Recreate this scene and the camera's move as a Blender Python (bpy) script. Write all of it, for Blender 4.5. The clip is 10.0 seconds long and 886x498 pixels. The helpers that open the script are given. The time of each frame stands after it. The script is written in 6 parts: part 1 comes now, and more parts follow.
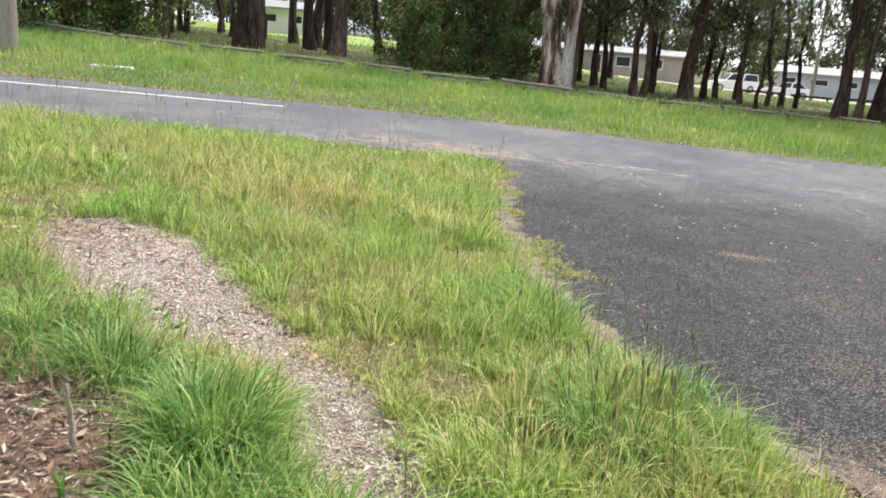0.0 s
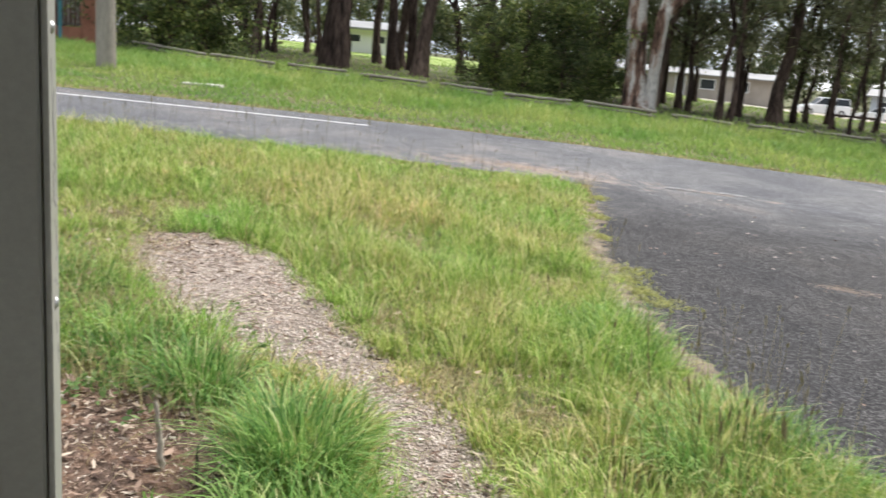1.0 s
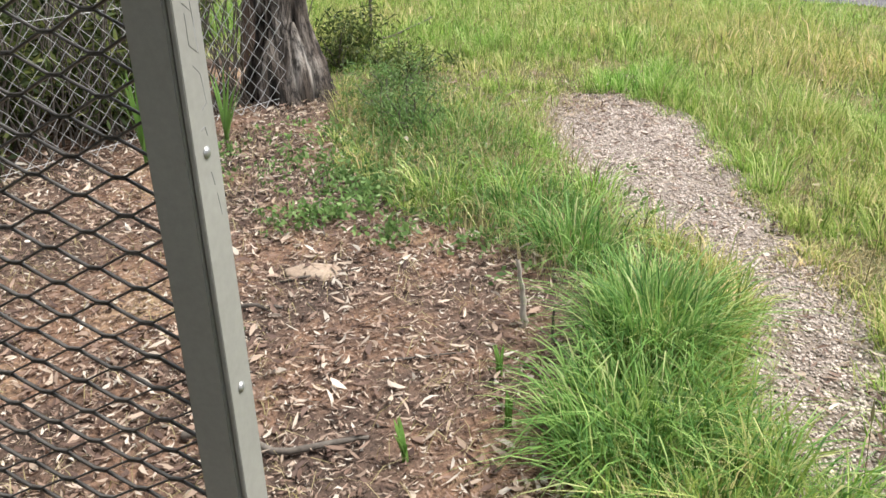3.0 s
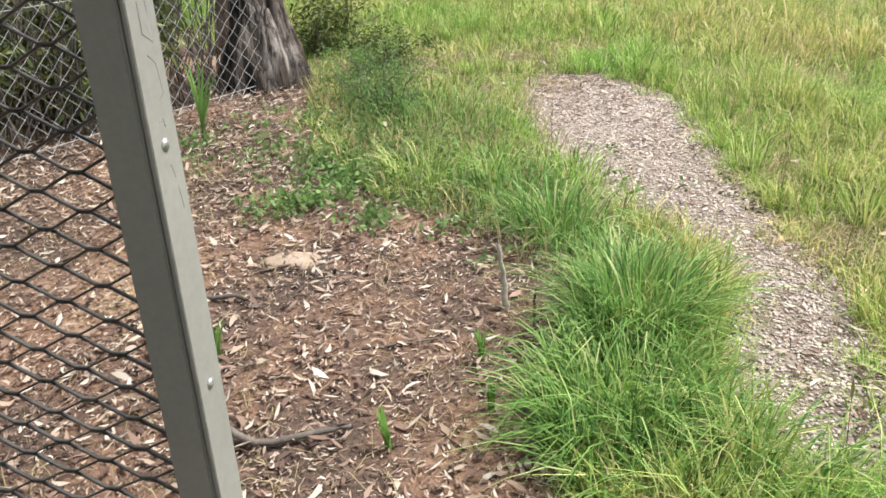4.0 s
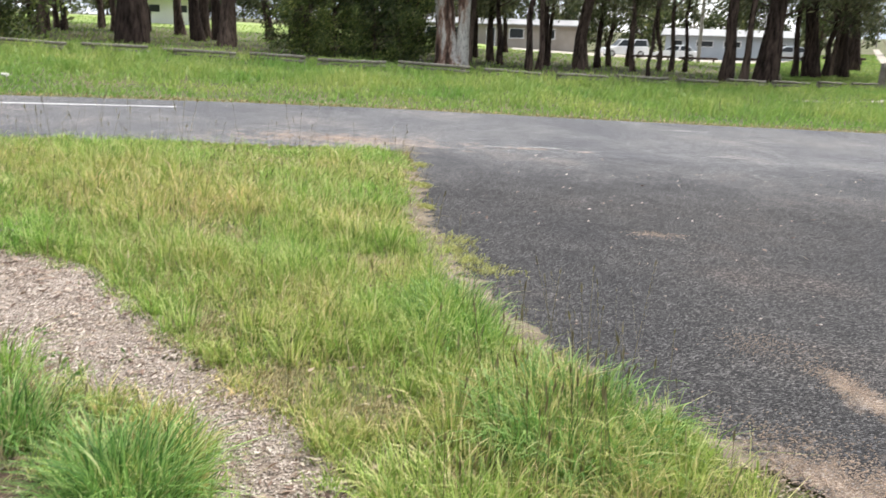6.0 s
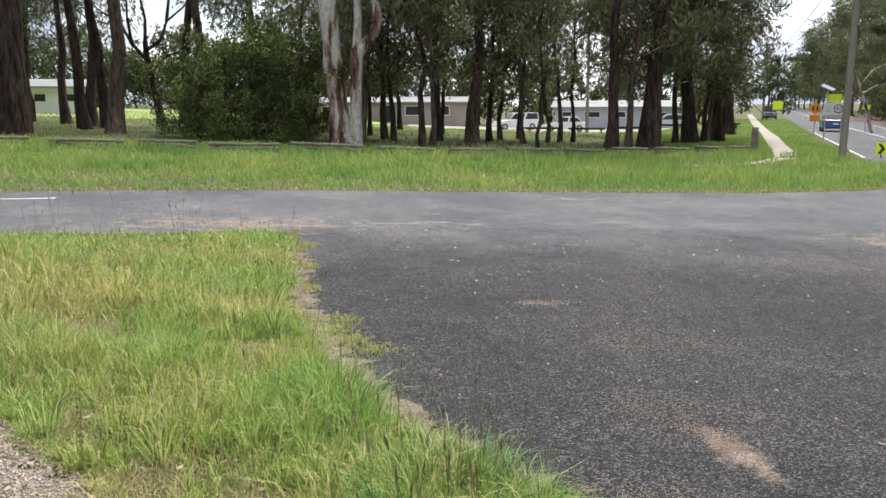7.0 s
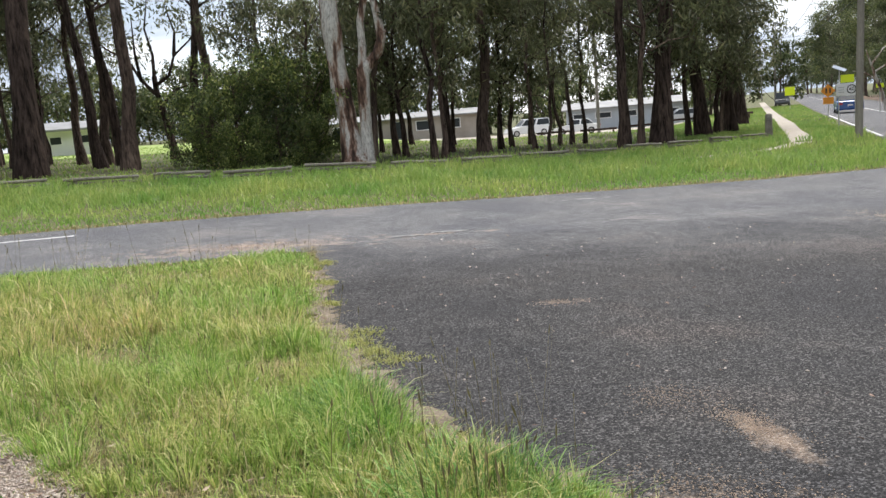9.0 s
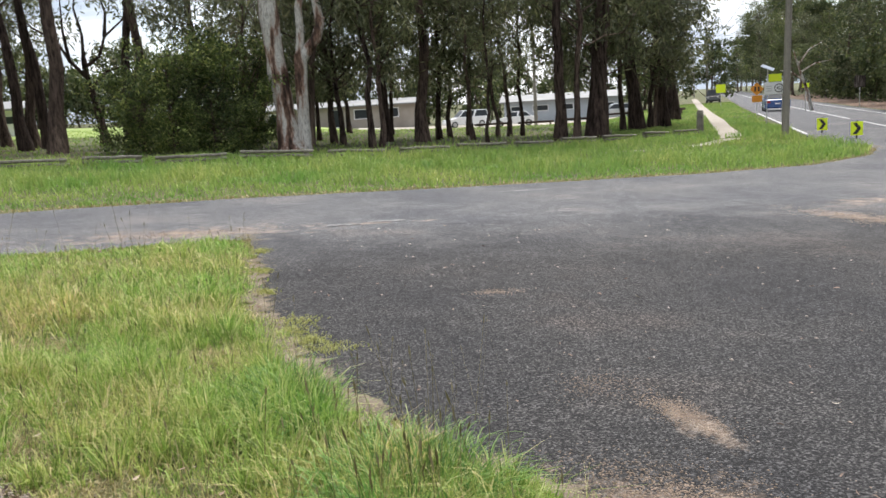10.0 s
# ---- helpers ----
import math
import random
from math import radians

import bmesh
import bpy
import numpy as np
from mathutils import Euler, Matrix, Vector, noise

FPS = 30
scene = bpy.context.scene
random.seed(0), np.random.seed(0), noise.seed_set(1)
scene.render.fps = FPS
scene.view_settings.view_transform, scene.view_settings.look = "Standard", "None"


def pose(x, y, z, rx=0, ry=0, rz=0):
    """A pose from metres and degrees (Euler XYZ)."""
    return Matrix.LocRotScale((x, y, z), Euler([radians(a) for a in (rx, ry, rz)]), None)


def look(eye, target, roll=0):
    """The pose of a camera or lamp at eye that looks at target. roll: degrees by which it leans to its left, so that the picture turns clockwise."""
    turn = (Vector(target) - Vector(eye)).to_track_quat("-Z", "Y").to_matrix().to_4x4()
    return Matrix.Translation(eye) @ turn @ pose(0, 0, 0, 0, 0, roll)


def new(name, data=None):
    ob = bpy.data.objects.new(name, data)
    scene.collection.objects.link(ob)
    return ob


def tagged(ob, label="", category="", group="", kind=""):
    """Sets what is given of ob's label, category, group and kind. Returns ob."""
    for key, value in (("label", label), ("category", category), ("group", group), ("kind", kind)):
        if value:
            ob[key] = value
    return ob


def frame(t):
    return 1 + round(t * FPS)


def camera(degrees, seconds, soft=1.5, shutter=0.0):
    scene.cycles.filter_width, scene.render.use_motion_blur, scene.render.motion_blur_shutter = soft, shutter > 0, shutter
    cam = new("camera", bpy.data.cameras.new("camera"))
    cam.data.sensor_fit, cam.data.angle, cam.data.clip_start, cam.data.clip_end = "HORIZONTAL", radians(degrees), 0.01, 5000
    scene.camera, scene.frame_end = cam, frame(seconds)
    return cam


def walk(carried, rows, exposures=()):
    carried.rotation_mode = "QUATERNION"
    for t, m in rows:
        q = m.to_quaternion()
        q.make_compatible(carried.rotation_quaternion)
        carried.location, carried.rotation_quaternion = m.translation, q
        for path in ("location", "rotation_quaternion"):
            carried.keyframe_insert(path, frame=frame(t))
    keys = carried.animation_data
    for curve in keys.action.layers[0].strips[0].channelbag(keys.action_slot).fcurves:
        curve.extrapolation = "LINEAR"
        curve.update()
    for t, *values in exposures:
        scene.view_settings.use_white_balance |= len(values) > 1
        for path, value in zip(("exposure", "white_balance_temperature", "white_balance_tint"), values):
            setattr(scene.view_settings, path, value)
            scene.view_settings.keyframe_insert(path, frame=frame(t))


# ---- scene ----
cam = camera(54.8, 10.0, soft=1.5, shutter=0.2)
PATH = [
    (0, (0.105, -0.008, 1.503), (-0.016, 1.932, 1.031), 4.6),
    (0.5, (0.065, 0.027, 1.517), (0.041, 1.993, 1.153), 5.6),
    (1, (0.021, 0.088, 1.495), (-0.277, 2.014, 1.054), 5.0),
    (1.5, (0.167, 0.217, 1.518), (-0.591, 2.046, 1.229), 5.9),
    (2, (0.238, 0.305, 1.502), (-0.801, 1.955, 1.059), 1.4),
    (2.5, (0.216, 0.367, 1.465), (-0.969, 1.845, 0.825), -0.7),
    (2.7, (0.221, 0.364, 1.454), (-0.979, 1.802, 0.753), -1.5),
    (3.8, (0.231, 0.388, 1.442), (-0.934, 1.788, 0.616), -2.6),
    (4, (0.228, 0.392, 1.443), (-0.926, 1.815, 0.639), -3.2),
    (4.5, (0.262, 0.418, 1.448), (-0.747, 1.965, 0.68), -3.6),
    (5, (0.267, 0.381, 1.483), (-0.358, 2.134, 0.751), -1.8),
    (5.5, (0.222, 0.315, 1.541), (0.04, 2.196, 0.887), 0.6),
    (6, (0.073, 0.164, 1.621), (0.164, 2.096, 1.112), 1.6),
    (6.2, (0.143, 0.204, 1.627), (0.314, 2.144, 1.172), 1.0),
    (7.3, (0.251, 0.148, 1.642), (0.635, 2.086, 1.332), 0.3),
    (7.5, (0.26, 0.153, 1.64), (0.707, 2.08, 1.341), 0.5),
    (8, (0.29, 0.219, 1.584), (0.744, 2.132, 1.217), -1.0),
    (8.5, (0.273, 0.168, 1.592), (0.576, 2.12, 1.277), -3.8),
    (9, (0.289, 0.187, 1.579), (0.55, 2.147, 1.275), -4.8),
    (9.5, (0.287, 0.17, 1.586), (0.575, 2.124, 1.275), -4.5),
    (10, (0.288, 0.166, 1.577), (0.691, 2.095, 1.24), -3.5),
]
EXPOSURES = [(0, 1.56), (1.5, 1.45), (2.5, 1.5), (4.5, 1.66), (5.5, 1.5), (6, 1.5), (7.5, 1.17), (10, 1.25)]
walk(cam, [(t, look(eye, target, roll)) for t, eye, target, roll in PATH], EXPOSURES)

# ---- light ----
world = bpy.data.worlds.new("sky")
scene.world = world
world.use_nodes = True
wn, wl = world.node_tree.nodes, world.node_tree.links
wn.clear()
w_out = wn.new("ShaderNodeOutputWorld")
w_bg = wn.new("ShaderNodeBackground")
w_sky = wn.new("ShaderNodeTexSky")
w_sky.sky_type, w_sky.sun_disc = "NISHITA", False
w_sky.sun_elevation, w_sky.sun_rotation = radians(58), radians(42)
w_co = wn.new("ShaderNodeTexCoord")
w_map = wn.new("ShaderNodeMapping")
w_map.inputs["Scale"].default_value = (1.0, 1.0, 3.0)
w_noise = wn.new("ShaderNodeTexNoise")
w_noise.inputs["Scale"].default_value = 2.6
w_noise.inputs["Detail"].default_value = 7
w_noise.inputs["Roughness"].default_value = 0.55
w_ramp = wn.new("ShaderNodeValToRGB")
w_ramp.color_ramp.elements[0].position, w_ramp.color_ramp.elements[0].color = 0.36, (0.55, 0.55, 0.55, 1)
w_ramp.color_ramp.elements[1].position, w_ramp.color_ramp.elements[1].color = 0.56, (1, 1, 1, 1)
w_mix = wn.new("ShaderNodeMix")
w_mix.data_type = "RGBA"
w_grey = wn.new("ShaderNodeTexNoise")
w_grey.inputs["Scale"].default_value, w_grey.inputs["Detail"].default_value = 4.5, 6
w_shade = wn.new("ShaderNodeValToRGB")
w_shade.color_ramp.elements[0].position, w_shade.color_ramp.elements[0].color = 0.42, (2.9, 3.3, 3.9, 1)
w_shade.color_ramp.elements[1].position, w_shade.color_ramp.elements[1].color = 0.62, (8.0, 8.1, 8.3, 1)
wl.new(w_map.outputs["Vector"], w_grey.inputs["Vector"])
wl.new(w_grey.outputs["Fac"], w_shade.inputs["Fac"])
wl.new(w_shade.outputs["Color"], w_mix.inputs[7])
wl.new(w_co.outputs["Generated"], w_map.inputs["Vector"])
wl.new(w_map.outputs["Vector"], w_noise.inputs["Vector"])
wl.new(w_noise.outputs["Fac"], w_ramp.inputs["Fac"])
wl.new(w_ramp.outputs["Color"], w_mix.inputs[0])
wl.new(w_sky.outputs["Color"], w_mix.inputs[6])
wl.new(w_mix.outputs[2], w_bg.inputs["Color"])
w_bg.inputs["Strength"].default_value = 0.1
wl.new(w_bg.outputs["Background"], w_out.inputs["Surface"])

sun = new("sun", bpy.data.lights.new("sun", "SUN"))
sun.data.energy, sun.data.angle, sun.data.color = 2.4, radians(18), (1.0, 0.96, 0.9)
sun.matrix_world = look((25, 28, 60), (0, 0, 0))

# ---- materials ----


def link(m, a, b):
    m.node_tree.links.new(a, b)


def ramp_node(m, stops):
    r = m.node_tree.nodes.new("ShaderNodeValToRGB")
    els = r.color_ramp.elements
    while len(els) < len(stops):
        els.new(0.5)
    for e, (p, c) in zip(els, stops):
        e.position, e.color = p, (*c, 1)
    return r


def noise_node(m, co, scale, detail=4, rough=0.6):
    n = m.node_tree.nodes.new("ShaderNodeTexNoise")
    n.inputs["Scale"].default_value, n.inputs["Detail"].default_value, n.inputs["Roughness"].default_value = scale, detail, rough
    if co is not None:
        link(m, co, n.inputs["Vector"])
    return n


def surf(name, big, fine, rough=0.85, big_scale=1.5, fine_scale=60.0, bump=0.3, bump_dist=0.01, metal=0.0, island=None, per_object=None, spec=0.4, stretch=(1, 1, 1)):
    """big, fine: ramp stops of the slow stain and of the fine grain (the grain multiplies). island / per_object: spread of brightness piece by piece."""
    m = bpy.data.materials.new(name)
    m.use_nodes = True
    nodes = m.node_tree.nodes
    b = nodes["Principled BSDF"]
    tc = nodes.new("ShaderNodeTexCoord")
    mp = nodes.new("ShaderNodeMapping")
    mp.inputs["Scale"].default_value = stretch
    link(m, tc.outputs["Object"], mp.inputs["Vector"])
    co = mp.outputs["Vector"]
    n1, n2 = noise_node(m, co, big_scale), noise_node(m, co, fine_scale, 5, 0.7)
    r1, r2 = ramp_node(m, big), ramp_node(m, fine)
    link(m, n1.outputs["Fac"], r1.inputs["Fac"])
    link(m, n2.outputs["Fac"], r2.inputs["Fac"])
    mul = nodes.new("ShaderNodeMix")
    mul.data_type, mul.blend_type = "RGBA", "MULTIPLY"
    mul.inputs[0].default_value = 1
    link(m, r1.outputs["Color"], mul.inputs[6])
    link(m, r2.outputs["Color"], mul.inputs[7])
    last = mul.outputs[2]
    if island or per_object:
        if island:
            src = nodes.new("ShaderNodeNewGeometry").outputs["Random Per Island"]
        else:
            src = nodes.new("ShaderNodeObjectInfo").outputs["Random"]
        r3 = ramp_node(m, island or per_object)
        link(m, src, r3.inputs["Fac"])
        mul2 = nodes.new("ShaderNodeMix")
        mul2.data_type, mul2.blend_type = "RGBA", "MULTIPLY"
        mul2.inputs[0].default_value = 1
        link(m, last, mul2.inputs[6])
        link(m, r3.outputs["Color"], mul2.inputs[7])
        last = mul2.outputs[2]
    link(m, last, b.inputs["Base Color"])
    b.inputs["Roughness"].default_value, b.inputs["Metallic"].default_value = rough, metal
    b.inputs["Specular IOR Level"].default_value = spec
    if bump:
        bp = nodes.new("ShaderNodeBump")
        bp.inputs["Strength"].default_value, bp.inputs["Distance"].default_value = bump, bump_dist
        link(m, n2.outputs["Fac"], bp.inputs["Height"])
        link(m, bp.outputs["Normal"], b.inputs["Normal"])
    return m


def leafy(name, stops, patch, patch_scale=0.5, trans=0.3, rough=0.55):
    """Leaf or blade: colour by piece, patches over the ground, light passing through."""
    m = bpy.data.materials.new(name)
    m.use_nodes = True
    nodes = m.node_tree.nodes
    b = nodes["Principled BSDF"]
    geo = nodes.new("ShaderNodeNewGeometry")
    r1 = ramp_node(m, stops)
    link(m, geo.outputs["Random Per Island"], r1.inputs["Fac"])
    n = noise_node(m, geo.outputs["Position"], patch_scale, 4, 0.6)
    r2 = ramp_node(m, patch)
    link(m, n.outputs["Fac"], r2.inputs["Fac"])
    mul = nodes.new("ShaderNodeMix")
    mul.data_type, mul.blend_type = "RGBA", "MULTIPLY"
    mul.inputs[0].default_value = 1
    link(m, r1.outputs["Color"], mul.inputs[6])
    link(m, r2.outputs["Color"], mul.inputs[7])
    link(m, mul.outputs[2], b.inputs["Base Color"])
    b.inputs["Roughness"].default_value = rough
    b.inputs["Specular IOR Level"].default_value = 0.3
    tr = nodes.new("ShaderNodeBsdfTranslucent")
    link(m, mul.outputs[2], tr.inputs["Color"])
    mx = nodes.new("ShaderNodeMixShader")
    mx.inputs[0].default_value = trans
    link(m, b.outputs[0], mx.inputs[1])
    link(m, tr.outputs[0], mx.inputs[2])
    link(m, mx.outputs[0], nodes["Material Output"].inputs["Surface"])
    return m


W = (1, 1, 1)
GREY = lambda v: (v, v, v)
def stony(name, dark, mid, light, scale, stain, rough=0.85, bump=0.8, worn=None, dust=()):
    """Stone chips set in tar: one shade for each chip, slow stains over them."""
    m = bpy.data.materials.new(name)
    m.use_nodes = True
    nodes = m.node_tree.nodes
    b = nodes["Principled BSDF"]
    co = nodes.new("ShaderNodeTexCoord").outputs["Object"]
    vo = nodes.new("ShaderNodeTexVoronoi")
    vo.inputs["Scale"].default_value = scale
    link(m, co, vo.inputs["Vector"])
    sep = nodes.new("ShaderNodeSeparateColor")
    link(m, vo.outputs["Color"], sep.inputs["Color"])
    r1 = ramp_node(m, [(0.0, dark), (0.55, mid), (0.88, light), (1.0, tuple(min(0.8, c * 1.7) for c in light))])
    link(m, sep.outputs["Red"], r1.inputs["Fac"])
    n1, n2 = noise_node(m, co, 0.55, 5, 0.6), noise_node(m, co, 5, 4, 0.6)
    chips = r1.outputs["Color"]
    if worn:
        # paler where the apron runs into the road: wear plus painted-in sky sheen
        rw = ramp_node(m, [(0.0, worn[0]), (0.6, worn[1]), (0.9, worn[2]), (1.0, tuple(c * 1.6 for c in worn[2]))])
        link(m, sep.outputs["Red"], rw.inputs["Fac"])
        axes = nodes.new("ShaderNodeSeparateXYZ")
        link(m, co, axes.inputs["Vector"])
        jit = nodes.new("ShaderNodeMath")
        jit.operation = "MULTIPLY_ADD"
        jit.inputs[1].default_value = 3.2
        link(m, n1.outputs["Fac"], jit.inputs[0])
        link(m, axes.outputs["Y"], jit.inputs[2])
        rng_y = nodes.new("ShaderNodeMapRange")
        rng_y.inputs["From Min"].default_value, rng_y.inputs["From Max"].default_value = 9.6, 12.4
        link(m, jit.outputs[0], rng_y.inputs["Value"])
        mixw = nodes.new("ShaderNodeMix")
        mixw.data_type = "RGBA"
        link(m, rng_y.outputs["Result"], mixw.inputs[0])
        link(m, r1.outputs["Color"], mixw.inputs[6])
        link(m, rw.outputs["Color"], mixw.inputs[7])
        chips = mixw.outputs[2]
    r2, r3 = ramp_node(m, stain), ramp_node(m, [(0.3, GREY(0.8)), (0.7, GREY(1.2))])
    link(m, n1.outputs["Fac"], r2.inputs["Fac"])
    link(m, n2.outputs["Fac"], r3.inputs["Fac"])
    last = chips
    for r in (r2, r3):
        mul = nodes.new("ShaderNodeMix")
        mul.data_type, mul.blend_type = "RGBA", "MULTIPLY"
        mul.inputs[0].default_value = 1
        link(m, last, mul.inputs[6])
        link(m, r.outputs["Color"], mul.inputs[7])
        last = mul.outputs[2]
    if dust:
        # sand washed into the chips: soft ovals broken up by noise
        total = None
        for cx, cy, rx, ry, turn in dust:
            mp = nodes.new("ShaderNodeMapping")
            mp.vector_type = "TEXTURE"
            mp.inputs["Location"].default_value = (cx, cy, 0)
            mp.inputs["Rotation"].default_value = (0, 0, radians(turn))
            mp.inputs["Scale"].default_value = (rx, ry, 50)
            link(m, co, mp.inputs["Vector"])
            gr = nodes.new("ShaderNodeTexGradient")
            gr.gradient_type = "SPHERICAL"
            link(m, mp.outputs["Vector"], gr.inputs["Vector"])
            if total is None:
                total = gr.outputs["Fac"]
            else:
                mx = nodes.new("ShaderNodeMath")
                mx.operation = "MAXIMUM"
                link(m, total, mx.inputs[0])
                link(m, gr.outputs["Fac"], mx.inputs[1])
                total = mx.outputs[0]
        n3 = noise_node(m, co, 4.5, 7, 0.72)
        sub = nodes.new("ShaderNodeMath")
        sub.operation = "MULTIPLY_ADD"
        sub.inputs[1].default_value, sub.inputs[2].default_value = 3.4, -1.85
        link(m, n3.outputs["Fac"], sub.inputs[0])
        add = nodes.new("ShaderNodeMath")
        link(m, total, add.inputs[0])
        link(m, sub.outputs[0], add.inputs[1])
        soft = nodes.new("ShaderNodeMapRange")
        soft.inputs["From Min"].default_value, soft.inputs["From Max"].default_value = 0.25, 1.1
        soft.inputs["To Max"].default_value = 0.8
        link(m, add.outputs[0], soft.inputs["Value"])
        hold = nodes.new("ShaderNodeMath")
        hold.operation, hold.use_clamp = "MULTIPLY", True
        lim = nodes.new("ShaderNodeMath")
        lim.operation, lim.use_clamp = "MULTIPLY", True
        lim.inputs[1].default_value = 5.0
        link(m, total, lim.inputs[0])
        link(m, soft.outputs["Result"], hold.inputs[0])
        link(m, lim.outputs[0], hold.inputs[1])
        rs = ramp_node(m, [(0.0, (0.2, 0.14, 0.105)), (0.6, (0.38, 0.29, 0.225)), (1.0, (0.52, 0.43, 0.35))])
        link(m, sep.outputs["Red"], rs.inputs["Fac"])
        mixd = nodes.new("ShaderNodeMix")
        mixd.data_type = "RGBA"
        link(m, hold.outputs[0], mixd.inputs[0])
        link(m, last, mixd.inputs[6])
        link(m, rs.outputs["Color"], mixd.inputs[7])
        last = mixd.outputs[2]
    link(m, last, b.inputs["Base Color"])
    b.inputs["Roughness"].default_value, b.inputs["Specular IOR Level"].default_value = rough, 0.35
    bp = nodes.new("ShaderNodeBump")
    bp.invert = True
    bp.inputs["Strength"].default_value, bp.inputs["Distance"].default_value = bump, 0.006
    link(m, vo.outputs["Distance"], bp.inputs["Height"])
    link(m, bp.outputs["Normal"], b.inputs["Normal"])
    return m


# sand stains: centre x, y, half length, half width, turn
DUST = ((-0.6, 10.8, 2.6, 1.0, 2), (1.6, 11.05, 1.6, 0.14, 3), (1.75, 2.9, 1.0, 0.6, -40), (2.24, 3.8, 0.16, 0.55, 8), (2.1, 6.8, 0.3, 0.14, 0), (7.7, 9.5, 0.6, 2.0, 18), (8.8, 10.9, 1.5, 0.5, 20))
M_ASPHALT = stony("asphalt", (0.006, 0.006, 0.007), (0.017, 0.016, 0.017), (0.092, 0.089, 0.088), 115, [(0.35, (0.72, 0.72, 0.77)), (0.55, (1.05, 1.03, 1.03)), (0.72, (1.5, 1.3, 1.2))], 0.9, 1.0, ((0.045, 0.046, 0.05), (0.08, 0.081, 0.087), (0.17, 0.17, 0.175)), DUST)
# worn grey, paler still: low-angle sky reflection is put into the colour
M_ROAD = stony("worn_sky_sheen_asphalt", (0.045, 0.046, 0.05), (0.08, 0.081, 0.087), (0.17, 0.17, 0.175), 120, [(0.35, (0.72, 0.72, 0.77)), (0.55, (1.05, 1.03, 1.03)), (0.72, (1.5, 1.35, 1.28))], 0.88, 0.6, dust=DUST)
M_SOIL = surf("turf_soil", [(0.3, (0.06, 0.075, 0.025)), (0.5, (0.1, 0.105, 0.04)), (0.7, (0.15, 0.12, 0.065))], [(0.3, GREY(0.5)), (0.7, GREY(1.3))], 0.95, 0.7, 40, 0.6, 0.03)
M_FIELD = surf("mown_field", [(0.3, (0.2, 0.27, 0.075)), (0.7, (0.29, 0.34, 0.11))], [(0.3, GREY(0.8)), (0.7, GREY(1.15))], 0.95, 0.3, 12, 0.5, 0.03)
M_PATH = surf("path_concrete", [(0.3, (0.31, 0.27, 0.225)), (0.7, (0.41, 0.365, 0.31))], [(0.3, GREY(0.8)), (0.7, GREY(1.1))], 0.92, 1.5, 40, 0.3, 0.004)
M_SAND = surf("sand", [(0.3, (0.3, 0.22, 0.165)), (0.7, (0.48, 0.37, 0.285))], [(0.3, GREY(0.8)), (0.7, GREY(1.15))], 0.95, 3, 80, 0.3, 0.005)
M_GRAVEL_BED = surf("gravel_bed", [(0.3, (0.16, 0.12, 0.09)), (0.5, (0.26, 0.21, 0.17)), (0.7, (0.36, 0.31, 0.27))], [(0.3, GREY(0.5)), (0.7, GREY(1.3))], 0.95, 3, 70, 0.8, 0.012)
M_LITTER_BED = surf("litter_soil", [(0.3, (0.06, 0.042, 0.033)), (0.48, (0.13, 0.085, 0.062)), (0.58, (0.24, 0.14, 0.09)), (0.7, (0.38, 0.26, 0.16))], [(0.3, GREY(0.35)), (0.7, GREY(1.35))], 0.95, 1.8, 50, 0.9, 0.02)
M_DIRT = surf("dusty_soil", [(0.3, (0.12, 0.095, 0.07)), (0.7, (0.26, 0.21, 0.155))], [(0.3, GREY(0.4)), (0.7, GREY(1.3))], 0.95, 7, 60, 0.8, 0.01)
M_PAINT = surf("road_paint", [(0.3, GREY(0.4)), (0.6, GREY(0.6))], [(0.35, GREY(0.5)), (0.5, GREY(1.0))], 0.6, 2, 30, 0.2, 0.002)
M_CONCRETE = surf("concrete", [(0.3, (0.4, 0.38, 0.34)), (0.7, (0.52, 0.5, 0.46))], [(0.3, GREY(0.8)), (0.7, GREY(1.1))], 0.9, 2, 60, 0.3, 0.004)
M_STEEL = surf("painted_steel", [(0.3, (0.265, 0.258, 0.238)), (0.7, (0.315, 0.31, 0.285))], [(0.3, GREY(0.9)), (0.7, GREY(1.05))], 0.42, 3, 90, 0.12, 0.001)
M_WIRE = surf("galvanised_wire", [(0.3, GREY(0.38)), (0.7, GREY(0.56))], [(0.3, GREY(0.85)), (0.7, GREY(1.1))], 0.5, 20, 150, 0, metal=0.2)
M_PAINT_OLD = surf("faded_paint", [(0.35, GREY(0.1)), (0.65, GREY(0.34))], [(0.42, GREY(0.35)), (0.55, GREY(1.0))], 0.7, 6, 40, 0.1, 0.002)
M_MESH = surf("dark_mesh_steel", [(0.3, (0.045, 0.041, 0.037)), (0.7, (0.095, 0.088, 0.08))], [(0.3, GREY(0.8)), (0.7, GREY(1.2))], 0.45, 20, 200, 0.1, 0.001)
M_ZINC = surf("zinc", [(0.3, GREY(0.45)), (0.7, GREY(0.6))], [(0.3, GREY(0.8)), (0.7, GREY(1.1))], 0.4, 20, 150, 0.1, 0.001, metal=0.7)
M_WOOD_GREY = surf("weathered_wood", [(0.38, (0.035, 0.026, 0.021)), (0.5, (0.1, 0.078, 0.064)), (0.6, (0.2, 0.17, 0.148)), (0.74, (0.38, 0.35, 0.32))], [(0.4, GREY(0.18)), (0.58, GREY(1.2))], 0.95, 7, 30, 1.0, 0.04, stretch=(1, 1, 0.1))
M_POLE = surf("pole_wood", [(0.3, (0.2, 0.18, 0.15)), (0.7, (0.32, 0.29, 0.25))], [(0.3, GREY(0.6)), (0.7, GREY(1.2))], 0.9, 1.5, 40, 0.5, 0.01, stretch=(1, 1, 0.1))
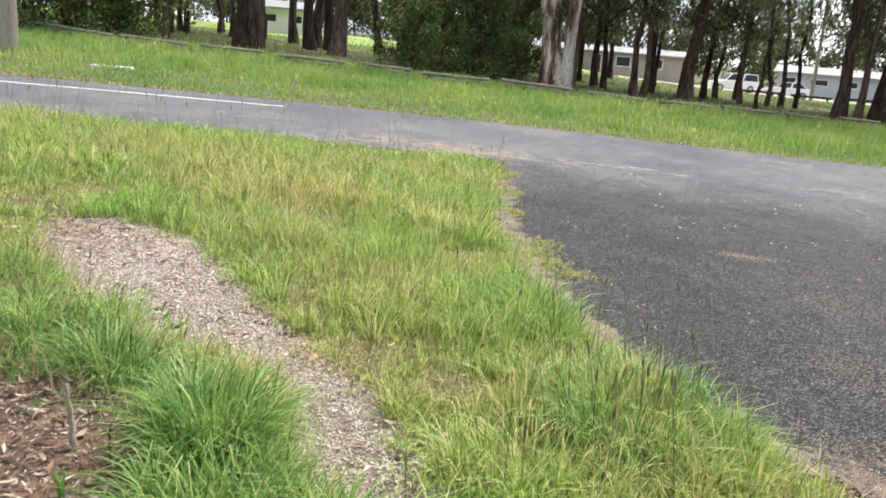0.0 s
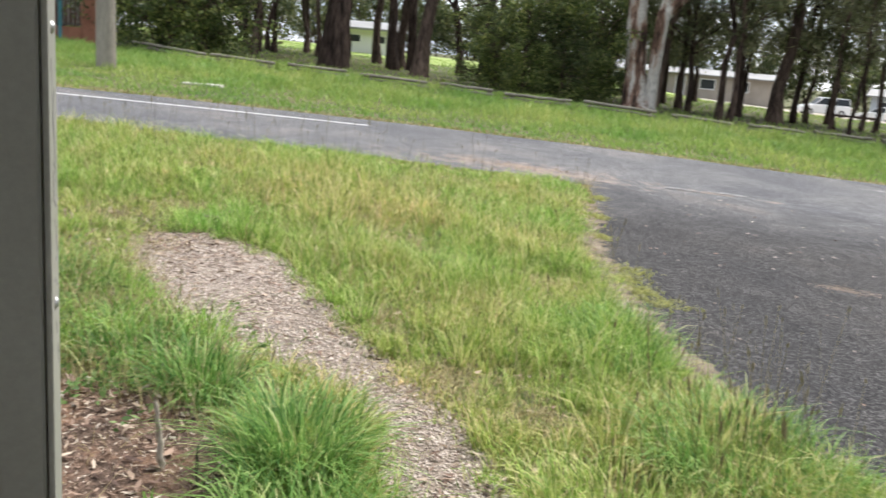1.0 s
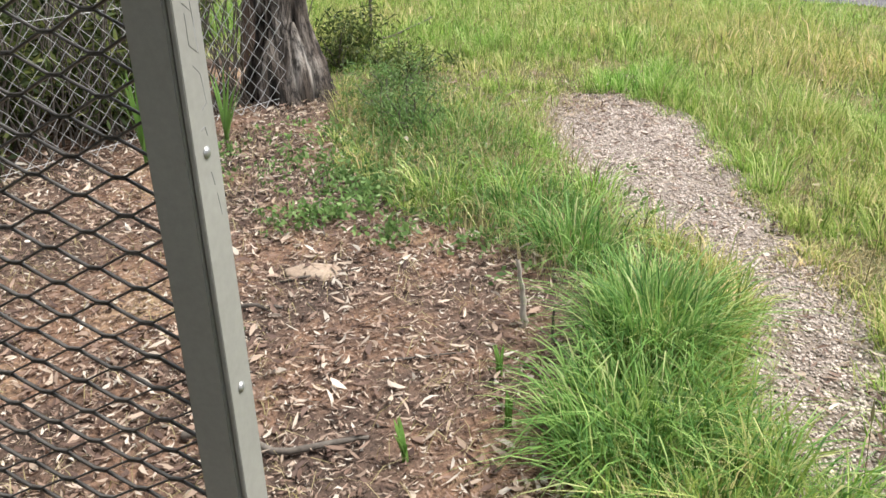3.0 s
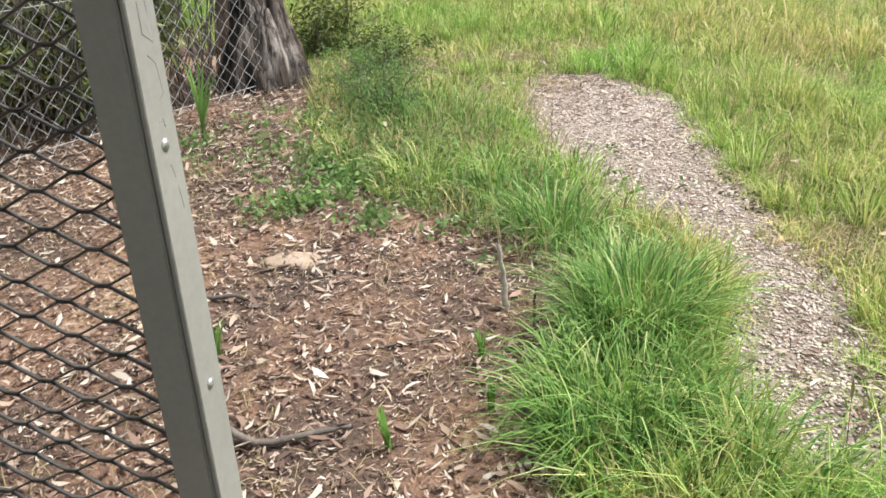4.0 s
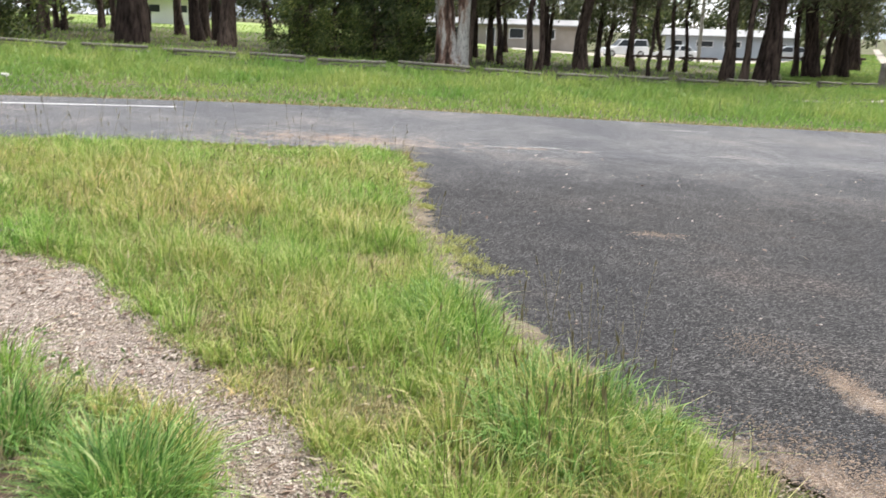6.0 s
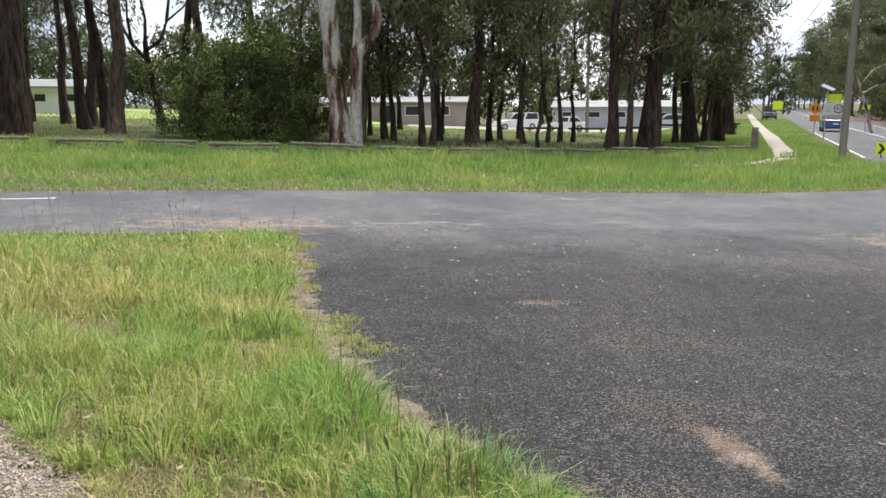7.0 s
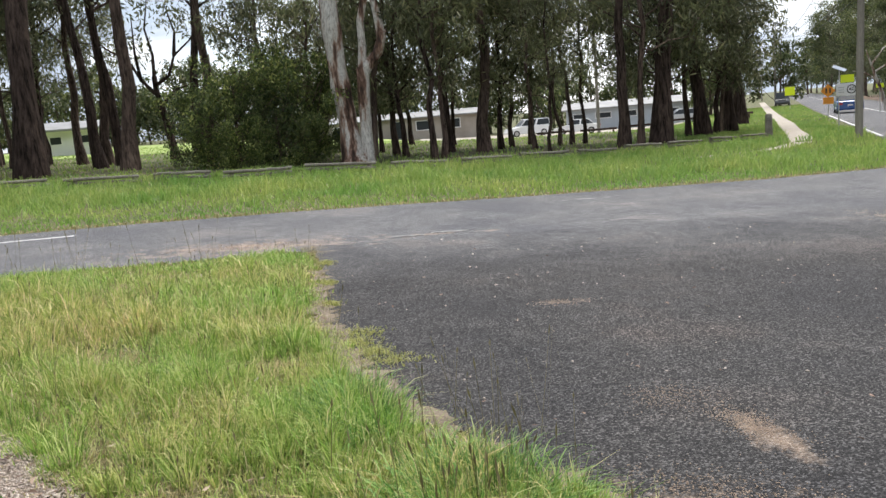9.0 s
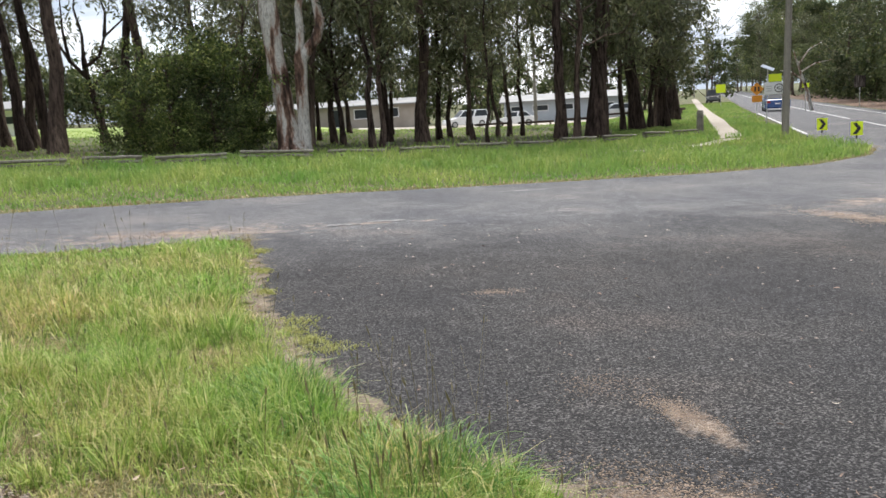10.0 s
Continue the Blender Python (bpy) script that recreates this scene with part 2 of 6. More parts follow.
M_LOG = surf("log_wood", [(0.3, (0.12, 0.108, 0.085)), (0.7, (0.34, 0.31, 0.26))], [(0.3, GREY(0.5)), (0.7, GREY(1.25))], 0.9, 2, 40, 0.6, 0.012)
M_BARK_DARK = surf("dark_bark", [(0.3, (0.03, 0.021, 0.018)), (0.7, (0.1, 0.07, 0.058))], [(0.36, GREY(0.15)), (0.6, GREY(1.4))], 0.97, 1.2, 12, 1.0, 0.12, stretch=(1, 1, 0.14), spec=0.15)
M_BARK_BROWN = surf("brown_bark", [(0.35, (0.05, 0.036, 0.03)), (0.55, (0.13, 0.092, 0.075)), (0.7, (0.26, 0.19, 0.15))], [(0.36, GREY(0.25)), (0.6, GREY(1.3))], 0.97, 0.9, 13, 1.0, 0.08, stretch=(1, 1, 0.16), spec=0.15)
M_BARK_PALE = surf("pale_gum_bark", [(0.36, (0.04, 0.026, 0.02)), (0.43, (0.13, 0.075, 0.055)), (0.48, (0.3, 0.2, 0.155)), (0.51, (0.43, 0.38, 0.34)), (0.58, (0.5, 0.47, 0.43)), (0.75, (0.58, 0.56, 0.53))], [(0.34, GREY(0.4)), (0.56, GREY(1.1))], 0.88, 1.25, 12, 0.9, 0.06, stretch=(2.4, 2.4, 0.5), spec=0.2)
M_BRICK = surf("brick", [(0.3, (0.24, 0.1, 0.065)), (0.7, (0.36, 0.165, 0.105))], [(0.3, GREY(0.75)), (0.7, GREY(1.2))], 0.9, 2, 30, 0.3, 0.01)

M_GRASS = leafy("grass_blades", [(0.0, (0.1, 0.165, 0.035)), (0.3, (0.24, 0.355, 0.085)), (0.65, (0.41, 0.5, 0.155)), (0.9, (0.63, 0.6, 0.31)), (1.0, (0.74, 0.65, 0.42))], [(0.32, (1.3, 1.06, 1.12)), (0.45, (1.16, 1.05, 1.0)), (0.54, (0.95, 1.04, 0.82)), (0.66, (0.74, 1.02, 0.66))], 0.65, 0.4)
M_GRASS_VERGE = leafy("verge_blades", [(0.0, (0.19, 0.29, 0.07)), (0.6, (0.265, 0.38, 0.095)), (1.0, (0.38, 0.45, 0.16))], [(0.34, (1.3, 1.12, 1.2)), (0.48, (1.0, 1.0, 0.95)), (0.64, (0.68, 0.88, 0.72))], 0.45, 0.45)
M_GRASS_LUSH = leafy("lush_blades", [(0.0, (0.055, 0.14, 0.032)), (0.45, (0.16, 0.31, 0.07)), (0.85, (0.31, 0.47, 0.14)), (0.96, (0.46, 0.55, 0.22)), (1.0, (0.64, 0.6, 0.33))], [(0.4, W), (0.6, (0.85, 0.9, 0.8))], 1.5, 0.4)
M_GRASS_DRY = leafy("dry_blades", [(0.0, (0.3, 0.24, 0.1)), (1.0, (0.5, 0.43, 0.24))], [(0.4, W), (0.6, GREY(0.85))], 1.5, 0.25)
M_GRASS_YELLOW = leafy("yellow_blades", [(0.0, (0.3, 0.34, 0.08)), (1.0, (0.45, 0.43, 0.16))], [(0.4, W), (0.6, GREY(0.9))], 1.5, 0.3)
M_SEED = leafy("seed_heads", [(0.0, (0.12, 0.1, 0.05)), (1.0, (0.28, 0.24, 0.13))], [(0.4, W), (0.6, GREY(0.9))], 1.5, 0.1)
M_LEAF_GUM = leafy("gum_leaves", [(0.0, (0.07, 0.085, 0.045)), (0.7, (0.15, 0.165, 0.085)), (1.0, (0.27, 0.26, 0.16))], [(0.4, W), (0.6, GREY(0.7))], 0.3, 0.45)
M_LEAF_DARK = leafy("dark_leaves", [(0.0, (0.062, 0.074, 0.04)), (0.7, (0.13, 0.148, 0.074)), (1.0, (0.24, 0.235, 0.13))], [(0.36, (1.25, 1.22, 1.1)), (0.62, (0.72, 0.7, 0.72))], 0.35, 0.45)
M_LEAF_BUSH = leafy("bush_leaves", [(0.0, (0.045, 0.07, 0.027)), (0.6, (0.1, 0.14, 0.046)), (0.88, (0.21, 0.25, 0.08)), (1.0, (0.36, 0.38, 0.15))], [(0.36, (1.35, 1.3, 1.0)), (0.6, (0.6, 0.6, 0.62))], 0.7, 0.35)

M_LEAF_WOODS = leafy("woodland_leaves", [(0.0, (0.035, 0.05, 0.02)), (0.7, (0.085, 0.11, 0.042)), (1.0, (0.19, 0.2, 0.09))], [(0.38, (1.25, 1.2, 1.05)), (0.62, GREY(0.65))], 0.12, 0.4)
M_LEAF_FERN = leafy("fern_leaves", [(0.0, (0.09, 0.17, 0.05)), (0.7, (0.2, 0.33, 0.1)), (1.0, (0.32, 0.45, 0.17))], [(0.4, W), (0.6, GREY(0.8))], 1.5, 0.4)
M_DEAD_LEAF = leafy("dead_leaves", [(0.0, (0.07, 0.042, 0.034)), (0.3, (0.19, 0.12, 0.09)), (0.58, (0.32, 0.22, 0.165)), (0.8, (0.46, 0.36, 0.275)), (1.0, (0.6, 0.54, 0.46))], [(0.4, W), (0.6, GREY(0.8))], 3, 0.08, 0.7)
M_STONE = surf("gravel_stone", [(0.3, (0.42, 0.365, 0.325)), (0.7, (0.57, 0.51, 0.46))], [(0.3, GREY(0.75)), (0.7, GREY(1.15))], 0.9, 8, 120, 0.3, 0.002, island=[(0.0, (0.6, 0.54, 0.5)), (0.5, (0.95, 0.91, 0.88)), (1.0, (1.25, 1.23, 1.22))])

# ---- ground form and mesh helpers ----
rng = np.random.default_rng(7)


def gz(x, y):
    """Height of the land: a gentle fall to the right, a gentle rise ahead, a hollow at the car park."""
    x, y = np.asarray(x, float), np.asarray(y, float)
    hollow = 0.125 * (1 - np.tanh((x - 0.56 * y + 9) / 5)) * (1 + np.tanh((x - 6) / 5)) * (1 + np.tanh((y - 60) / 8))
    return -1.26 * np.tanh((x - 1.5) / 30) + 0.48 * np.tanh((y - 5) / 30) - 0.8 * hollow


def raw_mesh(name, verts, loops, starts, material, smooth=False):
    """A mesh from arrays: vertex places, loop vertex indices, first loop of each face."""
    me = bpy.data.meshes.new(name)
    me.vertices.add(len(verts))
    me.vertices.foreach_set("co", np.asarray(verts, np.float32).ravel())
    me.loops.add(len(loops))
    me.loops.foreach_set("vertex_index", np.asarray(loops, np.int32))
    me.polygons.add(len(starts))
    me.polygons.foreach_set("loop_start", np.asarray(starts, np.int32))
    if smooth:
        me.polygons.foreach_set("use_smooth", np.ones(len(starts), bool))
    me.update(calc_edges=True)
    me.materials.append(material)
    return me


def quads_mesh(name, verts, faces, material, smooth=False):
    f = np.asarray(faces, np.int32)
    return raw_mesh(name, verts, f.ravel(), np.arange(len(f)) * f.shape[1], material, smooth)


def empty(name, x, y, z=None, rz=0.0, label="", category="", group="", kind=""):
    ob = new(name)
    ob.matrix_world = pose(x, y, float(gz(x, y)) if z is None else z, 0, 0, rz)
    return tagged(ob, label, category, group, kind)


def child(name, me, parent, label=""):
    ob = new(name, me)
    ob.parent = parent
    return tagged(ob, label)


def part(name, bm, material, parent, label="", smooth=False):
    me = bpy.data.meshes.new(name)
    bm.to_mesh(me)
    bm.free()
    me.materials.append(material)
    if smooth:
        for p in me.polygons:
            p.use_smooth = True
    return child(name, me, parent, label)


def box(sx, sy, sz, at=(0, 0, 0), bevel=0.0, turn=None, bm=None):
    """A bevelled block, its base centre at `at`."""
    bm = bm or bmesh.new()
    m = Matrix.Translation(at) @ (turn or Matrix()) @ Matrix.Translation((0, 0, sz / 2)) @ Matrix.Diagonal((sx, sy, sz, 1))
    made = bmesh.ops.create_cube(bm, size=1, matrix=m)
    if bevel:
        edges = {e for v in made["verts"] for e in v.link_edges}
        bmesh.ops.bevel(bm, geom=list(edges), offset=bevel, segments=2, affect="EDGES")
    return bm


def tube_arrays(points, radii, sides=8, squash=None):
    """Vertices and quads of a round tube along points, closed at its end."""
    p = np.asarray(points, float)
    r = np.asarray(radii, float)
    d = np.gradient(p, axis=0)
    d /= np.linalg.norm(d, axis=1)[:, None] + 1e-9
    ref = np.where(np.abs(d[:, 2:3]) > 0.9, np.array([[1.0, 0, 0]]), np.array([[0, 0, 1.0]]))
    u = np.cross(d, ref)
    u /= np.linalg.norm(u, axis=1)[:, None] + 1e-9
    for i in range(1, len(u)):
        a = u[i - 1] - d[i] * (u[i - 1] @ d[i])
        u[i] = a / (np.linalg.norm(a) + 1e-9)
    v = np.cross(d, u)
    ang = np.linspace(0, 2 * np.pi, sides, endpoint=False)
    rr = r[:, None] * (squash if squash is not None else 1.0) * np.ones(sides)
    verts = p[:, None, :] + rr[..., None] * (np.cos(ang)[None, :, None] * u[:, None, :] + np.sin(ang)[None, :, None] * v[:, None, :])
    n = len(p)
    i, j = np.meshgrid(np.arange(n - 1), np.arange(sides), indexing="ij")
    k = (j + 1) % sides
    f = np.stack([i * sides + j, i * sides + k, (i + 1) * sides + k, (i + 1) * sides + j], -1).reshape(-1, 4)
    return verts.reshape(-1, 3), f


class Pile:
    """Gathers vertex and quad arrays into one mesh."""

    def __init__(self):
        self.v, self.f, self.n = [], [], 0

    def add(self, v, f):
        self.v.append(v)
        self.f.append(np.asarray(f) + self.n)
        self.n += len(v)
        return self

    def tube(self, points, radii, sides=8):
        v, f = tube_arrays(points, radii, sides)
        self.add(v, f)
        return self

    def mesh(self, name, material, smooth=True):
        return quads_mesh(name, np.concatenate(self.v), np.concatenate(self.f), material, smooth)


def resample(poly, n):
    p = np.asarray(poly, float)
    s = np.concatenate([[0], np.cumsum(np.linalg.norm(np.diff(p, axis=0), axis=1))])
    t = np.linspace(0, s[-1], n)
    return np.stack([np.interp(t, s, p[:, k]) for k in range(2)], 1)


def sheet(name, left, right, n, m, lift, material, ragged=0.0, label="", category="", parent=None, kind="structure"):
    """A thin draped sheet between two lines on the land."""
    a, b = resample(left, n), resample(right, n)
    if ragged:
        w = np.concatenate([np.linspace(0, 1, 4), np.ones(n - 8), np.linspace(1, 0, 4)]) if n > 8 else np.ones(n)
        soft = np.convolve(rng.normal(0, 1, n + 2), [0.3, 0.6, 0.3], "valid"), np.convolve(rng.normal(0, 1, n + 2), [0.3, 0.6, 0.3], "valid")
        way = (b - a) / (np.linalg.norm(b - a, axis=1)[:, None] + 1e-6)
        a = a + way * (soft[0] * ragged * w)[:, None]
        b = b + way * (soft[1] * ragged * w)[:, None]
    t = np.linspace(0, 1, m)[None, :, None]
    xy = (a[:, None] * (1 - t) + b[:, None] * t).reshape(-1, 2)
    z = gz(xy[:, 0], xy[:, 1]) + lift
    i, j = np.meshgrid(np.arange(n - 1), np.arange(m - 1), indexing="ij")
    f = np.stack([i * m + j, (i + 1) * m + j, (i + 1) * m + j + 1, i * m + j + 1], -1).reshape(-1, 4)
    me = quads_mesh(name, np.column_stack([xy, z]), f, material, True)
    ob = new(name, me)
    if np.mean([p.normal.z for p in me.polygons]) < 0:
        me.flip_normals()
    return tagged(ob, label, category, kind=kind)


def inside(poly, x, y):
    p = np.asarray(poly, float)
    hit = np.zeros(len(x), bool)
    for (x0, y0), (x1, y1) in zip(p, np.roll(p, -1, 0)):
        if y0 != y1:
            hit ^= ((y0 > y) != (y1 > y)) & (x < (x1 - x0) * (y - y0) / (y1 - y0) + x0)
    return hit


def scatter(poly, density, holes=()):
    p = np.asarray(poly, float)
    lo, hi = p.min(0), p.max(0)
    n = int((hi - lo).prod() * density)
    x, y = rng.uniform(lo[0], hi[0], n), rng.uniform(lo[1], hi[1], n)
    keep = inside(p, x, y)
    for h in holes:
        keep &= ~inside(h, x, y)
    return x[keep], y[keep]


def blades(name, x, y, height, width, lean, material, label, category, z=None, way=None):
    """Bent grass blades: two faces each, one island each."""
    n = len(x)
    z = gz(x, y) if z is None else z
    h = height * rng.uniform(0.55, 1.25, n)
    a, c = rng.uniform(0, 2 * np.pi, n), rng.uniform(0, 2 * np.pi, n)
    if way is not None:
        c = way + rng.normal(0, 0.7, n)
    w = width * rng.uniform(0.6, 1.3, n) / 2
    tip = lean * rng.uniform(0.2, 1.3, n) * h
    ux, uy = np.cos(a) * w, np.sin(a) * w
    dx, dy = np.cos(c) * tip, np.sin(c) * tip
    v = np.empty((n, 5, 3))
    v[:, 0] = np.stack([x - ux, y - uy, z - 0.01], 1)
    v[:, 1] = np.stack([x + ux, y + uy, z - 0.01], 1)
    v[:, 2] = np.stack([x + dx * 0.35 + ux * 0.8, y + dy * 0.35 + uy * 0.8, z + h * 0.6], 1)
    v[:, 3] = np.stack([x + dx * 0.35 - ux * 0.8, y + dy * 0.35 - uy * 0.8, z + h * 0.6], 1)
    v[:, 4] = np.stack([x + dx, y + dy, z + h * np.clip(1 - 0.25 * tip / np.maximum(h, 1e-3), 0.4, 1)], 1)
    base = (np.arange(n) * 5)[:, None]
    loops = (base + np.array([[0, 1, 2, 3, 3, 2, 4]])).ravel()
    starts = (np.arange(n)[:, None] * 7 + np.array([[0, 4]])).ravel()
    ob = new(name, raw_mesh(name, v.reshape(-1, 3), loops, starts, material))
    return tagged(ob, label, category, kind="stuff")


def leaf_arrays(centres, spread, count, length, width, droop=0.5, r=None):
    """Rhombic leaves in clouds round centres."""
    r = r or rng
    c = np.repeat(np.asarray(centres, float), count, 0)
    s = np.repeat(np.broadcast_to(np.asarray(spread, float), (len(centres),)), count)
    n = len(c)
    off = r.normal(0, 1, (n, 3))
    off /= np.linalg.norm(off, axis=1)[:, None]
    off *= (r.uniform(0.05, 1, n) ** 0.5 * s)[:, None]
    off[:, 2] *= 0.75
    p = c + off
    d = r.normal(0, 1, (n, 3))
    d[:, 2] -= droop * 2
    d /= np.linalg.norm(d, axis=1)[:, None]
    e = np.cross(d, r.normal(0, 1, (n, 3)))
    e /= np.linalg.norm(e, axis=1)[:, None] + 1e-9
    L, w = (length * r.uniform(0.6, 1.3, n))[:, None], (width * r.uniform(0.6, 1.3, n))[:, None] / 2
    v = np.stack([p, p + d * L * 0.45 + e * w, p + d * L, p + d * L * 0.45 - e * w], 1).reshape(-1, 3)
    return v, np.arange(n * 4).reshape(-1, 4)

# ---- the land, roads and paths ----
s = np.sinh(np.linspace(-4.6, 4.6, 170)) * 18
gx, gy = np.meshgrid(s + 2, s + 8, indexing="ij")
i, j = np.meshgrid(np.arange(169), np.arange(169), indexing="ij")
f = np.stack([i * 170 + j, (i + 1) * 170 + j, (i + 1) * 170 + j + 1, i * 170 + j + 1], -1).reshape(-1, 4)
ground = new("ground", quads_mesh("ground", np.stack([gx.ravel(), gy.ravel(), gz(gx.ravel(), gy.ravel())], 1), f, M_SOIL, True))
tagged(ground, "open grassy land with turf soil, gently sloping", "ground", kind="structure")

ROAD_FAR = [(-70, -12), (-30, 3.5), (-10.4, 11.2), (-7.1, 12.7), (-4.2, 13.6), (-2.5, 14.1), (0.1, 14.6), (4, 15), (8.8, 15.7), (12, 16.6), (14.9, 18.4), (17.1, 20.9)]
ROAD_NEAR = [(-68, -16), (-29, 0), (-9.4, 7.6), (-6.4, 8.8), (-4.2, 9.4), (-2.5, 9.9), (0.1, 10.2), (4, 10.2), (7.4, 9.9), (9.5, 10.8), (14, 12), (22, 12)]
road = sheet("road", ROAD_FAR, ROAD_NEAR, 260, 14, 0.012, M_ROAD, 0.025, "worn grey asphalt side road", "road")
APRON_L = [(0.12, 10.6), (0.2, 8.9), (0.22, 6.8), (0.43, 5.5), (0.6, 4.8), (0.75, 4.35), (0.98, 3.95), (1.2, 3.55), (1.5, 3.1), (2.1, 2.3), (2.8, 1.2), (3.2, -3)]
APRON_R = [(9.3, 11.2), (8.4, 9.6), (7.6, 8.4), (7.5, 7), (7.5, 5), (7.6, 4), (7.7, 3), (7.9, 2), (8, 1), (8, 0), (8.2, -1), (8.6, -5)]
apron = sheet("driveway", APRON_L, APRON_R, 240, 24, 0.017, M_ASPHALT, 0.03, "dark coarse asphalt driveway apron", "road")
# the main road, its line running away to the right
DV, NV = np.array([0.49, 0.872]), np.array([0.872, -0.49])
MR = np.array([23.3, 34.3])


def along(s, o):
    return tuple(MR + DV * s + NV * o)


main_left = [(15.6, 15), (16.3, 19.5), (18.6, 26)] + [along(s, 0) for s in (0, 20, 60, 140, 400)]
main_right = [(26, 8), (26.5, 16)] + [along(s, 7.6) for s in (-12, 0, 20, 60, 140, 400)]
main_road = sheet("main_road", main_left, main_right, 300, 12, 0.02, M_ROAD, 0.02, "grey asphalt main road with painted lines", "road")

GRAVEL_L = [(-0.2, 2.2), (-0.42, 2.4), (-0.53, 2.64), (-0.62, 2.95), (-0.78, 3.25), (-1.05, 3.42), (-1.5, 3.6), (-1.92, 3.88), (-2.36, 4.34), (-2.68, 4.74), (-2.8, 5.2)]
GRAVEL_R = [(0.02, 2.3), (0.08, 2.5), (0.02, 2.68), (-0.12, 2.9), (-0.28, 3.18), (-0.5, 3.5), (-0.75, 3.78), (-1.06, 4.15), (-1.4, 4.67), (-1.8, 5.2), (-2.4, 5.46)]
GRAVEL = GRAVEL_L + GRAVEL_R[::-1]
sheet("gravel_path", GRAVEL_L, GRAVEL_R, 120, 8, 0.006, M_GRAVEL_BED, 0.1, "pale grey-brown crushed gravel footpath", "path")
LITTER_L = [(0.4, -2.5), (-0.3, 0.6), (-0.6, 1.8), (-0.86, 2.3), (-1.1, 2.72), (-1.3, 3.0), (-2.2, 3.0), (-2.99, 3.3), (-3.58, 3.9), (-4.1, 4.4)]
LITTER_R = [(-6, -3), (-6, -1.5), (-6, -0.5), (-6, 0.5), (-6, 1.2), (-6, 1.8), (-6, 2.4), (-6, 3), (-6, 3.6), (-5.6, 4.6)]
LITTER = LITTER_L + LITTER_R[::-1]
sheet("dirt_edge", [(q[0] - 0.16, q[1] - 0.02) for q in APRON_L[1:9]], [(q[0] + 0.03, q[1] + 0.02) for q in APRON_L[1:9]], 170, 5, 0.021, M_DIRT, 0.06, "pale dusty soil strip along the asphalt edge", "soil")
sheet("mown_field", [(-60, 52), (-20, 50), (2, 50), (11, 52)], [(-60, 96), (-20, 96), (2, 96), (8, 92)], 40, 12, 0.03, M_FIELD, 0.1, "bright mown sports field beyond the trees", "field")
sheet("leaf_litter_bed", LITTER_L, LITTER_R, 60, 14, 0.004, M_LITTER_BED, 0.05, "bare reddish soil under dry leaf litter", "soil")
# painted lines
sheet("edge_line", [(1.05, 10.9), (1.5, 10.97)], [(1.05, 10.99), (1.5, 11.06)], 20, 3, 0.0195, M_PAINT_OLD, 0.03, "faded white paint fragment on asphalt", "road line")
sheet("edge_line", [(1.6, 11.08), (2.12, 11.14)], [(1.6, 11.18), (2.12, 11.23)], 20, 3, 0.0195, M_PAINT_OLD, 0.03, "faded white paint fragment on asphalt", "road line")
sheet("edge_line", [(4.1, 11.32), (4.6, 11.3)], [(4.1, 11.38), (4.6, 11.36)], 20, 3, 0.0195, M_PAINT_OLD, 0.03, "faded white paint fragment on asphalt", "road line")
sheet("edge_line", [(4.2, 13.98), (5.1, 14.12)], [(4.2, 14.06), (5.1, 14.2)], 20, 3, 0.0145, M_PAINT_OLD, 0.03, "faded white paint fragment on asphalt", "road line")
sheet("edge_line", [(-28, 3.2), (-10, 10.4), (-7.3, 11.5), (-4.8, 12.4), (-3.3, 12.9)], [(-28, 3.32), (-10, 10.52), (-7.3, 11.62), (-4.8, 12.52), (-3.3, 13.02)], 80, 3, 0.018, M_PAINT, 0.008, "worn white painted road edge line", "road line")
for o0, s0, s1 in ((0.05, -7, 26), (3.65, -8, 4), (3.65, 8, 300), (6.5, 2, 60)):
    sheet("road_line", [along(s0, o0), along(s1, o0)], [along(s0, o0 + 0.13), along(s1, o0 + 0.13)], 80, 2, 0.028, M_PAINT, 0, "white painted line on the main road", "road line")
WALK_L = [(16.0, 27.3), along(-4.5, -3.0), along(1, -3.1), along(12, -3.3), along(23, -3.5), along(53, -4.4), along(140, -6.4)]
WALK_R = [along(-7.6, -2.1), along(-4.0, -2.15), along(1, -2.3), along(12, -2.4), along(24, -2.75), along(55, -3.5), along(140, -5.4)]
sheet("footpath", WALK_L, WALK_R, 120, 4, 0.03, M_PATH, 0, "pale concrete footpath beside the main road", "path")
TRACK_L = [(9.6, 22.5), (11.2, 23.05), (12.6, 23.8), (14.3, 25.3), (16.0, 27.3)]
TRACK_R = [(9.6, 22.3), (11.4, 22.8), (12.9, 23.5), (14.7, 24.95), (17.2, 27.6)]
sheet("footpath", TRACK_L, TRACK_R, 40, 3, 0.02, M_PATH, 0.03, "narrow worn path trodden through the grass", "path")
sheet("dirt_verge", [along(s, 7.9) for s in (-16, 0, 30, 120)], [along(s, 14) for s in (-16, 0, 30, 120)], 60, 5, 0.01, M_LITTER_BED, 0.15, "reddish bare earth beside the main road", "soil")

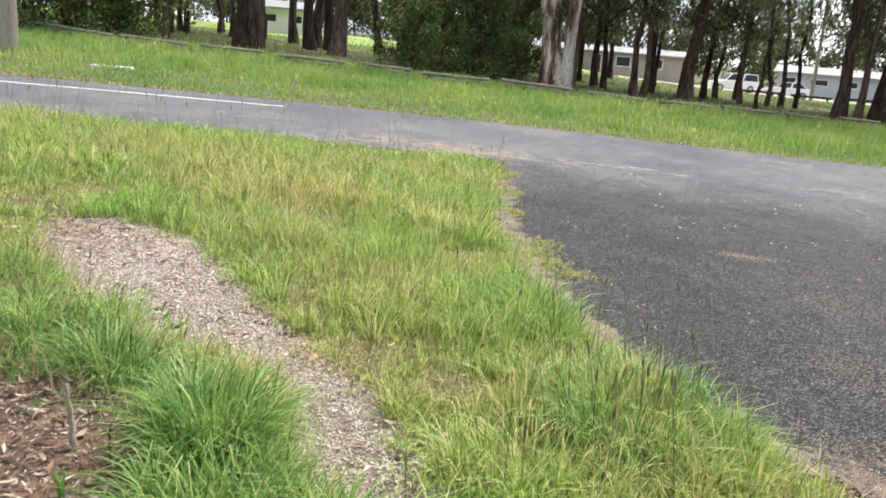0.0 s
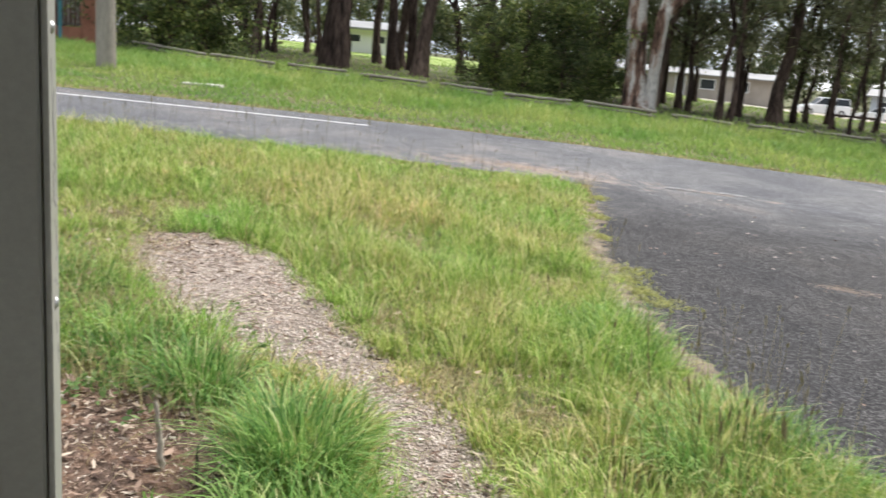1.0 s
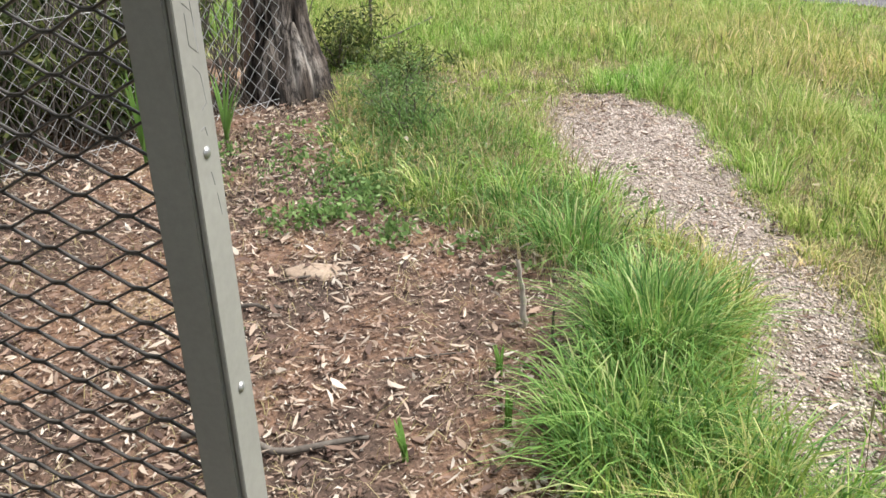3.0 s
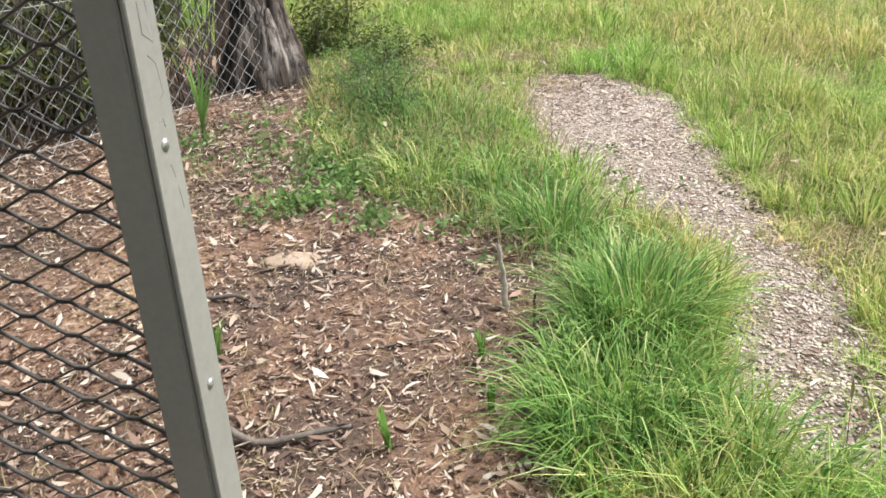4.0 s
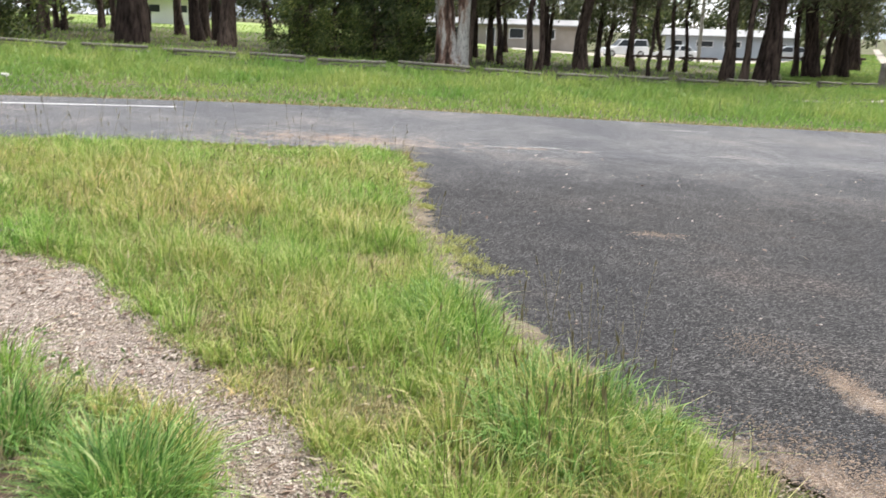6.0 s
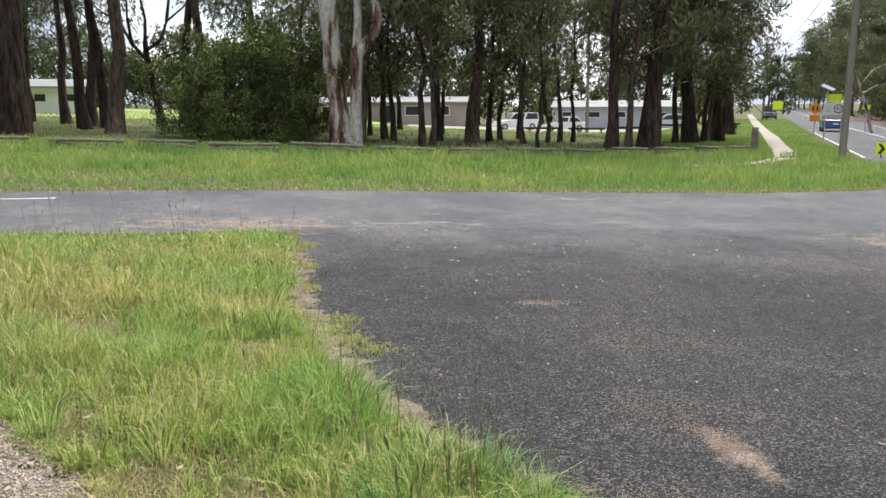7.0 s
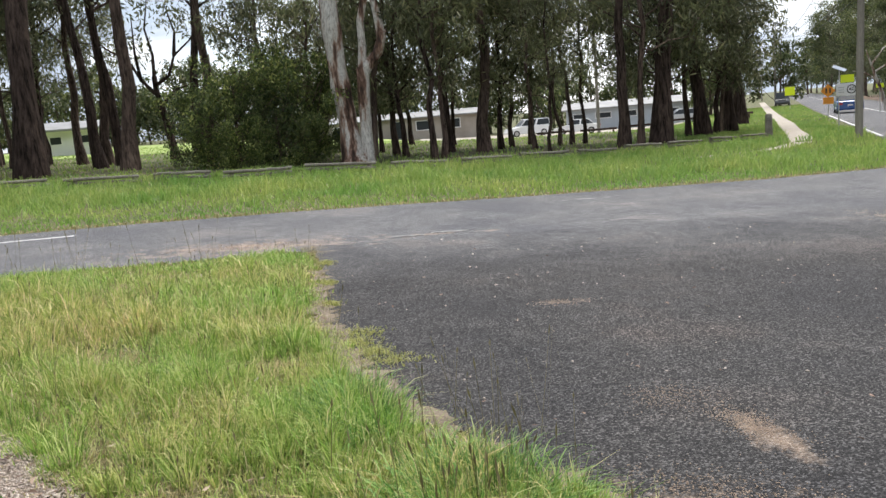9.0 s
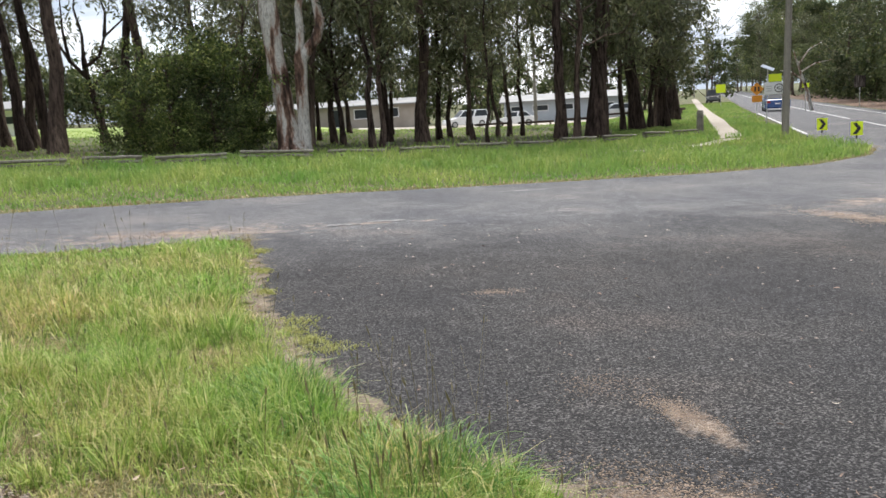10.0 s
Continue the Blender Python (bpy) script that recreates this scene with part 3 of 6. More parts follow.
# ---- grass ----
LAWN = [(1.45, 3.0), (1.2, 3.5), (0.98, 3.92), (0.75, 4.3), (0.6, 4.75), (0.43, 5.45), (0.2, 6.8), (0.17, 8.9), (0.1, 10.3), (-2.5, 9.9), (-4.2, 9.4), (-6.4, 8.8), (-9.4, 7.6), (-12, 6.5), (-12, 4), (-6, 4.6), (-4.1, 4.4), (-3.58, 3.9), (-2.99, 3.3), (-2.2, 3.0), (-1.3, 3.0), (-1.1, 2.72), (-0.86, 2.3), (-0.6, 1.8), (0.2, 1.2), (1.2, 1.8)]
BARE = [(-0.71, 5.8, 0.35, 0.3), (-1.27, 6.1, 0.3, 0.25), (-0.15, 5.6, 0.3, 0.25), (-1.22, 9.0, 0.4, 0.3), (-1.7, 8.7, 0.35, 0.3), (-0.1, 3.4, 0.35, 0.25), (-0.5, 3.7, 0.3, 0.3), (-0.95, 4.3, 0.25, 0.3), (0.25, 2.95, 0.35, 0.2), (-2.9, 6.1, 0.5, 0.3), (-3.3, 5.45, 0.75, 0.45), (-2.75, 4.95, 0.4, 0.35), (-3.9, 5.0, 0.6, 0.4)]


def wave(x, y, k=1.0):
    """Slow uneven field from 0 to 1."""
    return 0.5 + 0.25 * (np.sin(x * 2.1 * k + 1.3 * np.sin(y * 1.7 * k)) * np.sin(y * 1.9 * k + x * 0.6) + np.sin(x * 5.3 * k + 2) * np.sin(y * 4.7 * k + 1.2 * np.sin(x * 3 * k)))


def edge_gap(x, y):
    """Distance from the asphalt's edge."""
    e = resample(APRON_L, 60)
    return np.min([np.hypot(x - q[0], y - q[1]) for q in e], 0)


def lawn_form(x, y, thin=1.0):
    keep = np.ones(len(x), bool)
    low = np.ones(len(x))
    for bx, by, ra, rb in BARE:
        q = np.hypot((x - bx) / ra, (y - by) / rb) * (0.75 + 0.5 * wave(x, y, 3))
        keep &= rng.uniform(0, 1, len(x)) < np.clip(q * 0.85, 0.08, 1)
        low = np.minimum(low, np.clip(q * 0.65, 0.25, 1))
    scrub = (x < -0.9) & (y < 4.9 + 0.15 * np.sin(x * 5)) & (y - 3.35 < -(x + 1.2) * 0.95)
    keep &= ~scrub | (rng.uniform(0, 1, len(x)) < 0.22 + 0.35 * wave(x, y, 2.5))
    near_edge = edge_gap(x, y)
    keep &= rng.uniform(0, 1, len(x)) < np.clip(near_edge / 0.13, 0.2, 1)
    low = np.where(scrub, low * 0.55, low)
    low *= np.clip((10.6 - y) / 2, 0.5, 1) * np.clip(near_edge / 0.3, 0.25, 1)
    return keep, low


NEARER = lambda x, y: (y < 6.2) & (x > -4.5)
for tag, dens, wid, near in (("lawn_grass", 3600, 0.006, True), ("lawn_grass", 2000, 0.01, False)):
    x, y = scatter(LAWN, dens, [GRAVEL])
    k = NEARER(x, y) == near
    x, y = x[k], y[k]
    keep, low = lawn_form(x, y)
    x, y, low = x[keep], y[keep], low[keep]
    blades(tag, x, y, 0.105 * (0.3 + 1.1 * wave(x, y)) * low, wid, 1.0, M_GRASS, "uncut green grass with yellowing patches", "grass")
for per, many, r0, wid, near in ((70, 34, 0.03, 0.0062, True), (34, 26, 0.05, 0.011, False)):
    x, y = scatter(LAWN, per, [GRAVEL])
    k = NEARER(x, y) == near
    x, y = x[k], y[k]
    keep, low = lawn_form(x, y)
    x, y, low = x[keep], y[keep], low[keep]
    low = low * rng.uniform(0.5, 1.2, len(x))
    a = rng.uniform(0, 2 * np.pi, (len(x), many))
    q = np.abs(rng.normal(0, r0, (len(x), many)))
    tx, ty = (x[:, None] + np.cos(a) * q).ravel(), (y[:, None] + np.sin(a) * q).ravel()
    blades("grass_tufts", tx, ty, np.repeat(0.2 * (0.45 + 0.9 * wave(x, y)) * low, many), wid, 0.95, M_GRASS, "tufts of longer green and straw-tinged grass", "grass", way=a.ravel())
x, y = scatter(LAWN, 430, [GRAVEL])
keep, low = lawn_form(x, y)
blades("dry_grass", x, y, 0.15 * np.clip(low, 0.4, 1), 0.005, 1.1, M_GRASS_DRY, "dry straw blades among the green grass", "grass")
x, y = scatter(LAWN, 900, [GRAVEL])
k = rng.uniform(0, 1, len(x)) < wave(x + 7, y + 3, 0.8) ** 2 * 1.2
x, y = x[k], y[k]
blades("tall_grass", x, y, 0.27 * lawn_form(x, y)[1], 0.0042, 1.0, M_GRASS, "longer arching green grass blades", "grass")
# flattened straw on the bare spots and along the asphalt's edge
bx = np.concatenate([rng.normal(q[0], q[2] * 0.5, 800) for q in BARE])
by = np.concatenate([rng.normal(q[1], q[3] * 0.5, 800) for q in BARE])
k = inside(LAWN, bx, by)
blades("straw", bx[k], by[k], 0.04, 0.005, 2.2, M_GRASS_DRY, "flattened dry straw on bare spots", "straw")
e = resample(APRON_L[:9], 8200)
ex, ey = e[:, 0] + rng.normal(-0.05, 0.075, 8200), e[:, 1] + rng.normal(0, 0.06, 8200)
blades("straw", ex, ey, 0.03, 0.0055, 2.4, M_GRASS_DRY, "dry straw edge where the grass meets asphalt", "straw")
TH = [(0.45, 6.25, 0.16, 0.16), (0.4, 6.0, 0.16, 0.12), (0.6, 5.52, 0.2, 0.14), (0.5, 5.75, 0.12, 0.14), (0.25, 7.3, 0.08, 0.1), (0.24, 8.2, 0.08, 0.14), (0.24, 9.3, 0.08, 0.14)]
tx = np.concatenate([rng.normal(q[0], q[2] * 0.5, 260) for q in TH])
ty = np.concatenate([rng.normal(q[1], q[3] * 0.5, 260) for q in TH])
blades("grass_runner", tx, ty, 0.028, 0.0055, 2.6, M_GRASS_YELLOW, "yellow-green runner grass creeping onto asphalt", "grass", z=gz(tx, ty) + 0.02)


def stalks(name, x, y, h, label, head=0.045, width=0.0028):
    """Upright seed stalks, each with a dark head at its tip."""
    n = len(x)
    z = gz(x, y)
    h = h * rng.uniform(0.7, 1.2, n)
    a = rng.uniform(0, 2 * np.pi, n)
    t = rng.uniform(0.05, 0.35, n) * h
    top = np.stack([x + np.cos(a) * t, y + np.sin(a) * t, z + h], 1)
    foot = np.stack([x, y, z], 1)
    c = rng.uniform(0, np.pi, n)
    u = np.stack([np.cos(c), np.sin(c), np.zeros(n)], 1) * width / 2
    d = top - foot
    d /= np.linalg.norm(d, axis=1)[:, None]
    hl = (head * rng.uniform(0.6, 1.8, n))[:, None]
    v = np.stack([foot - u, foot + u, top + u * 0.7, top - u * 0.7, top, top + d * hl * 0.5 + u * 3.2, top + d * hl, top + d * hl * 0.5 - u * 3.2], 1).reshape(-1, 3)
    f = (np.arange(n)[:, None, None] * 8 + np.array([[[0, 1, 2, 3], [4, 5, 6, 7]]])).reshape(-1, 4)
    return tagged(new(name, quads_mesh(name, v, f, M_SEED)), label, "grass", kind="stuff")


x, y = scatter(LAWN, 9, [GRAVEL])
stalks("seed_stalks", x, y, 0.34, "thin seed stalks standing in the lawn")
x, y = scatter([(-9, 7.4), (-6.4, 8.6), (-4.2, 9.2), (-2.5, 9.7), (-0.6, 10), (-0.6, 9.3), (-4, 8.2), (-9, 6.6)], 11)
stalks("seed_stalks", x, y, 0.46, "tall dark seed stalks at the road edge", 0.09, 0.0034)
# tufts and dry scraps that break the gravel's edges
for side, out in ((GRAVEL_L, -1), (GRAVEL_R, 1)):
    e = resample(side, 34) + rng.normal(0, 0.06, (34, 2))
    cx, cy = np.repeat(e[:, 0] + 0.03 * out, 46), np.repeat(e[:, 1], 46)
    aa, qq = rng.uniform(0, 2 * np.pi, len(cx)), np.abs(rng.normal(0, 0.045, len(cx)))
    blades("grass_tufts", cx + np.cos(aa) * qq, cy + np.sin(aa) * qq, np.repeat(0.15 * rng.uniform(0.25, 1.0, 34), 46), 0.005, 1.3, M_GRASS, "small tufts leaning over the gravel edge", "grass", way=aa)
    e = resample(side, 1500) + rng.normal(0, 0.07, (1500, 2))
    blades("straw", e[:, 0] + 0.06 * out, e[:, 1], 0.03, 0.004, 2.4, M_GRASS_DRY, "dry straw scraps along the gravel", "straw")
# short blades creeping over the gravel's edges
for side in (GRAVEL_L, GRAVEL_R):
    e = resample(side, 1200)
    ex, ey = e[:, 0] + rng.normal(0, 0.06, 1200), e[:, 1] + rng.normal(0, 0.05, 1200)
    k = rng.uniform(0, 1, 1200) < wave(ex * 1.7, ey * 1.7, 2) * 1.2
    blades("creeping_grass", ex[k], ey[k], 0.06, 0.0045, 1.3, M_GRASS, "short grass creeping over the gravel edge", "grass")
x, y = rng.normal(0.7, 0.25, 44), rng.normal(3.2, 0.4, 44)
k = inside(LAWN, x, y)
stalks("seed_stalks", x[k], y[k], 0.36, "dark-headed seed stalks in the long grass", 0.06, 0.0034)
x, y = rng.normal(0.85, 0.18, 26), rng.normal(4.0, 0.35, 26)
stalks("seed_stalks", x, y, 0.42, "pale dry seed stalks at the asphalt edge")
# clumps of long lush grass
def clump(cx, cy, rx, ry, n, h, label, material=None, droop=1.0):
    """Long blades that rise from a tight foot, arch outwards and hang at their tips."""
    a, q = rng.uniform(0, 2 * np.pi, n), np.sqrt(rng.uniform(0, 1, n))
    x, y = cx + np.cos(a) * q * rx, cy + np.sin(a) * q * ry
    c = a + rng.normal(0, 0.8, n)
    L = h * rng.uniform(0.5, 1.35, n)
    out = droop * rng.uniform(0.15, 1.0, n) * (0.4 + 0.6 * q)
    w = rng.uniform(0.0035, 0.0065, n) / 2
    t = np.array([0.0, 0.35, 0.65, 0.88, 1.0])
    rise = (t[None] - (0.28 + 0.34 * out[:, None]) * t[None] ** 2.6) * L[:, None]
    run = out[:, None] * t[None] ** 1.7 * L[:, None]
    px, py = x[:, None] + np.cos(c)[:, None] * run, y[:, None] + np.sin(c)[:, None] * run
    pz = np.maximum(gz(x, y)[:, None] - 0.01 + rise, gz(px, py) + 0.004)
    f = c + np.pi / 2 + rng.normal(0, 0.5, n)
    wide = w[:, None] * np.array([0.9, 1.0, 0.85, 0.5, 0.08])[None]
    ux, uy = np.cos(f)[:, None] * wide, np.sin(f)[:, None] * wide
    v = np.stack([np.stack([px - ux, py - uy, pz], -1), np.stack([px + ux, py + uy, pz], -1)], 2).reshape(-1, 3)
    strip = np.array([[2 * k, 2 * k + 1, 2 * k + 3, 2 * k + 2] for k in range(4)])
    fc = (np.arange(n)[:, None, None] * 10 + strip[None]).reshape(-1, 4)
    return tagged(new("grass_clump", quads_mesh("grass_clump", v, fc, material or M_GRASS_LUSH)), label, "grass", kind="stuff")


L_LUSH = "long lush green grass clump at the gravel edge"
clump(-0.8, 2.6, 0.17, 0.2, 1300, 0.38, L_LUSH, droop=0.95)
clump(-0.66, 2.18, 0.2, 0.2, 800, 0.3, L_LUSH, droop=1.1)
clump(-0.4, 2.05, 0.4, 0.22, 1000, 0.26, "soft green grass clump beside the gravel", droop=1.2)
clump(-1.36, 3.08, 0.16, 0.13, 360, 0.32, L_LUSH, droop=1.2)
clump(-1.75, 3.3, 0.26, 0.2, 260, 0.26, "soft green grass clump behind the bare soil")
clump(-2.2, 3.25, 0.16, 0.14, 180, 0.26, "pale tufted grass clump behind the bare soil", M_GRASS)
clump(-2.7, 3.95, 0.4, 0.35, 420, 0.26, "soft green grass clump behind the bare soil")
L_EDGE = "long green grass clump at the asphalt edge"
clump(0.75, 3.3, 0.36, 0.45, 1300, 0.3, L_EDGE)
clump(0.35, 4.5, 0.25, 0.5, 700, 0.26, L_EDGE)
clump(0.3, 2.75, 0.35, 0.3, 600, 0.22, L_EDGE, M_GRASS)
# single tufts spread over the lawn, taller than the rest
x, y = scatter(LAWN, 3.2, [GRAVEL])
k = (edge_gap(x, y) > 0.25) & (x > -5) & (y < 9)
cx, cy = np.repeat(x[k], 60), np.repeat(y[k], 60)
aa = rng.uniform(0, 2 * np.pi, len(cx))
qq = np.abs(rng.normal(0, 0.05, len(cx)))
blades("tall_grass", cx + np.cos(aa) * qq, cy + np.sin(aa) * qq, 0.26 * np.repeat(rng.uniform(0.5, 1.1, int(k.sum())), 60), 0.005, 1.1, M_GRASS, "arching tufts standing above the lawn", "grass", way=aa)

VERGE = [(-40, 3), (-10.4, 11.5), (-4.2, 13.8), (0.1, 14.75), (4, 15.15), (8.8, 15.85), (12, 16.7), (14.9, 18.5), (17, 21), (18.3, 26), (23, 34.3), (29, 46), (20, 46), (13, 29.5), (8, 27), (-14, 27), (-26, 20), (-45, 12)]
PATHS = [WALK_L + WALK_R[::-1], TRACK_L + TRACK_R[::-1]]
x, y = scatter(VERGE, 165, PATHS)
k = (x > -27) & ((y < 21) | (rng.uniform(0, 1, len(x)) < 0.6))
x, y = x[k], y[k]
edge = np.clip((y - 14.2) / 4, 0.35, 1) * np.where(y > 24.5 + np.clip(x - 6, 0, 20) * 0.55, 0.6, 1)
blades("verge_grass", x, y, 0.24 * edge * (0.35 + 1.3 * wave(x, y, 0.5) * (0.5 + wave(x + 9, y, 1.3))), 0.024, 0.8, M_GRASS_VERGE, "long mown verge grass across the road", "grass")
e = resample(ROAD_FAR[1:], 5200)
ex, ey = e[:, 0] + rng.normal(0, 0.1, 5200), e[:, 1] + 0.06 + np.abs(rng.normal(0, 0.16, 5200))
blades("straw", ex, ey, 0.06, 0.016, 1.6, M_GRASS_DRY, "dry straw edge of the verge along the road", "straw")
PARK = [(-40, 22), (-14, 26), (8, 26), (13, 29), (22, 44), (22, 75), (-60, 75), (-60, 30)]
x, y = scatter(PARK, 9)
blades("park_grass", x, y, 0.12, 0.045, 0.6, M_GRASS_VERGE, "short grass under the gum trees", "grass")
CORNER = [(8.2, 9.4), (9.4, 10.6), (12, 11.2), (14, 11), (14, 2), (8.4, 2), (7.9, 5), (7.8, 8)]
x, y = scatter(CORNER, 260)
blades("corner_grass", x, y, 0.12, 0.014, 0.7, M_GRASS_VERGE, "short yellow-green grass on the street corner", "grass")
STRIP = [along(s, o) for s, o in ((10, -12), (40, -12), (85, -12), (85, -0.3), (40, -0.3), (10, -0.2))]
x, y = scatter(STRIP, 26, PATHS)
blades("verge_grass", x, y, 0.14, 0.05, 0.7, M_GRASS_VERGE, "mown grass strip along the main road", "grass")

# ---- trees ----


def tree_meshes(seed, height, r0, first, limbs, reach, clumps, leaves, bark, leaf, bend=0.04, leaf_len=0.26, leaf_wid=0.085, spread=0.75, canopy=0, skirt=0, twigs=True, hang=(0.06, 0.4)):
    """Trunk with limbs, and a crown of loose leaf clumps."""
    r = np.random.default_rng(seed)
    k = 12
    t = np.linspace(0, 1, k)
    wob = np.cumsum(r.normal(0, bend, (k, 2)), 0) * height / k * 2
    wob -= wob[0]
    pts = np.column_stack([wob, t * height])
    rad = r0 * (1 - 0.8 * t) * (1 + 0.45 * np.exp(-t * height / 0.35))
    wood = Pile().tube(pts, rad, 10)
    centres = []
    for _ in range(limbs):
        q = r.uniform(first, 0.95)
        o = np.array([np.interp(q, t, pts[:, c]) for c in range(3)])
        a = r.uniform(0, 2 * np.pi)
        ln = reach * r.uniform(0.5, 1.1) * (1.15 - 0.6 * q)
        up = r.uniform(0.25, 0.9)
        s = np.linspace(0, 1, 6)[:, None]
        dirn = np.array([np.cos(a), np.sin(a), up])
        lp = o + s * dirn * ln + np.array([0, 0, 0.18 * ln]) * s ** 2 + np.cumsum(r.normal(0, 0.06 * ln, (6, 3)), 0) * (s > 0)
        lr = r0 * (1 - 0.75 * q) * 0.42 * (1 - 0.82 * s[:, 0])
        wood.tube(lp, np.maximum(lr, 0.012), 5)
        for _ in range(3):
            i = r.integers(2, 6)
            tw = lp[i] + np.linspace(0, 1, 4)[:, None] * (r.normal(0, 0.4, 3) + dirn * 0.4) * ln * 0.4
            if twigs:
                wood.tube(tw, np.linspace(max(lr[i] * 0.6, 0.012), 0.006, 4), 3)
            centres.append(tw[-1])
            centres.append(tw[2] + r.normal(0, 0.25, 3))
        centres.append(lp[-1])
    centres = np.array(centres)[: max(1, clumps)] if clumps < len(centres) else np.array(centres)
    v, f = leaf_arrays(centres, r.uniform(0.5, 1.15, len(centres)) * spread, leaves, leaf_len, leaf_wid, 0.6, r)
    if canopy:
        a, q = r.uniform(0, 2 * np.pi, canopy), np.sqrt(r.uniform(0, 1, canopy)) * reach
        top = np.column_stack([np.cos(a) * q, np.sin(a) * q, height * r.uniform(0.62, 1.05, canopy)])
        v2, f2 = leaf_arrays(top, 1.3, 30, leaf_len * 1.7, leaf_wid * 2.2, 0.4, r)
        v, f = np.concatenate([v, v2]), np.concatenate([f, f2 + len(v)])
    if skirt:
        a, q = r.uniform(0, 2 * np.pi, skirt), np.sqrt(r.uniform(0.2, 1, skirt)) * reach * 0.8
        low = np.column_stack([np.cos(a) * q, np.sin(a) * q, height * r.uniform(*hang, skirt)])
        v2, f2 = leaf_arrays(low, spread, leaves, leaf_len, leaf_wid, 0.4, r)
        v, f = np.concatenate([v, v2]), np.concatenate([f, f2 + len(v)])
    return wood.mesh("trunk", bark), quads_mesh("crown", v, f, leaf)


def plant_tree(name, meshes, x, y, scale=1.0, rz=0.0, label="", tilt=(0, 0), category="tree", group=""):
    ob = empty(name, x, y, label=label, category=category, group=group)
    ob.matrix_world = pose(x, y, float(gz(x, y)) - 0.05, tilt[0], tilt[1], rz) @ Matrix.Scale(scale, 4)
    child("trunk", meshes[0], ob)
    child("crown", meshes[1], ob)
    return ob


TALL = [tree_meshes(11 + k, 15 + k, 0.27, 0.45, 18, 4.4, 150, 24, (M_BARK_DARK, M_BARK_BROWN)[k % 2], M_LEAF_GUM, 0.05, 0.3, 0.1) for k in range(3)]
SLIM = [tree_meshes(31 + k, 9 + k, 0.11, 0.26, 15, 2.5, 120, 30, (M_BARK_BROWN, M_BARK_DARK)[k % 2], M_LEAF_DARK, 0.07, 0.3, 0.06, 0.8) for k in range(3)]
LOW = [tree_meshes(51 + k, 7.5, 0.12, 0.28, 26, 2.6, 170, 26, M_BARK_DARK, M_LEAF_DARK, 0.08, 0.34, 0.06, 0.8, skirt=12, hang=(0.26, 0.55)) for k in range(2)]
BUSH = [tree_meshes(71 + k, 3.6, 0.1, 0.05, 30, 2.6, 170, 40, M_BARK_BROWN, M_LEAF_BUSH, 0.08, spread=0.5, leaf_len=0.16, leaf_wid=0.075, skirt=44) for k in range(3)]
THICKET = [tree_meshes(171 + k, 4.2, 0.1, 0.03, 12, 2.7, 80, 15, M_BARK_BROWN, M_LEAF_WOODS, 0.08, 0.45, 0.2, 0.9, skirt=14) for k in range(2)]
FAR = [tree_meshes(91 + k, 14, 0.25, 0.03, 25, 5.2, 165, 11, M_BARK_BROWN, M_LEAF_WOODS, 0.05, 0.8, 0.34, 1.4, twigs=False) for k in range(3)]
WOODS = [tree_meshes(191 + k, 16, 0.24, 0.22, 24, 5.0, 165, 38, M_BARK_BROWN, (M_LEAF_WOODS, M_LEAF_GUM, M_LEAF_WOODS)[k], 0.05, 0.44, 0.17, 1.35, skirt=26, hang=(0.2, 0.5), twigs=False) for k in range(3)]

L_TALL = "tall rough-barked gum tree with sparse grey-green leaves"
L_SLIM = "slender dark-trunked tree with fine drooping foliage"
L_LOW = "small dark tree with low dense foliage"
for x, y, v, sc, w in ((-6.3, 31.5, 1, 1.0, 10), (-8.3, 37, 1, 0.8, 80), (-7.9, 34.1, 0, 0.8, 200), (-4.4, 34.8, 0, 0.75, 30), (-3.75, 34.4, 1, 0.8, 120),
                       (6.5, 32.4, 1, 0.85, 50), (11.3, 30.4, 0, 0.8, 300), (13.5, 32.3, 2, 1.3, 20), (17.6, 37.3, 2, 1.1, 130), (20.1, 39.6, 0, 1.0, 220),
                       (-9.0, 29.6, 2, 1.5, 70), (-11.7, 40, 0, 0.7, 10), (-9.8, 39, 1, 0.7, 140), (-7.5, 36, 0, 0.8, 260), (-13.7, 34, 0, 0.8, 30),
                       (-17, 34, 1, 1.0, 300), (-24, 25, 0, 1.2, 100), (26, 50, 2, 1.2, 90), (23, 46, 1, 1.0, 0)):
    plant_tree("gum_tree", TALL[v], x, y, sc, w, L_TALL, group="roadside gum trees")
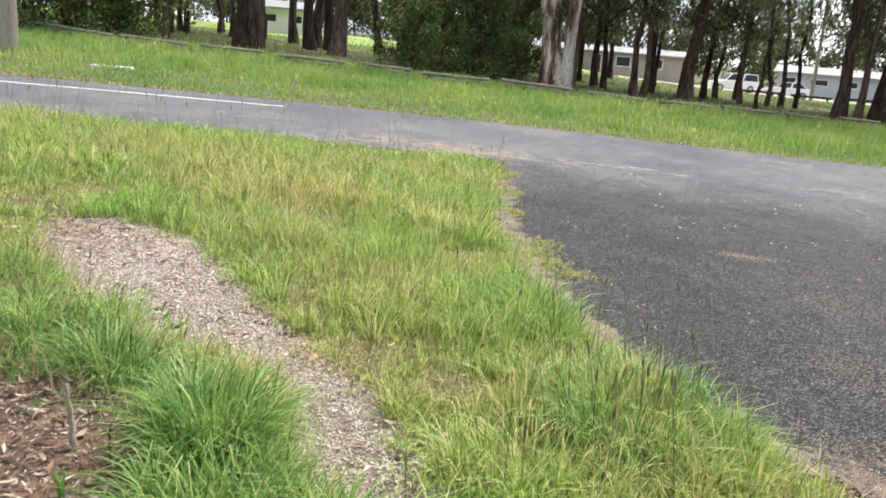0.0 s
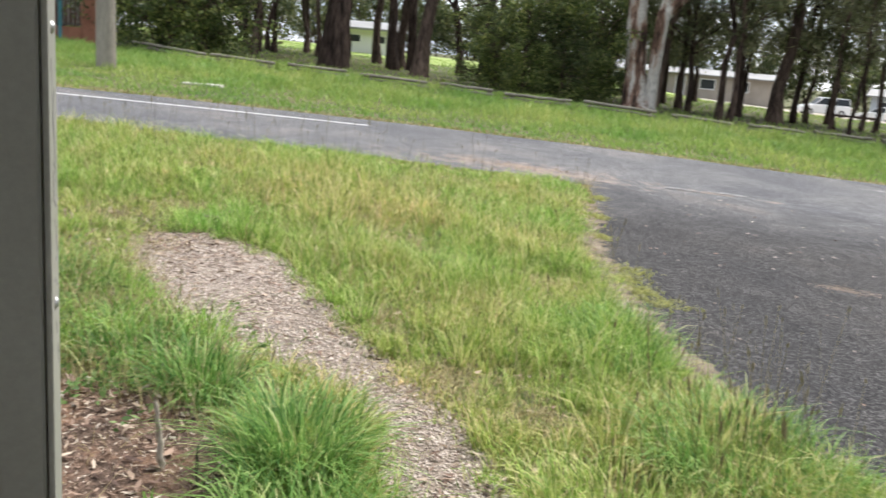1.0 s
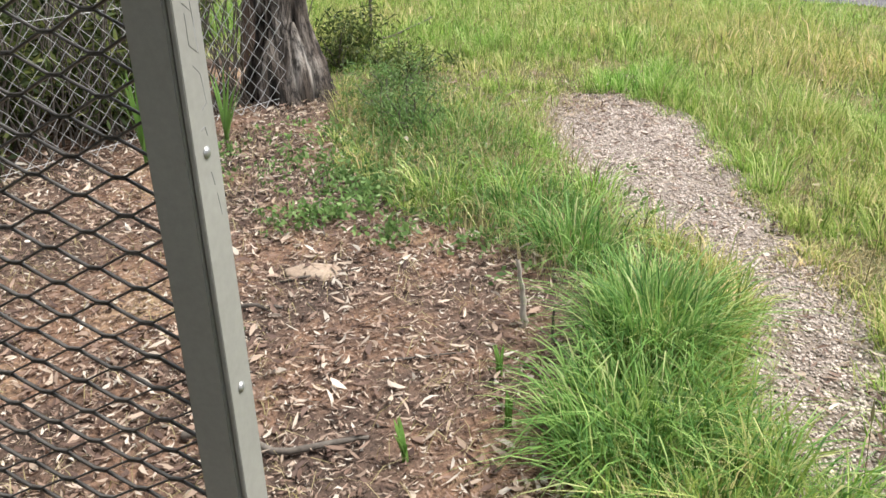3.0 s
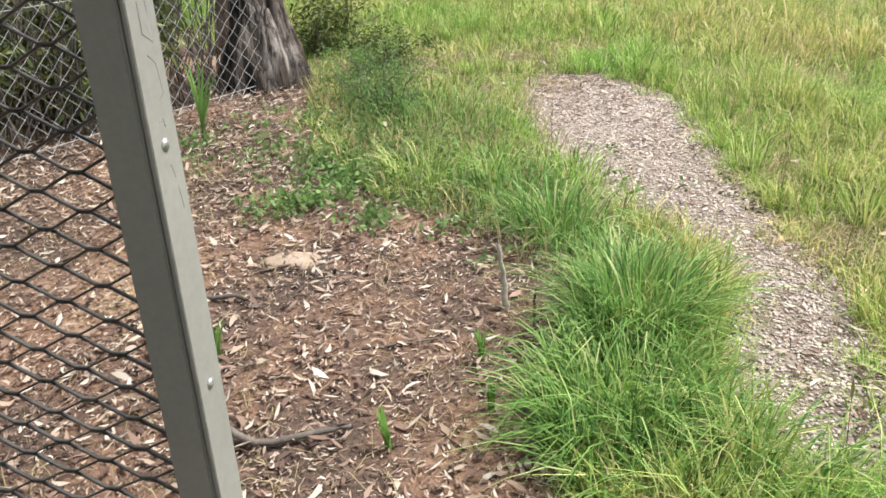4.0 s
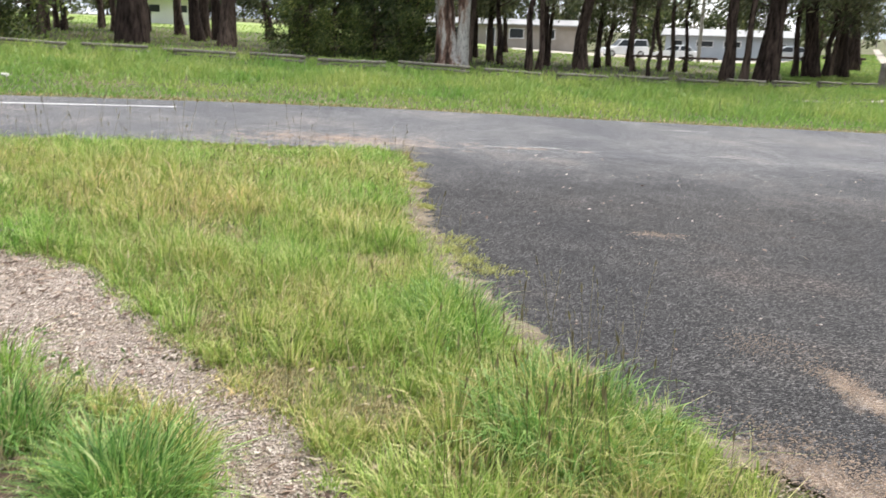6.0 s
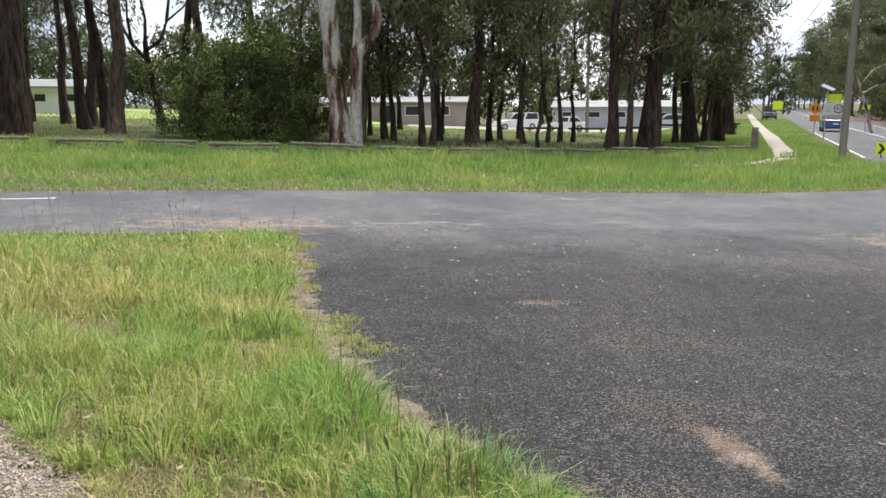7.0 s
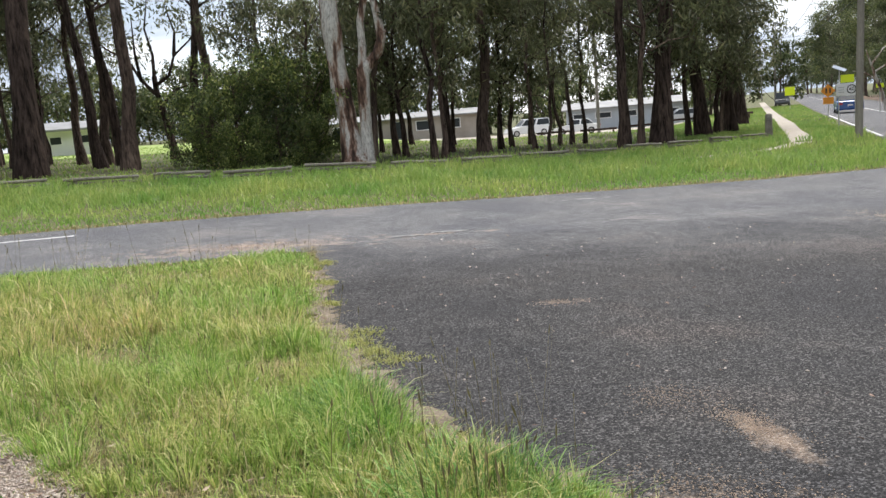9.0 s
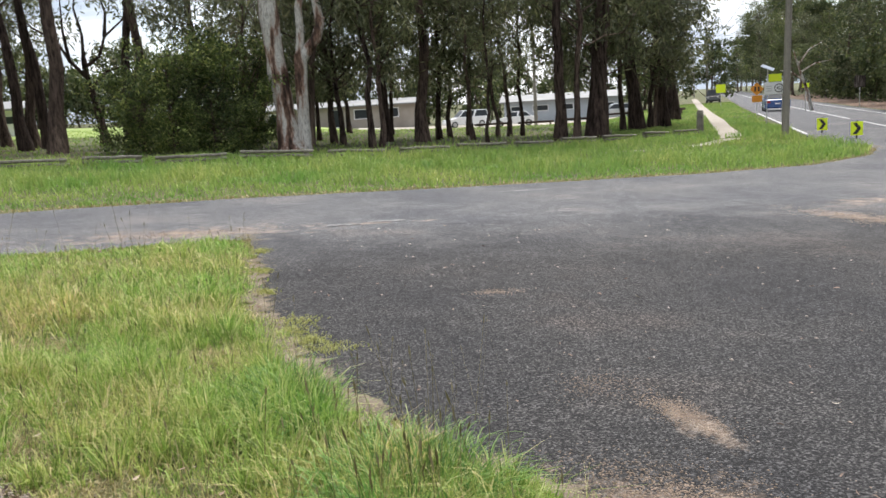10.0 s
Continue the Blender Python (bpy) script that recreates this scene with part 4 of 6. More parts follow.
for x, y, v, sc, w in ((4.1, 28.9, 1, 1.0, 0), (4.5, 29.4, 0, 0.9, 90), (8.4, 36, 2, 0.9, 160), (8.7, 33.2, 0, 0.9, 240), (8.2, 29.2, 1, 0.6, 70), (10.2, 35, 2, 0.8, 20),
                       (10.9, 35.6, 0, 0.9, 110), (11.6, 36, 1, 0.8, 200), (12.1, 30.8, 2, 1.1, 280), (17.2, 37.1, 1, 1.0, 45), (19.3, 39.2, 0, 1.0, 350), (3.2, 33, 2, 1.1, 130),
                       (5.6, 36, 1, 1.1, 220), (-12.5, 31, 0, 1.0, 10), (-15, 29.5, 1, 1.0, 100), (-17.5, 30, 2, 1.1, 210), (15, 35, 2, 1.2, 300), (2.2, 31.5, 0, 1.2, 15), (-13.0, 44, 0, 1.0, 250), (-2.2, 39, 0, 0.9, 310), (-10.6, 34.5, 1, 0.9, 90),
                       (-13.6, 36.0, 1, 1.0, 30), (-12.4, 38.2, 0, 1.0, 140), (-14.9, 38.6, 2, 1.0, 250), (-11.9, 41.5, 1, 0.95, 330), (-13.9, 41.0, 2, 1.0, 75), (-1.6, 32.4, 1, 0.85, 190), (0.2, 33.0, 2, 0.8, 20), (-9.6, 42.5, 1, 1.0, 120)):
    plant_tree("slender_tree", SLIM[v], x, y, sc, w, L_SLIM, group="slender roadside trees")
for x, y, v, sc, w in ((1.6, 44, 1, 1.0, 75), (5.2, 46, 0, 1.05, 15), (17.5, 47, 1, 1.1, 275), (2.9, 36.5, 1, 0.8, 20), (6.6, 40.5, 1, 0.9, 250), (0.6, 36.5, 0, 0.8, 300), (3.4, 31.6, 0, 0.9, 0), (5.4, 33.5, 1, 1.0, 80), (7.6, 34.5, 0, 1.0, 160), (9.6, 37.5, 1, 0.95, 250), (14.6, 34, 0, 1.1, 30), (16.5, 36.5, 1, 1.1, 110), (18.8, 38.6, 0, 1.1, 200), (22, 43, 1, 1.2, 290),
                       (-13, 27.6, 1, 0.8, 40), (-16.2, 27.5, 0, 1.0, 140), (-19, 29, 1, 1.0, 230), (-16.8, 40.5, 0, 1.1, 15), (-15.0, 44.5, 1, 1.1, 95)):
    plant_tree("small_tree", LOW[v], x, y, sc, w, L_LOW, group="small roadside trees")
for x, y, v, sc, w in ((-3.4, 30.6, 2, 0.6, 40), (-2.4, 30.0, 0, 0.78, 0), (-1.2, 30.6, 1, 0.9, 120), (-0.3, 30.8, 2, 0.8, 220), (0.0, 29.4, 1, 0.4, 300), (-1.0, 28.9, 0, 0.5, 150), (-2.3, 28.9, 1, 0.42, 80), (-12.6, 24.6, 1, 0.9, 60), (-11.8, 25.4, 0, 0.7, 10), (-13.4, 25.6, 2, 0.95, 200)):
    plant_tree("bush", BUSH[v], x, y, sc, w, "broad leafy green bush beside the log fence", category="bush")
# the woods beyond the park and beyond the main road
L_FAR = "distant tree in the woods behind the park"
for k in range(38):
    x = -95 + k * 4.3 + rng.uniform(-1.5, 1.5)
    plant_tree("distant_tree", FAR[k % 3], x, 116 + rng.uniform(-7, 8) - 0.1 * x, rng.uniform(0.55, 0.8), rng.uniform(0, 360), L_FAR, group="woods behind the park")
for k in range(19):
    s0 = -22 + 6.6 * k + 0.6 * k * k
    for row, (o, sc) in enumerate(((12.5, 1.0), (18.5, 1.5))):
        p = along(s0 + 3 * row + rng.uniform(-2, 2), o - 0.014 * max(s0, 0) + rng.uniform(-1.0, 1.0))
        plant_tree("distant_tree", WOODS[(k + row) % 3], p[0], p[1], sc * rng.uniform(0.85, 1.15) * (0.82 if 15 < s0 < 160 else 1.0), rng.uniform(0, 360), "tree in the dense woods along the main road", group="woods along the main road")
for k in range(22):
    p = along(-16 + 5.5 * k, 15.0 - 0.06 * k + rng.uniform(-2, 2))
    plant_tree("bush", THICKET[k % 2], p[0], p[1], rng.uniform(0.75, 1.25), rng.uniform(0, 360), "dark undergrowth bush beneath the roadside woods", category="bush", group="undergrowth along the main road")
for s0, o, sc in ((120, -16, 0.5), (150, -19, 0.55), (185, -18, 0.6), (205, -22, 0.8), (225, -20, 0.9), (240, -15, 0.9), (250, -8, 0.9), (255, -1, 0.95), (250, 6, 1.0), (240, 12, 1.1)):
    p = along(s0, o)
    plant_tree("distant_tree", FAR[int(s0) % 3], p[0], p[1], sc, s0 * 7, "hazy distant tree where the main road bends away", group="trees at the road's end")
for k in range(14):
    p = along(-10 + 6 * k, 12.6 + rng.uniform(-0.8, 0.8))
    plant_tree("bush", THICKET[k % 2], p[0], p[1], rng.uniform(0.55, 0.9), rng.uniform(0, 360), "dark undergrowth bush beneath the roadside woods", category="bush", group="undergrowth along the main road")
for k in range(20):
    x = -62 + k * 5.2 + rng.uniform(-1, 1)
    plant_tree("bush", THICKET[k % 2], x, 107 + rng.uniform(-2, 2) - 0.1 * x, rng.uniform(1.0, 1.5), rng.uniform(0, 360), "dark bush at the edge of the far woods", category="bush", group="far bushes")
for x, y, sc in ((-30, 44, 0.9), (-36, 40, 1.0), (-24, 46, 0.8), (-42, 34, 1.0), (-20, 44, 0.8), (-34, 50, 1.1)):
    plant_tree("distant_tree", FAR[int(-x) % 3], x, y, sc, x * 20, "tree behind the tiled house", group="trees behind the house")

# an open-crowned dark tree against the sky
fork = empty("forked_tree", -6.0, 38.6, label="dark forked tree with bare spreading limbs", category="tree")
wood = Pile()
wood.tube([(0.15, 0, -0.1), (0.1, 0, 0.5), (-0.05, 0, 1.6), (-0.3, 0, 2.9), (-0.35, 0.1, 3.6)], [0.27, 0.18, 0.15, 0.13, 0.11], 10)
tips = []
for pts in ([(-0.3, 0, 2.8), (-0.9, 0.1, 3.5), (-1.3, 0.1, 4.3), (-2.2, 0.2, 4.9), (-3.0, 0.3, 5.8)], [(-0.35, 0.1, 3.5), (-0.3, 0.1, 4.5), (-0.5, 0.1, 5.6), (-0.2, 0, 7)], [(-0.32, 0, 3.2), (0.3, -0.1, 3.6), (0.6, -0.1, 4.4), (1.3, 0, 5.0), (2.0, 0.2, 6.0)], [(-0.9, 0.1, 3.5), (-1.0, 0, 4.6), (-0.9, -0.3, 6.2)], [(0.6, -0.1, 4.4), (0.7, 0.2, 5.4), (0.4, 0.3, 6.6)], [(-0.1, 0, 2.4), (0.5, 0, 3.0), (1.6, 0.1, 3.3)]):
    wood.tube(np.array(pts), np.linspace(0.085, 0.018, len(pts)), 7)
    tips += pts[-2:]
child("trunk", wood.mesh("trunk", M_BARK_DARK), fork)
v, f = leaf_arrays(np.array(tips) + np.array([0, 0, 0.6]), 0.9, 70, 0.26, 0.085)
child("crown", quads_mesh("crown", v, f, M_LEAF_GUM), fork)

# the two-stemmed pale gum at the fence
gum = empty("pale_gum_tree", 1.46, 28.3, label="big two-stemmed gum tree with peeling pale bark", category="tree")
wood = Pile()
tz = np.linspace(0, 1, 60)
zh = tz * 13
lean = np.interp(zh, [0, 0.3, 0.8, 1.7, 2.7, 3.7, 4.7, 5.7, 13], [0.0, -0.05, -0.12, -0.18, -0.3, -0.36, -0.42, -0.46, -0.9])
knot = 1 + 0.05 * np.sin(zh * 3.1) + 0.04 * np.sin(zh * 7.3 + 1)
wood.tube(np.column_stack([lean, 0.1 * np.sin(tz * 5), zh - 0.15]), np.interp(zh, [0, 0.2, 0.5, 1.0, 2.2, 4.5, 13], [0.62, 0.5, 0.4, 0.33, 0.3, 0.3, 0.1]) * knot, 20)
wood.tube(np.array([(0.34, -0.1, -0.15), (0.36, -0.12, 0.2), (0.38, -0.12, 0.7), (0.4, -0.1, 1.3), (0.41, -0.1, 2.0), (0.44, -0.1, 2.6), (0.47, -0.1, 3.05)]), [0.34, 0.25, 0.2, 0.19, 0.2, 0.2, 0.21], 16)
wood.tube(np.array([(0.45, -0.1, 2.85), (0.48, -0.06, 3.3), (0.52, 0.0, 3.8), (0.52, 0.05, 4.5), (0.74, 0.1, 5.3), (0.85, 0.15, 6.2), (0.7, 0.2, 8), (0.5, 0.2, 11)]), [0.17, 0.14, 0.125, 0.12, 0.12, 0.1, 0.08, 0.04], 12)
wood.tube(np.array([(0.47, -0.1, 2.85), (0.72, -0.12, 3.2), (1.0, -0.12, 3.5), (1.15, -0.1, 3.95), (1.1, 0, 4.5), (0.96, 0, 5.3), (1.1, 0.1, 6.4), (1.6, 0.2, 10)]), [0.18, 0.17, 0.16, 0.15, 0.13, 0.11, 0.1, 0.04], 12)
wood.tube(np.array([(1.14, -0.1, 3.9), (1.22, -0.12, 4.1), (1.3, -0.15, 4.15)]), [0.1, 0.07, 0.04], 8)
child("trunk", wood.mesh("trunk", M_BARK_PALE), gum)
cc = np.column_stack([rng.normal(-0.4, 2.0, 60), rng.normal(0, 2.0, 60), rng.uniform(8, 15, 60)])
v, f = leaf_arrays(cc, 0.9, 50, 0.26, 0.08)
child("crown", quads_mesh("crown", v, f, M_LEAF_GUM), gum)

# ---- log barrier fence ----
FENCE = [(-14.31, 24.5), (-12.45, 23.3), (-10.49, 22.6), (-8.43, 22.9), (-6.37, 23.3), (-4.21, 23.4), (-2.4, 23.5), (-0.34, 23.75), (1.96, 23.9), (4.02, 24.1), (5.78, 24.4), (7.74, 24.9), (9.6, 26.1), (11.47, 27.2), (13.52, 28.4), (15.39, 29.7), (17.25, 31)]


def log_rail(name, a, b, heights, short, label, group):
    """Weathered logs laid one over another on two stub posts."""
    ang = math.degrees(math.atan2(b[1] - a[1], b[0] - a[0]))
    ln = math.hypot(b[0] - a[0], b[1] - a[1]) - short
    mx, my = (a[0] + b[0]) / 2, (a[1] + b[1]) / 2
    slope = math.degrees(math.atan2(float(gz(*b) - gz(*a)), ln))
    ob = empty(name, mx, my, label=label, category="barrier", group=group)
    ob.matrix_world = pose(mx, my, float(gz(mx, my)) - rng.uniform(0, 0.05), 0, -slope + rng.uniform(-1.8, 1.8), ang + rng.uniform(-4, 4))
    sx = np.linspace(-ln / 2, ln / 2, 7)
    for k, h in enumerate(heights):
        sh = rng.uniform(-0.08, 0.08)
        child("rail", Pile().tube(np.column_stack([sx + sh, rng.normal(0, 0.012, 7), h + rng.normal(0, 0.008, 7)]), np.linspace(0.047, 0.04, 7) * (1 - 0.15 * k), 10).mesh("rail", M_LOG), ob)
    for px in (-ln * 0.4, ln * 0.4):
        child("post", Pile().tube([(px, 0.09, -0.1), (px, 0.09, 0.1), (px, 0.09, max(heights) + 0.04)], [0.08, 0.075, 0.07], 8).mesh("post", M_LOG), ob)
    return ob


for a, b in zip(FENCE, FENCE[1:]):
    log_rail("log_barrier", a, b, (0.25, 0.14), rng.uniform(0.15, 0.6), "low weathered double log barrier on short posts", "log barrier fence")
# the taller corner post at its end
end_post = empty("corner_post", 17.45, 31.3, label="thick weathered timber corner post of the barrier", category="post")
child("shaft", Pile().tube([(0, 0, -0.1), (0, 0, 0.45), (0.01, 0, 0.93), (0.01, 0, 0.96)], [0.15, 0.14, 0.13, 0.02], 10).mesh("shaft", M_LOG), end_post)

# ---- power poles ----


def power_pole(x, y, h, r, tilt, label, arms=()):
    ob = empty("power_pole", x, y, label=label, category="pole")
    ob.matrix_world = pose(x, y, float(gz(x, y)) - 0.1, tilt[0], tilt[1], 0)
    zz = np.linspace(0, h, 10)
    child("shaft", Pile().tube(np.column_stack([zz * 0, zz * 0, zz]), np.linspace(r, r * 0.7, 10), 14).mesh("shaft", M_POLE), ob)
    for z, ln, turn in arms:
        arm = part("crossarm", box(ln, 0.1, 0.12, (0, -0.16, z), 0.01, Matrix.Rotation(radians(turn), 4, "Z")), M_POLE, ob)
        for q in (-0.42, -0.2, 0.2, 0.42):
            c, sn = math.cos(radians(turn)), math.sin(radians(turn))
            bm = bmesh.new()
            bmesh.ops.create_cone(bm, cap_ends=True, segments=8, radius1=0.05, radius2=0.03, depth=0.16, matrix=Matrix.Translation((q * ln * c, -0.16 + q * ln * sn, z + 0.2)))
            part("insulator", bm, M_ZINC, arm)
    return ob


near_pole = power_pole(18.25, 26.9, 11, 0.125, (0, 1.4), "weathered timber power pole on the street corner", ((5.55, 2.0, -25),))
power_pole(*along(88, -3.4), 10.5, 0.17, (0, 0), "weathered timber power pole beside the main road", ((10.2, 2.4, -30), (8.2, 2.6, -30)))
power_pole(*along(175, -6.4), 10.5, 0.17, (0, 0), "weathered timber power pole beside the main road", ((9.8, 2.2, -30),))
power_pole(*along(270, -11.5), 10.5, 0.17, (0, 0), "weathered timber power pole beside the main road", ((9.8, 2.2, -30),))
left_pole = power_pole(-9.9, 16.7, 10, 0.2, (0, -0.5), "weathered timber power pole with two white plates")
part("plate", box(0.26, 0.02, 0.3, (0.02, -0.2, 3.05), 0.004), M_PAINT, left_pole)
part("plate", box(0.18, 0.02, 0.42, (0.0, -0.2, 2.5), 0.004), M_PAINT, left_pole)

# ---- brick wall with sign ----
wall_o, wall_d = Vector((-14.7, 23.9)), Vector((-0.8, -0.6))
wall_turn = math.degrees(math.atan2(-0.6, -0.8))
for k in range(5):
    p = wall_o + wall_d * 3.5 * k
    pil = empty("brick_pillar", p.x, p.y, rz=wall_turn, label="square orange-red brick pillar with capping", category="pillar", group="brick fence pillars")
    part("shaft", box(0.5, 0.5, 1.62, (0, 0, -0.1), 0.01), M_BRICK, pil)
    part("cap", box(0.6, 0.6, 0.09, (0, 0, 1.52), 0.015), M_BRICK, pil)
    if k < 4:
        q = p + wall_d * 1.75
        pan = empty("fence_panel", q.x, q.y, rz=wall_turn, label="low brick wall with black steel pickets on top", category="fence", group="brick fence panels")
        part("low_wall", box(2.98, 0.24, 0.55, (0, 0, -0.1), 0.01), M_BRICK, pan)
        for z in (0.52, 1.25):
            part("rail", box(2.98, 0.04, 0.04, (0, 0, z)), M_MESH, pan)
        # pale grey on black pickets: their light reflection is put into the colour
        pk = box(0.022, 0.022, 0.95, (0, 0, 0.5))
        bmesh.ops.create_cone(pk, cap_ends=True, segments=4, radius1=0.025, radius2=0.002, depth=0.09, matrix=Matrix.Translation((0, 0, 1.49)))
        first = part("picket", pk, M_STEEL, pan)
        first.location.x = -1.4
        for n in range(1, 23):
            child("picket", first.data, pan).location.x = -1.4 + n * 2.8 / 22
M_TEAL = surf("teal_steel", [(0.3, (0.04, 0.17, 0.21)), (0.7, (0.06, 0.22, 0.26))], [(0.3, GREY(0.9)), (0.7, GREY(1.1))], 0.45, 2, 50, 0.1, 0.001)
M_WHITE = surf("white_board", [(0.3, GREY(0.74)), (0.7, GREY(0.8))], [(0.3, GREY(0.95)), (0.7, GREY(1.03))], 0.5, 1, 30, 0.05, 0.001)
M_BLUE = surf("blue_print", [(0.3, (0.02, 0.05, 0.25)), (0.7, (0.03, 0.07, 0.3))], [(0.3, GREY(0.95)), (0.7, GREY(1.03))], 0.5, 1, 30, 0.05, 0.001)
M_CYAN = surf("cyan_print", [(0.3, (0.2, 0.6, 0.7)), (0.7, (0.25, 0.66, 0.75))], [(0.3, GREY(0.95)), (0.7, GREY(1.03))], 0.5, 1, 30, 0.05, 0.001)
p = wall_o + wall_d * 1.75 + Vector((0.35, -0.45))
board = empty("sign_board", p.x, p.y, rz=wall_turn + 180, label="white sign board with blue bar on teal posts", category="sign")
for q in (-0.88, 0.88):
    part("post", box(0.09, 0.09, 3.25, (q, 0, -0.1), 0.008), M_TEAL, board)
panel = part("panel", box(1.7, 0.05, 1.38, (0, -0.03, 1.75), 0.006), M_WHITE, board)
part("bar", box(1.0, 0.006, 0.2, (0.3, -0.06, 2.5)), M_BLUE, panel)
part("text_bar", box(0.45, 0.004, 0.06, (0.3, -0.066, 2.57)), M_WHITE, panel)
bm = bmesh.new()
for k in range(12):
    box(0.13, 0.006, 0.06, (-0.72 + k * 0.12, -0.06, 2.12 + 0.05 * math.sin(k * 0.7)), bm=bm)
part("wave", bm, M_CYAN, panel)

# ---- security mesh gate leaf beside the eye ----
SX, SY = -0.494, 0.834
gate = empty("mesh_gate", SX, SY, rz=26.0, label="grey steel gate leaf with dark expanded mesh", category="gate")
stile = part("stile", box(0.046, 0.045, 2.0, (-0.023, 0.0245, 0.03), 0.0025), M_STEEL, gate)
part("edge_channel", box(0.006, 0.05, 2.0, (0.0052, 0.0275, 0.03), 0.001), M_STEEL, gate, "pale grey-green edge channel")
back_stile = part("stile", box(0.064, 0.045, 2.0, (-1.05, 0.0245, 0.03), 0.0025), M_STEEL, gate)
for z in (0.03, 1.985):
    part("rail", box(0.95, 0.042, 0.05, (-0.54, 0.0245, z), 0.0025), M_STEEL, gate)
LWD, HALF = 0.104, 0.0215
mesh = Pile()
nx = int(0.97 / (LWD / 2))
for k in range(int(1.9 / HALF)):
    pts = []
    for n in range(nx + 1):
        up = 1 if (n + k) % 2 else -1
        xx = -0.042 - n * LWD / 2
        z = 0.08 + k * HALF + up * (HALF / 2 - 0.0012)
        pts += [(xx + 0.008, 0.02, z), (xx - 0.008, 0.02, z)]
    pts = np.array(pts)
    n = len(pts)
    a, b = np.array([0, 0.0007, 0.0012]), np.array([0, 0.0024, -0.0007])
    ring = np.stack([pts + a + b, pts + a - b, pts - a - b, pts - a + b], 1).reshape(-1, 3)
    i, j = np.meshgrid(np.arange(n - 1), np.arange(4), indexing="ij")
    mesh.add(ring, np.stack([i * 4 + j, i * 4 + (j + 1) % 4, (i + 1) * 4 + (j + 1) % 4, (i + 1) * 4 + j], -1).reshape(-1, 4))
child("expanded_mesh", mesh.mesh("expanded_mesh", M_MESH, False), gate, "dark expanded steel mesh")
gz0 = float(gz(SX, SY))
for z in (0.66, 0.935, 1.212, 1.489, 1.766):
    bm = bmesh.new()
    bmesh.ops.create_uvsphere(bm, u_segments=12, v_segments=8, radius=0.0052, matrix=Matrix.Translation((0.0092, 0.026, z - gz0)) @ Matrix.Diagonal((0.5, 1, 1, 1)))
    bmesh.ops.create_cone(bm, cap_ends=True, segments=12, radius1=0.0065, radius2=0.0065, depth=0.0015, matrix=Matrix.Translation((0.0088, 0.026, z - gz0)) @ Matrix.Rotation(radians(90), 4, "Y"))
    part("screw", bm, M_ZINC, gate, "shiny zinc screw", True)
M_INK = surf("marker_ink", [(0.3, GREY(0.17)), (0.7, GREY(0.22))], [(0.3, GREY(0.9)), (0.7, GREY(1.1))], 0.6, 5, 50, 0)
for pts in ([(0.018, 1.46), (0.03, 1.40), (0.037, 1.34)], [(0.037, 1.43), (0.022, 1.40), (0.035, 1.37)], [(0.02, 1.36), (0.036, 1.35), (0.038, 1.31), (0.022, 1.32), (0.022, 1.35)], [(0.024, 1.30), (0.036, 1.29), (0.04, 1.26), (0.03, 1.255)], [(0.03, 1.19), (0.034, 1.175)], [(0.036, 1.165), (0.04, 1.14)], [(0.022, 1.235), (0.03, 1.238), (0.033, 1.228)]):
    stroke = Pile().tube([(0.0082, q, z - gz0) for q, z in pts], [0.0005] * len(pts), 4)
    child("marker_stroke", stroke.mesh("marker_stroke", M_INK), gate, "faded dark marker stroke")

# ---- old timber post, wire fence and what grows along it ----
M_ROCK = surf("sandy_rock", [(0.3, (0.3, 0.22, 0.16)), (0.7, (0.42, 0.33, 0.25))], [(0.3, GREY(0.7)), (0.7, GREY(1.2))], 0.95, 12, 90, 0.5, 0.006)
stump = empty("old_timber_post", -4.19, 4.12, label="thick weathered grey timber post with split base", category="post")
n, sides = 34, 60
zz = np.linspace(-0.1, 1.5, n)
ang = np.linspace(0, 2 * np.pi, sides, endpoint=False)
r = 0.13 + 0.17 * np.exp(-(zz + 0.1) / 0.45) + 0.012 * np.sin(zz * 9)
groove = 1 + 0.11 * np.abs(np.sin(ang * 4.5 + 1)) - 0.07 * np.abs(np.sin(ang * 7 + 0.4)) + 0.07 * np.sin(ang * 5) + 0.025 * rng.normal(0, 1, sides)
rad = r[:, None] * (1 + (groove[None] - 1) * (0.9 + 1.2 * np.exp(-(zz + 0.1) / 0.5))[:, None] + 0.03 * np.sin(zz[:, None] * 14 + ang[None] * 6) + 0.014 * rng.normal(0, 1, (n, sides)))
cx = -0.1 * zz
v = np.stack([cx[:, None] + rad * np.cos(ang), 0.03 * zz[:, None] + rad * np.sin(ang), np.broadcast_to(zz[:, None], rad.shape) + 0.012 * np.sin(ang * 3) * (zz[:, None] > 1.48)], -1).reshape(-1, 3)
i, j = np.meshgrid(np.arange(n - 1), np.arange(sides), indexing="ij")
f = np.stack([i * sides + j, i * sides + (j + 1) % sides, (i + 1) * sides + (j + 1) % sides, (i + 1) * sides + j], -1).reshape(-1, 4)
v = np.concatenate([v, [(cx[-1], 0.04, 1.46)] * 2])
top = (n - 1) * sides
f = np.concatenate([f, [[top + q, top + (q + 1) % sides, len(v) - 1, len(v) - 2] for q in range(sides)]])
child("post_body", quads_mesh("post_body", v, f, M_WOOD_GREY, True), stump)
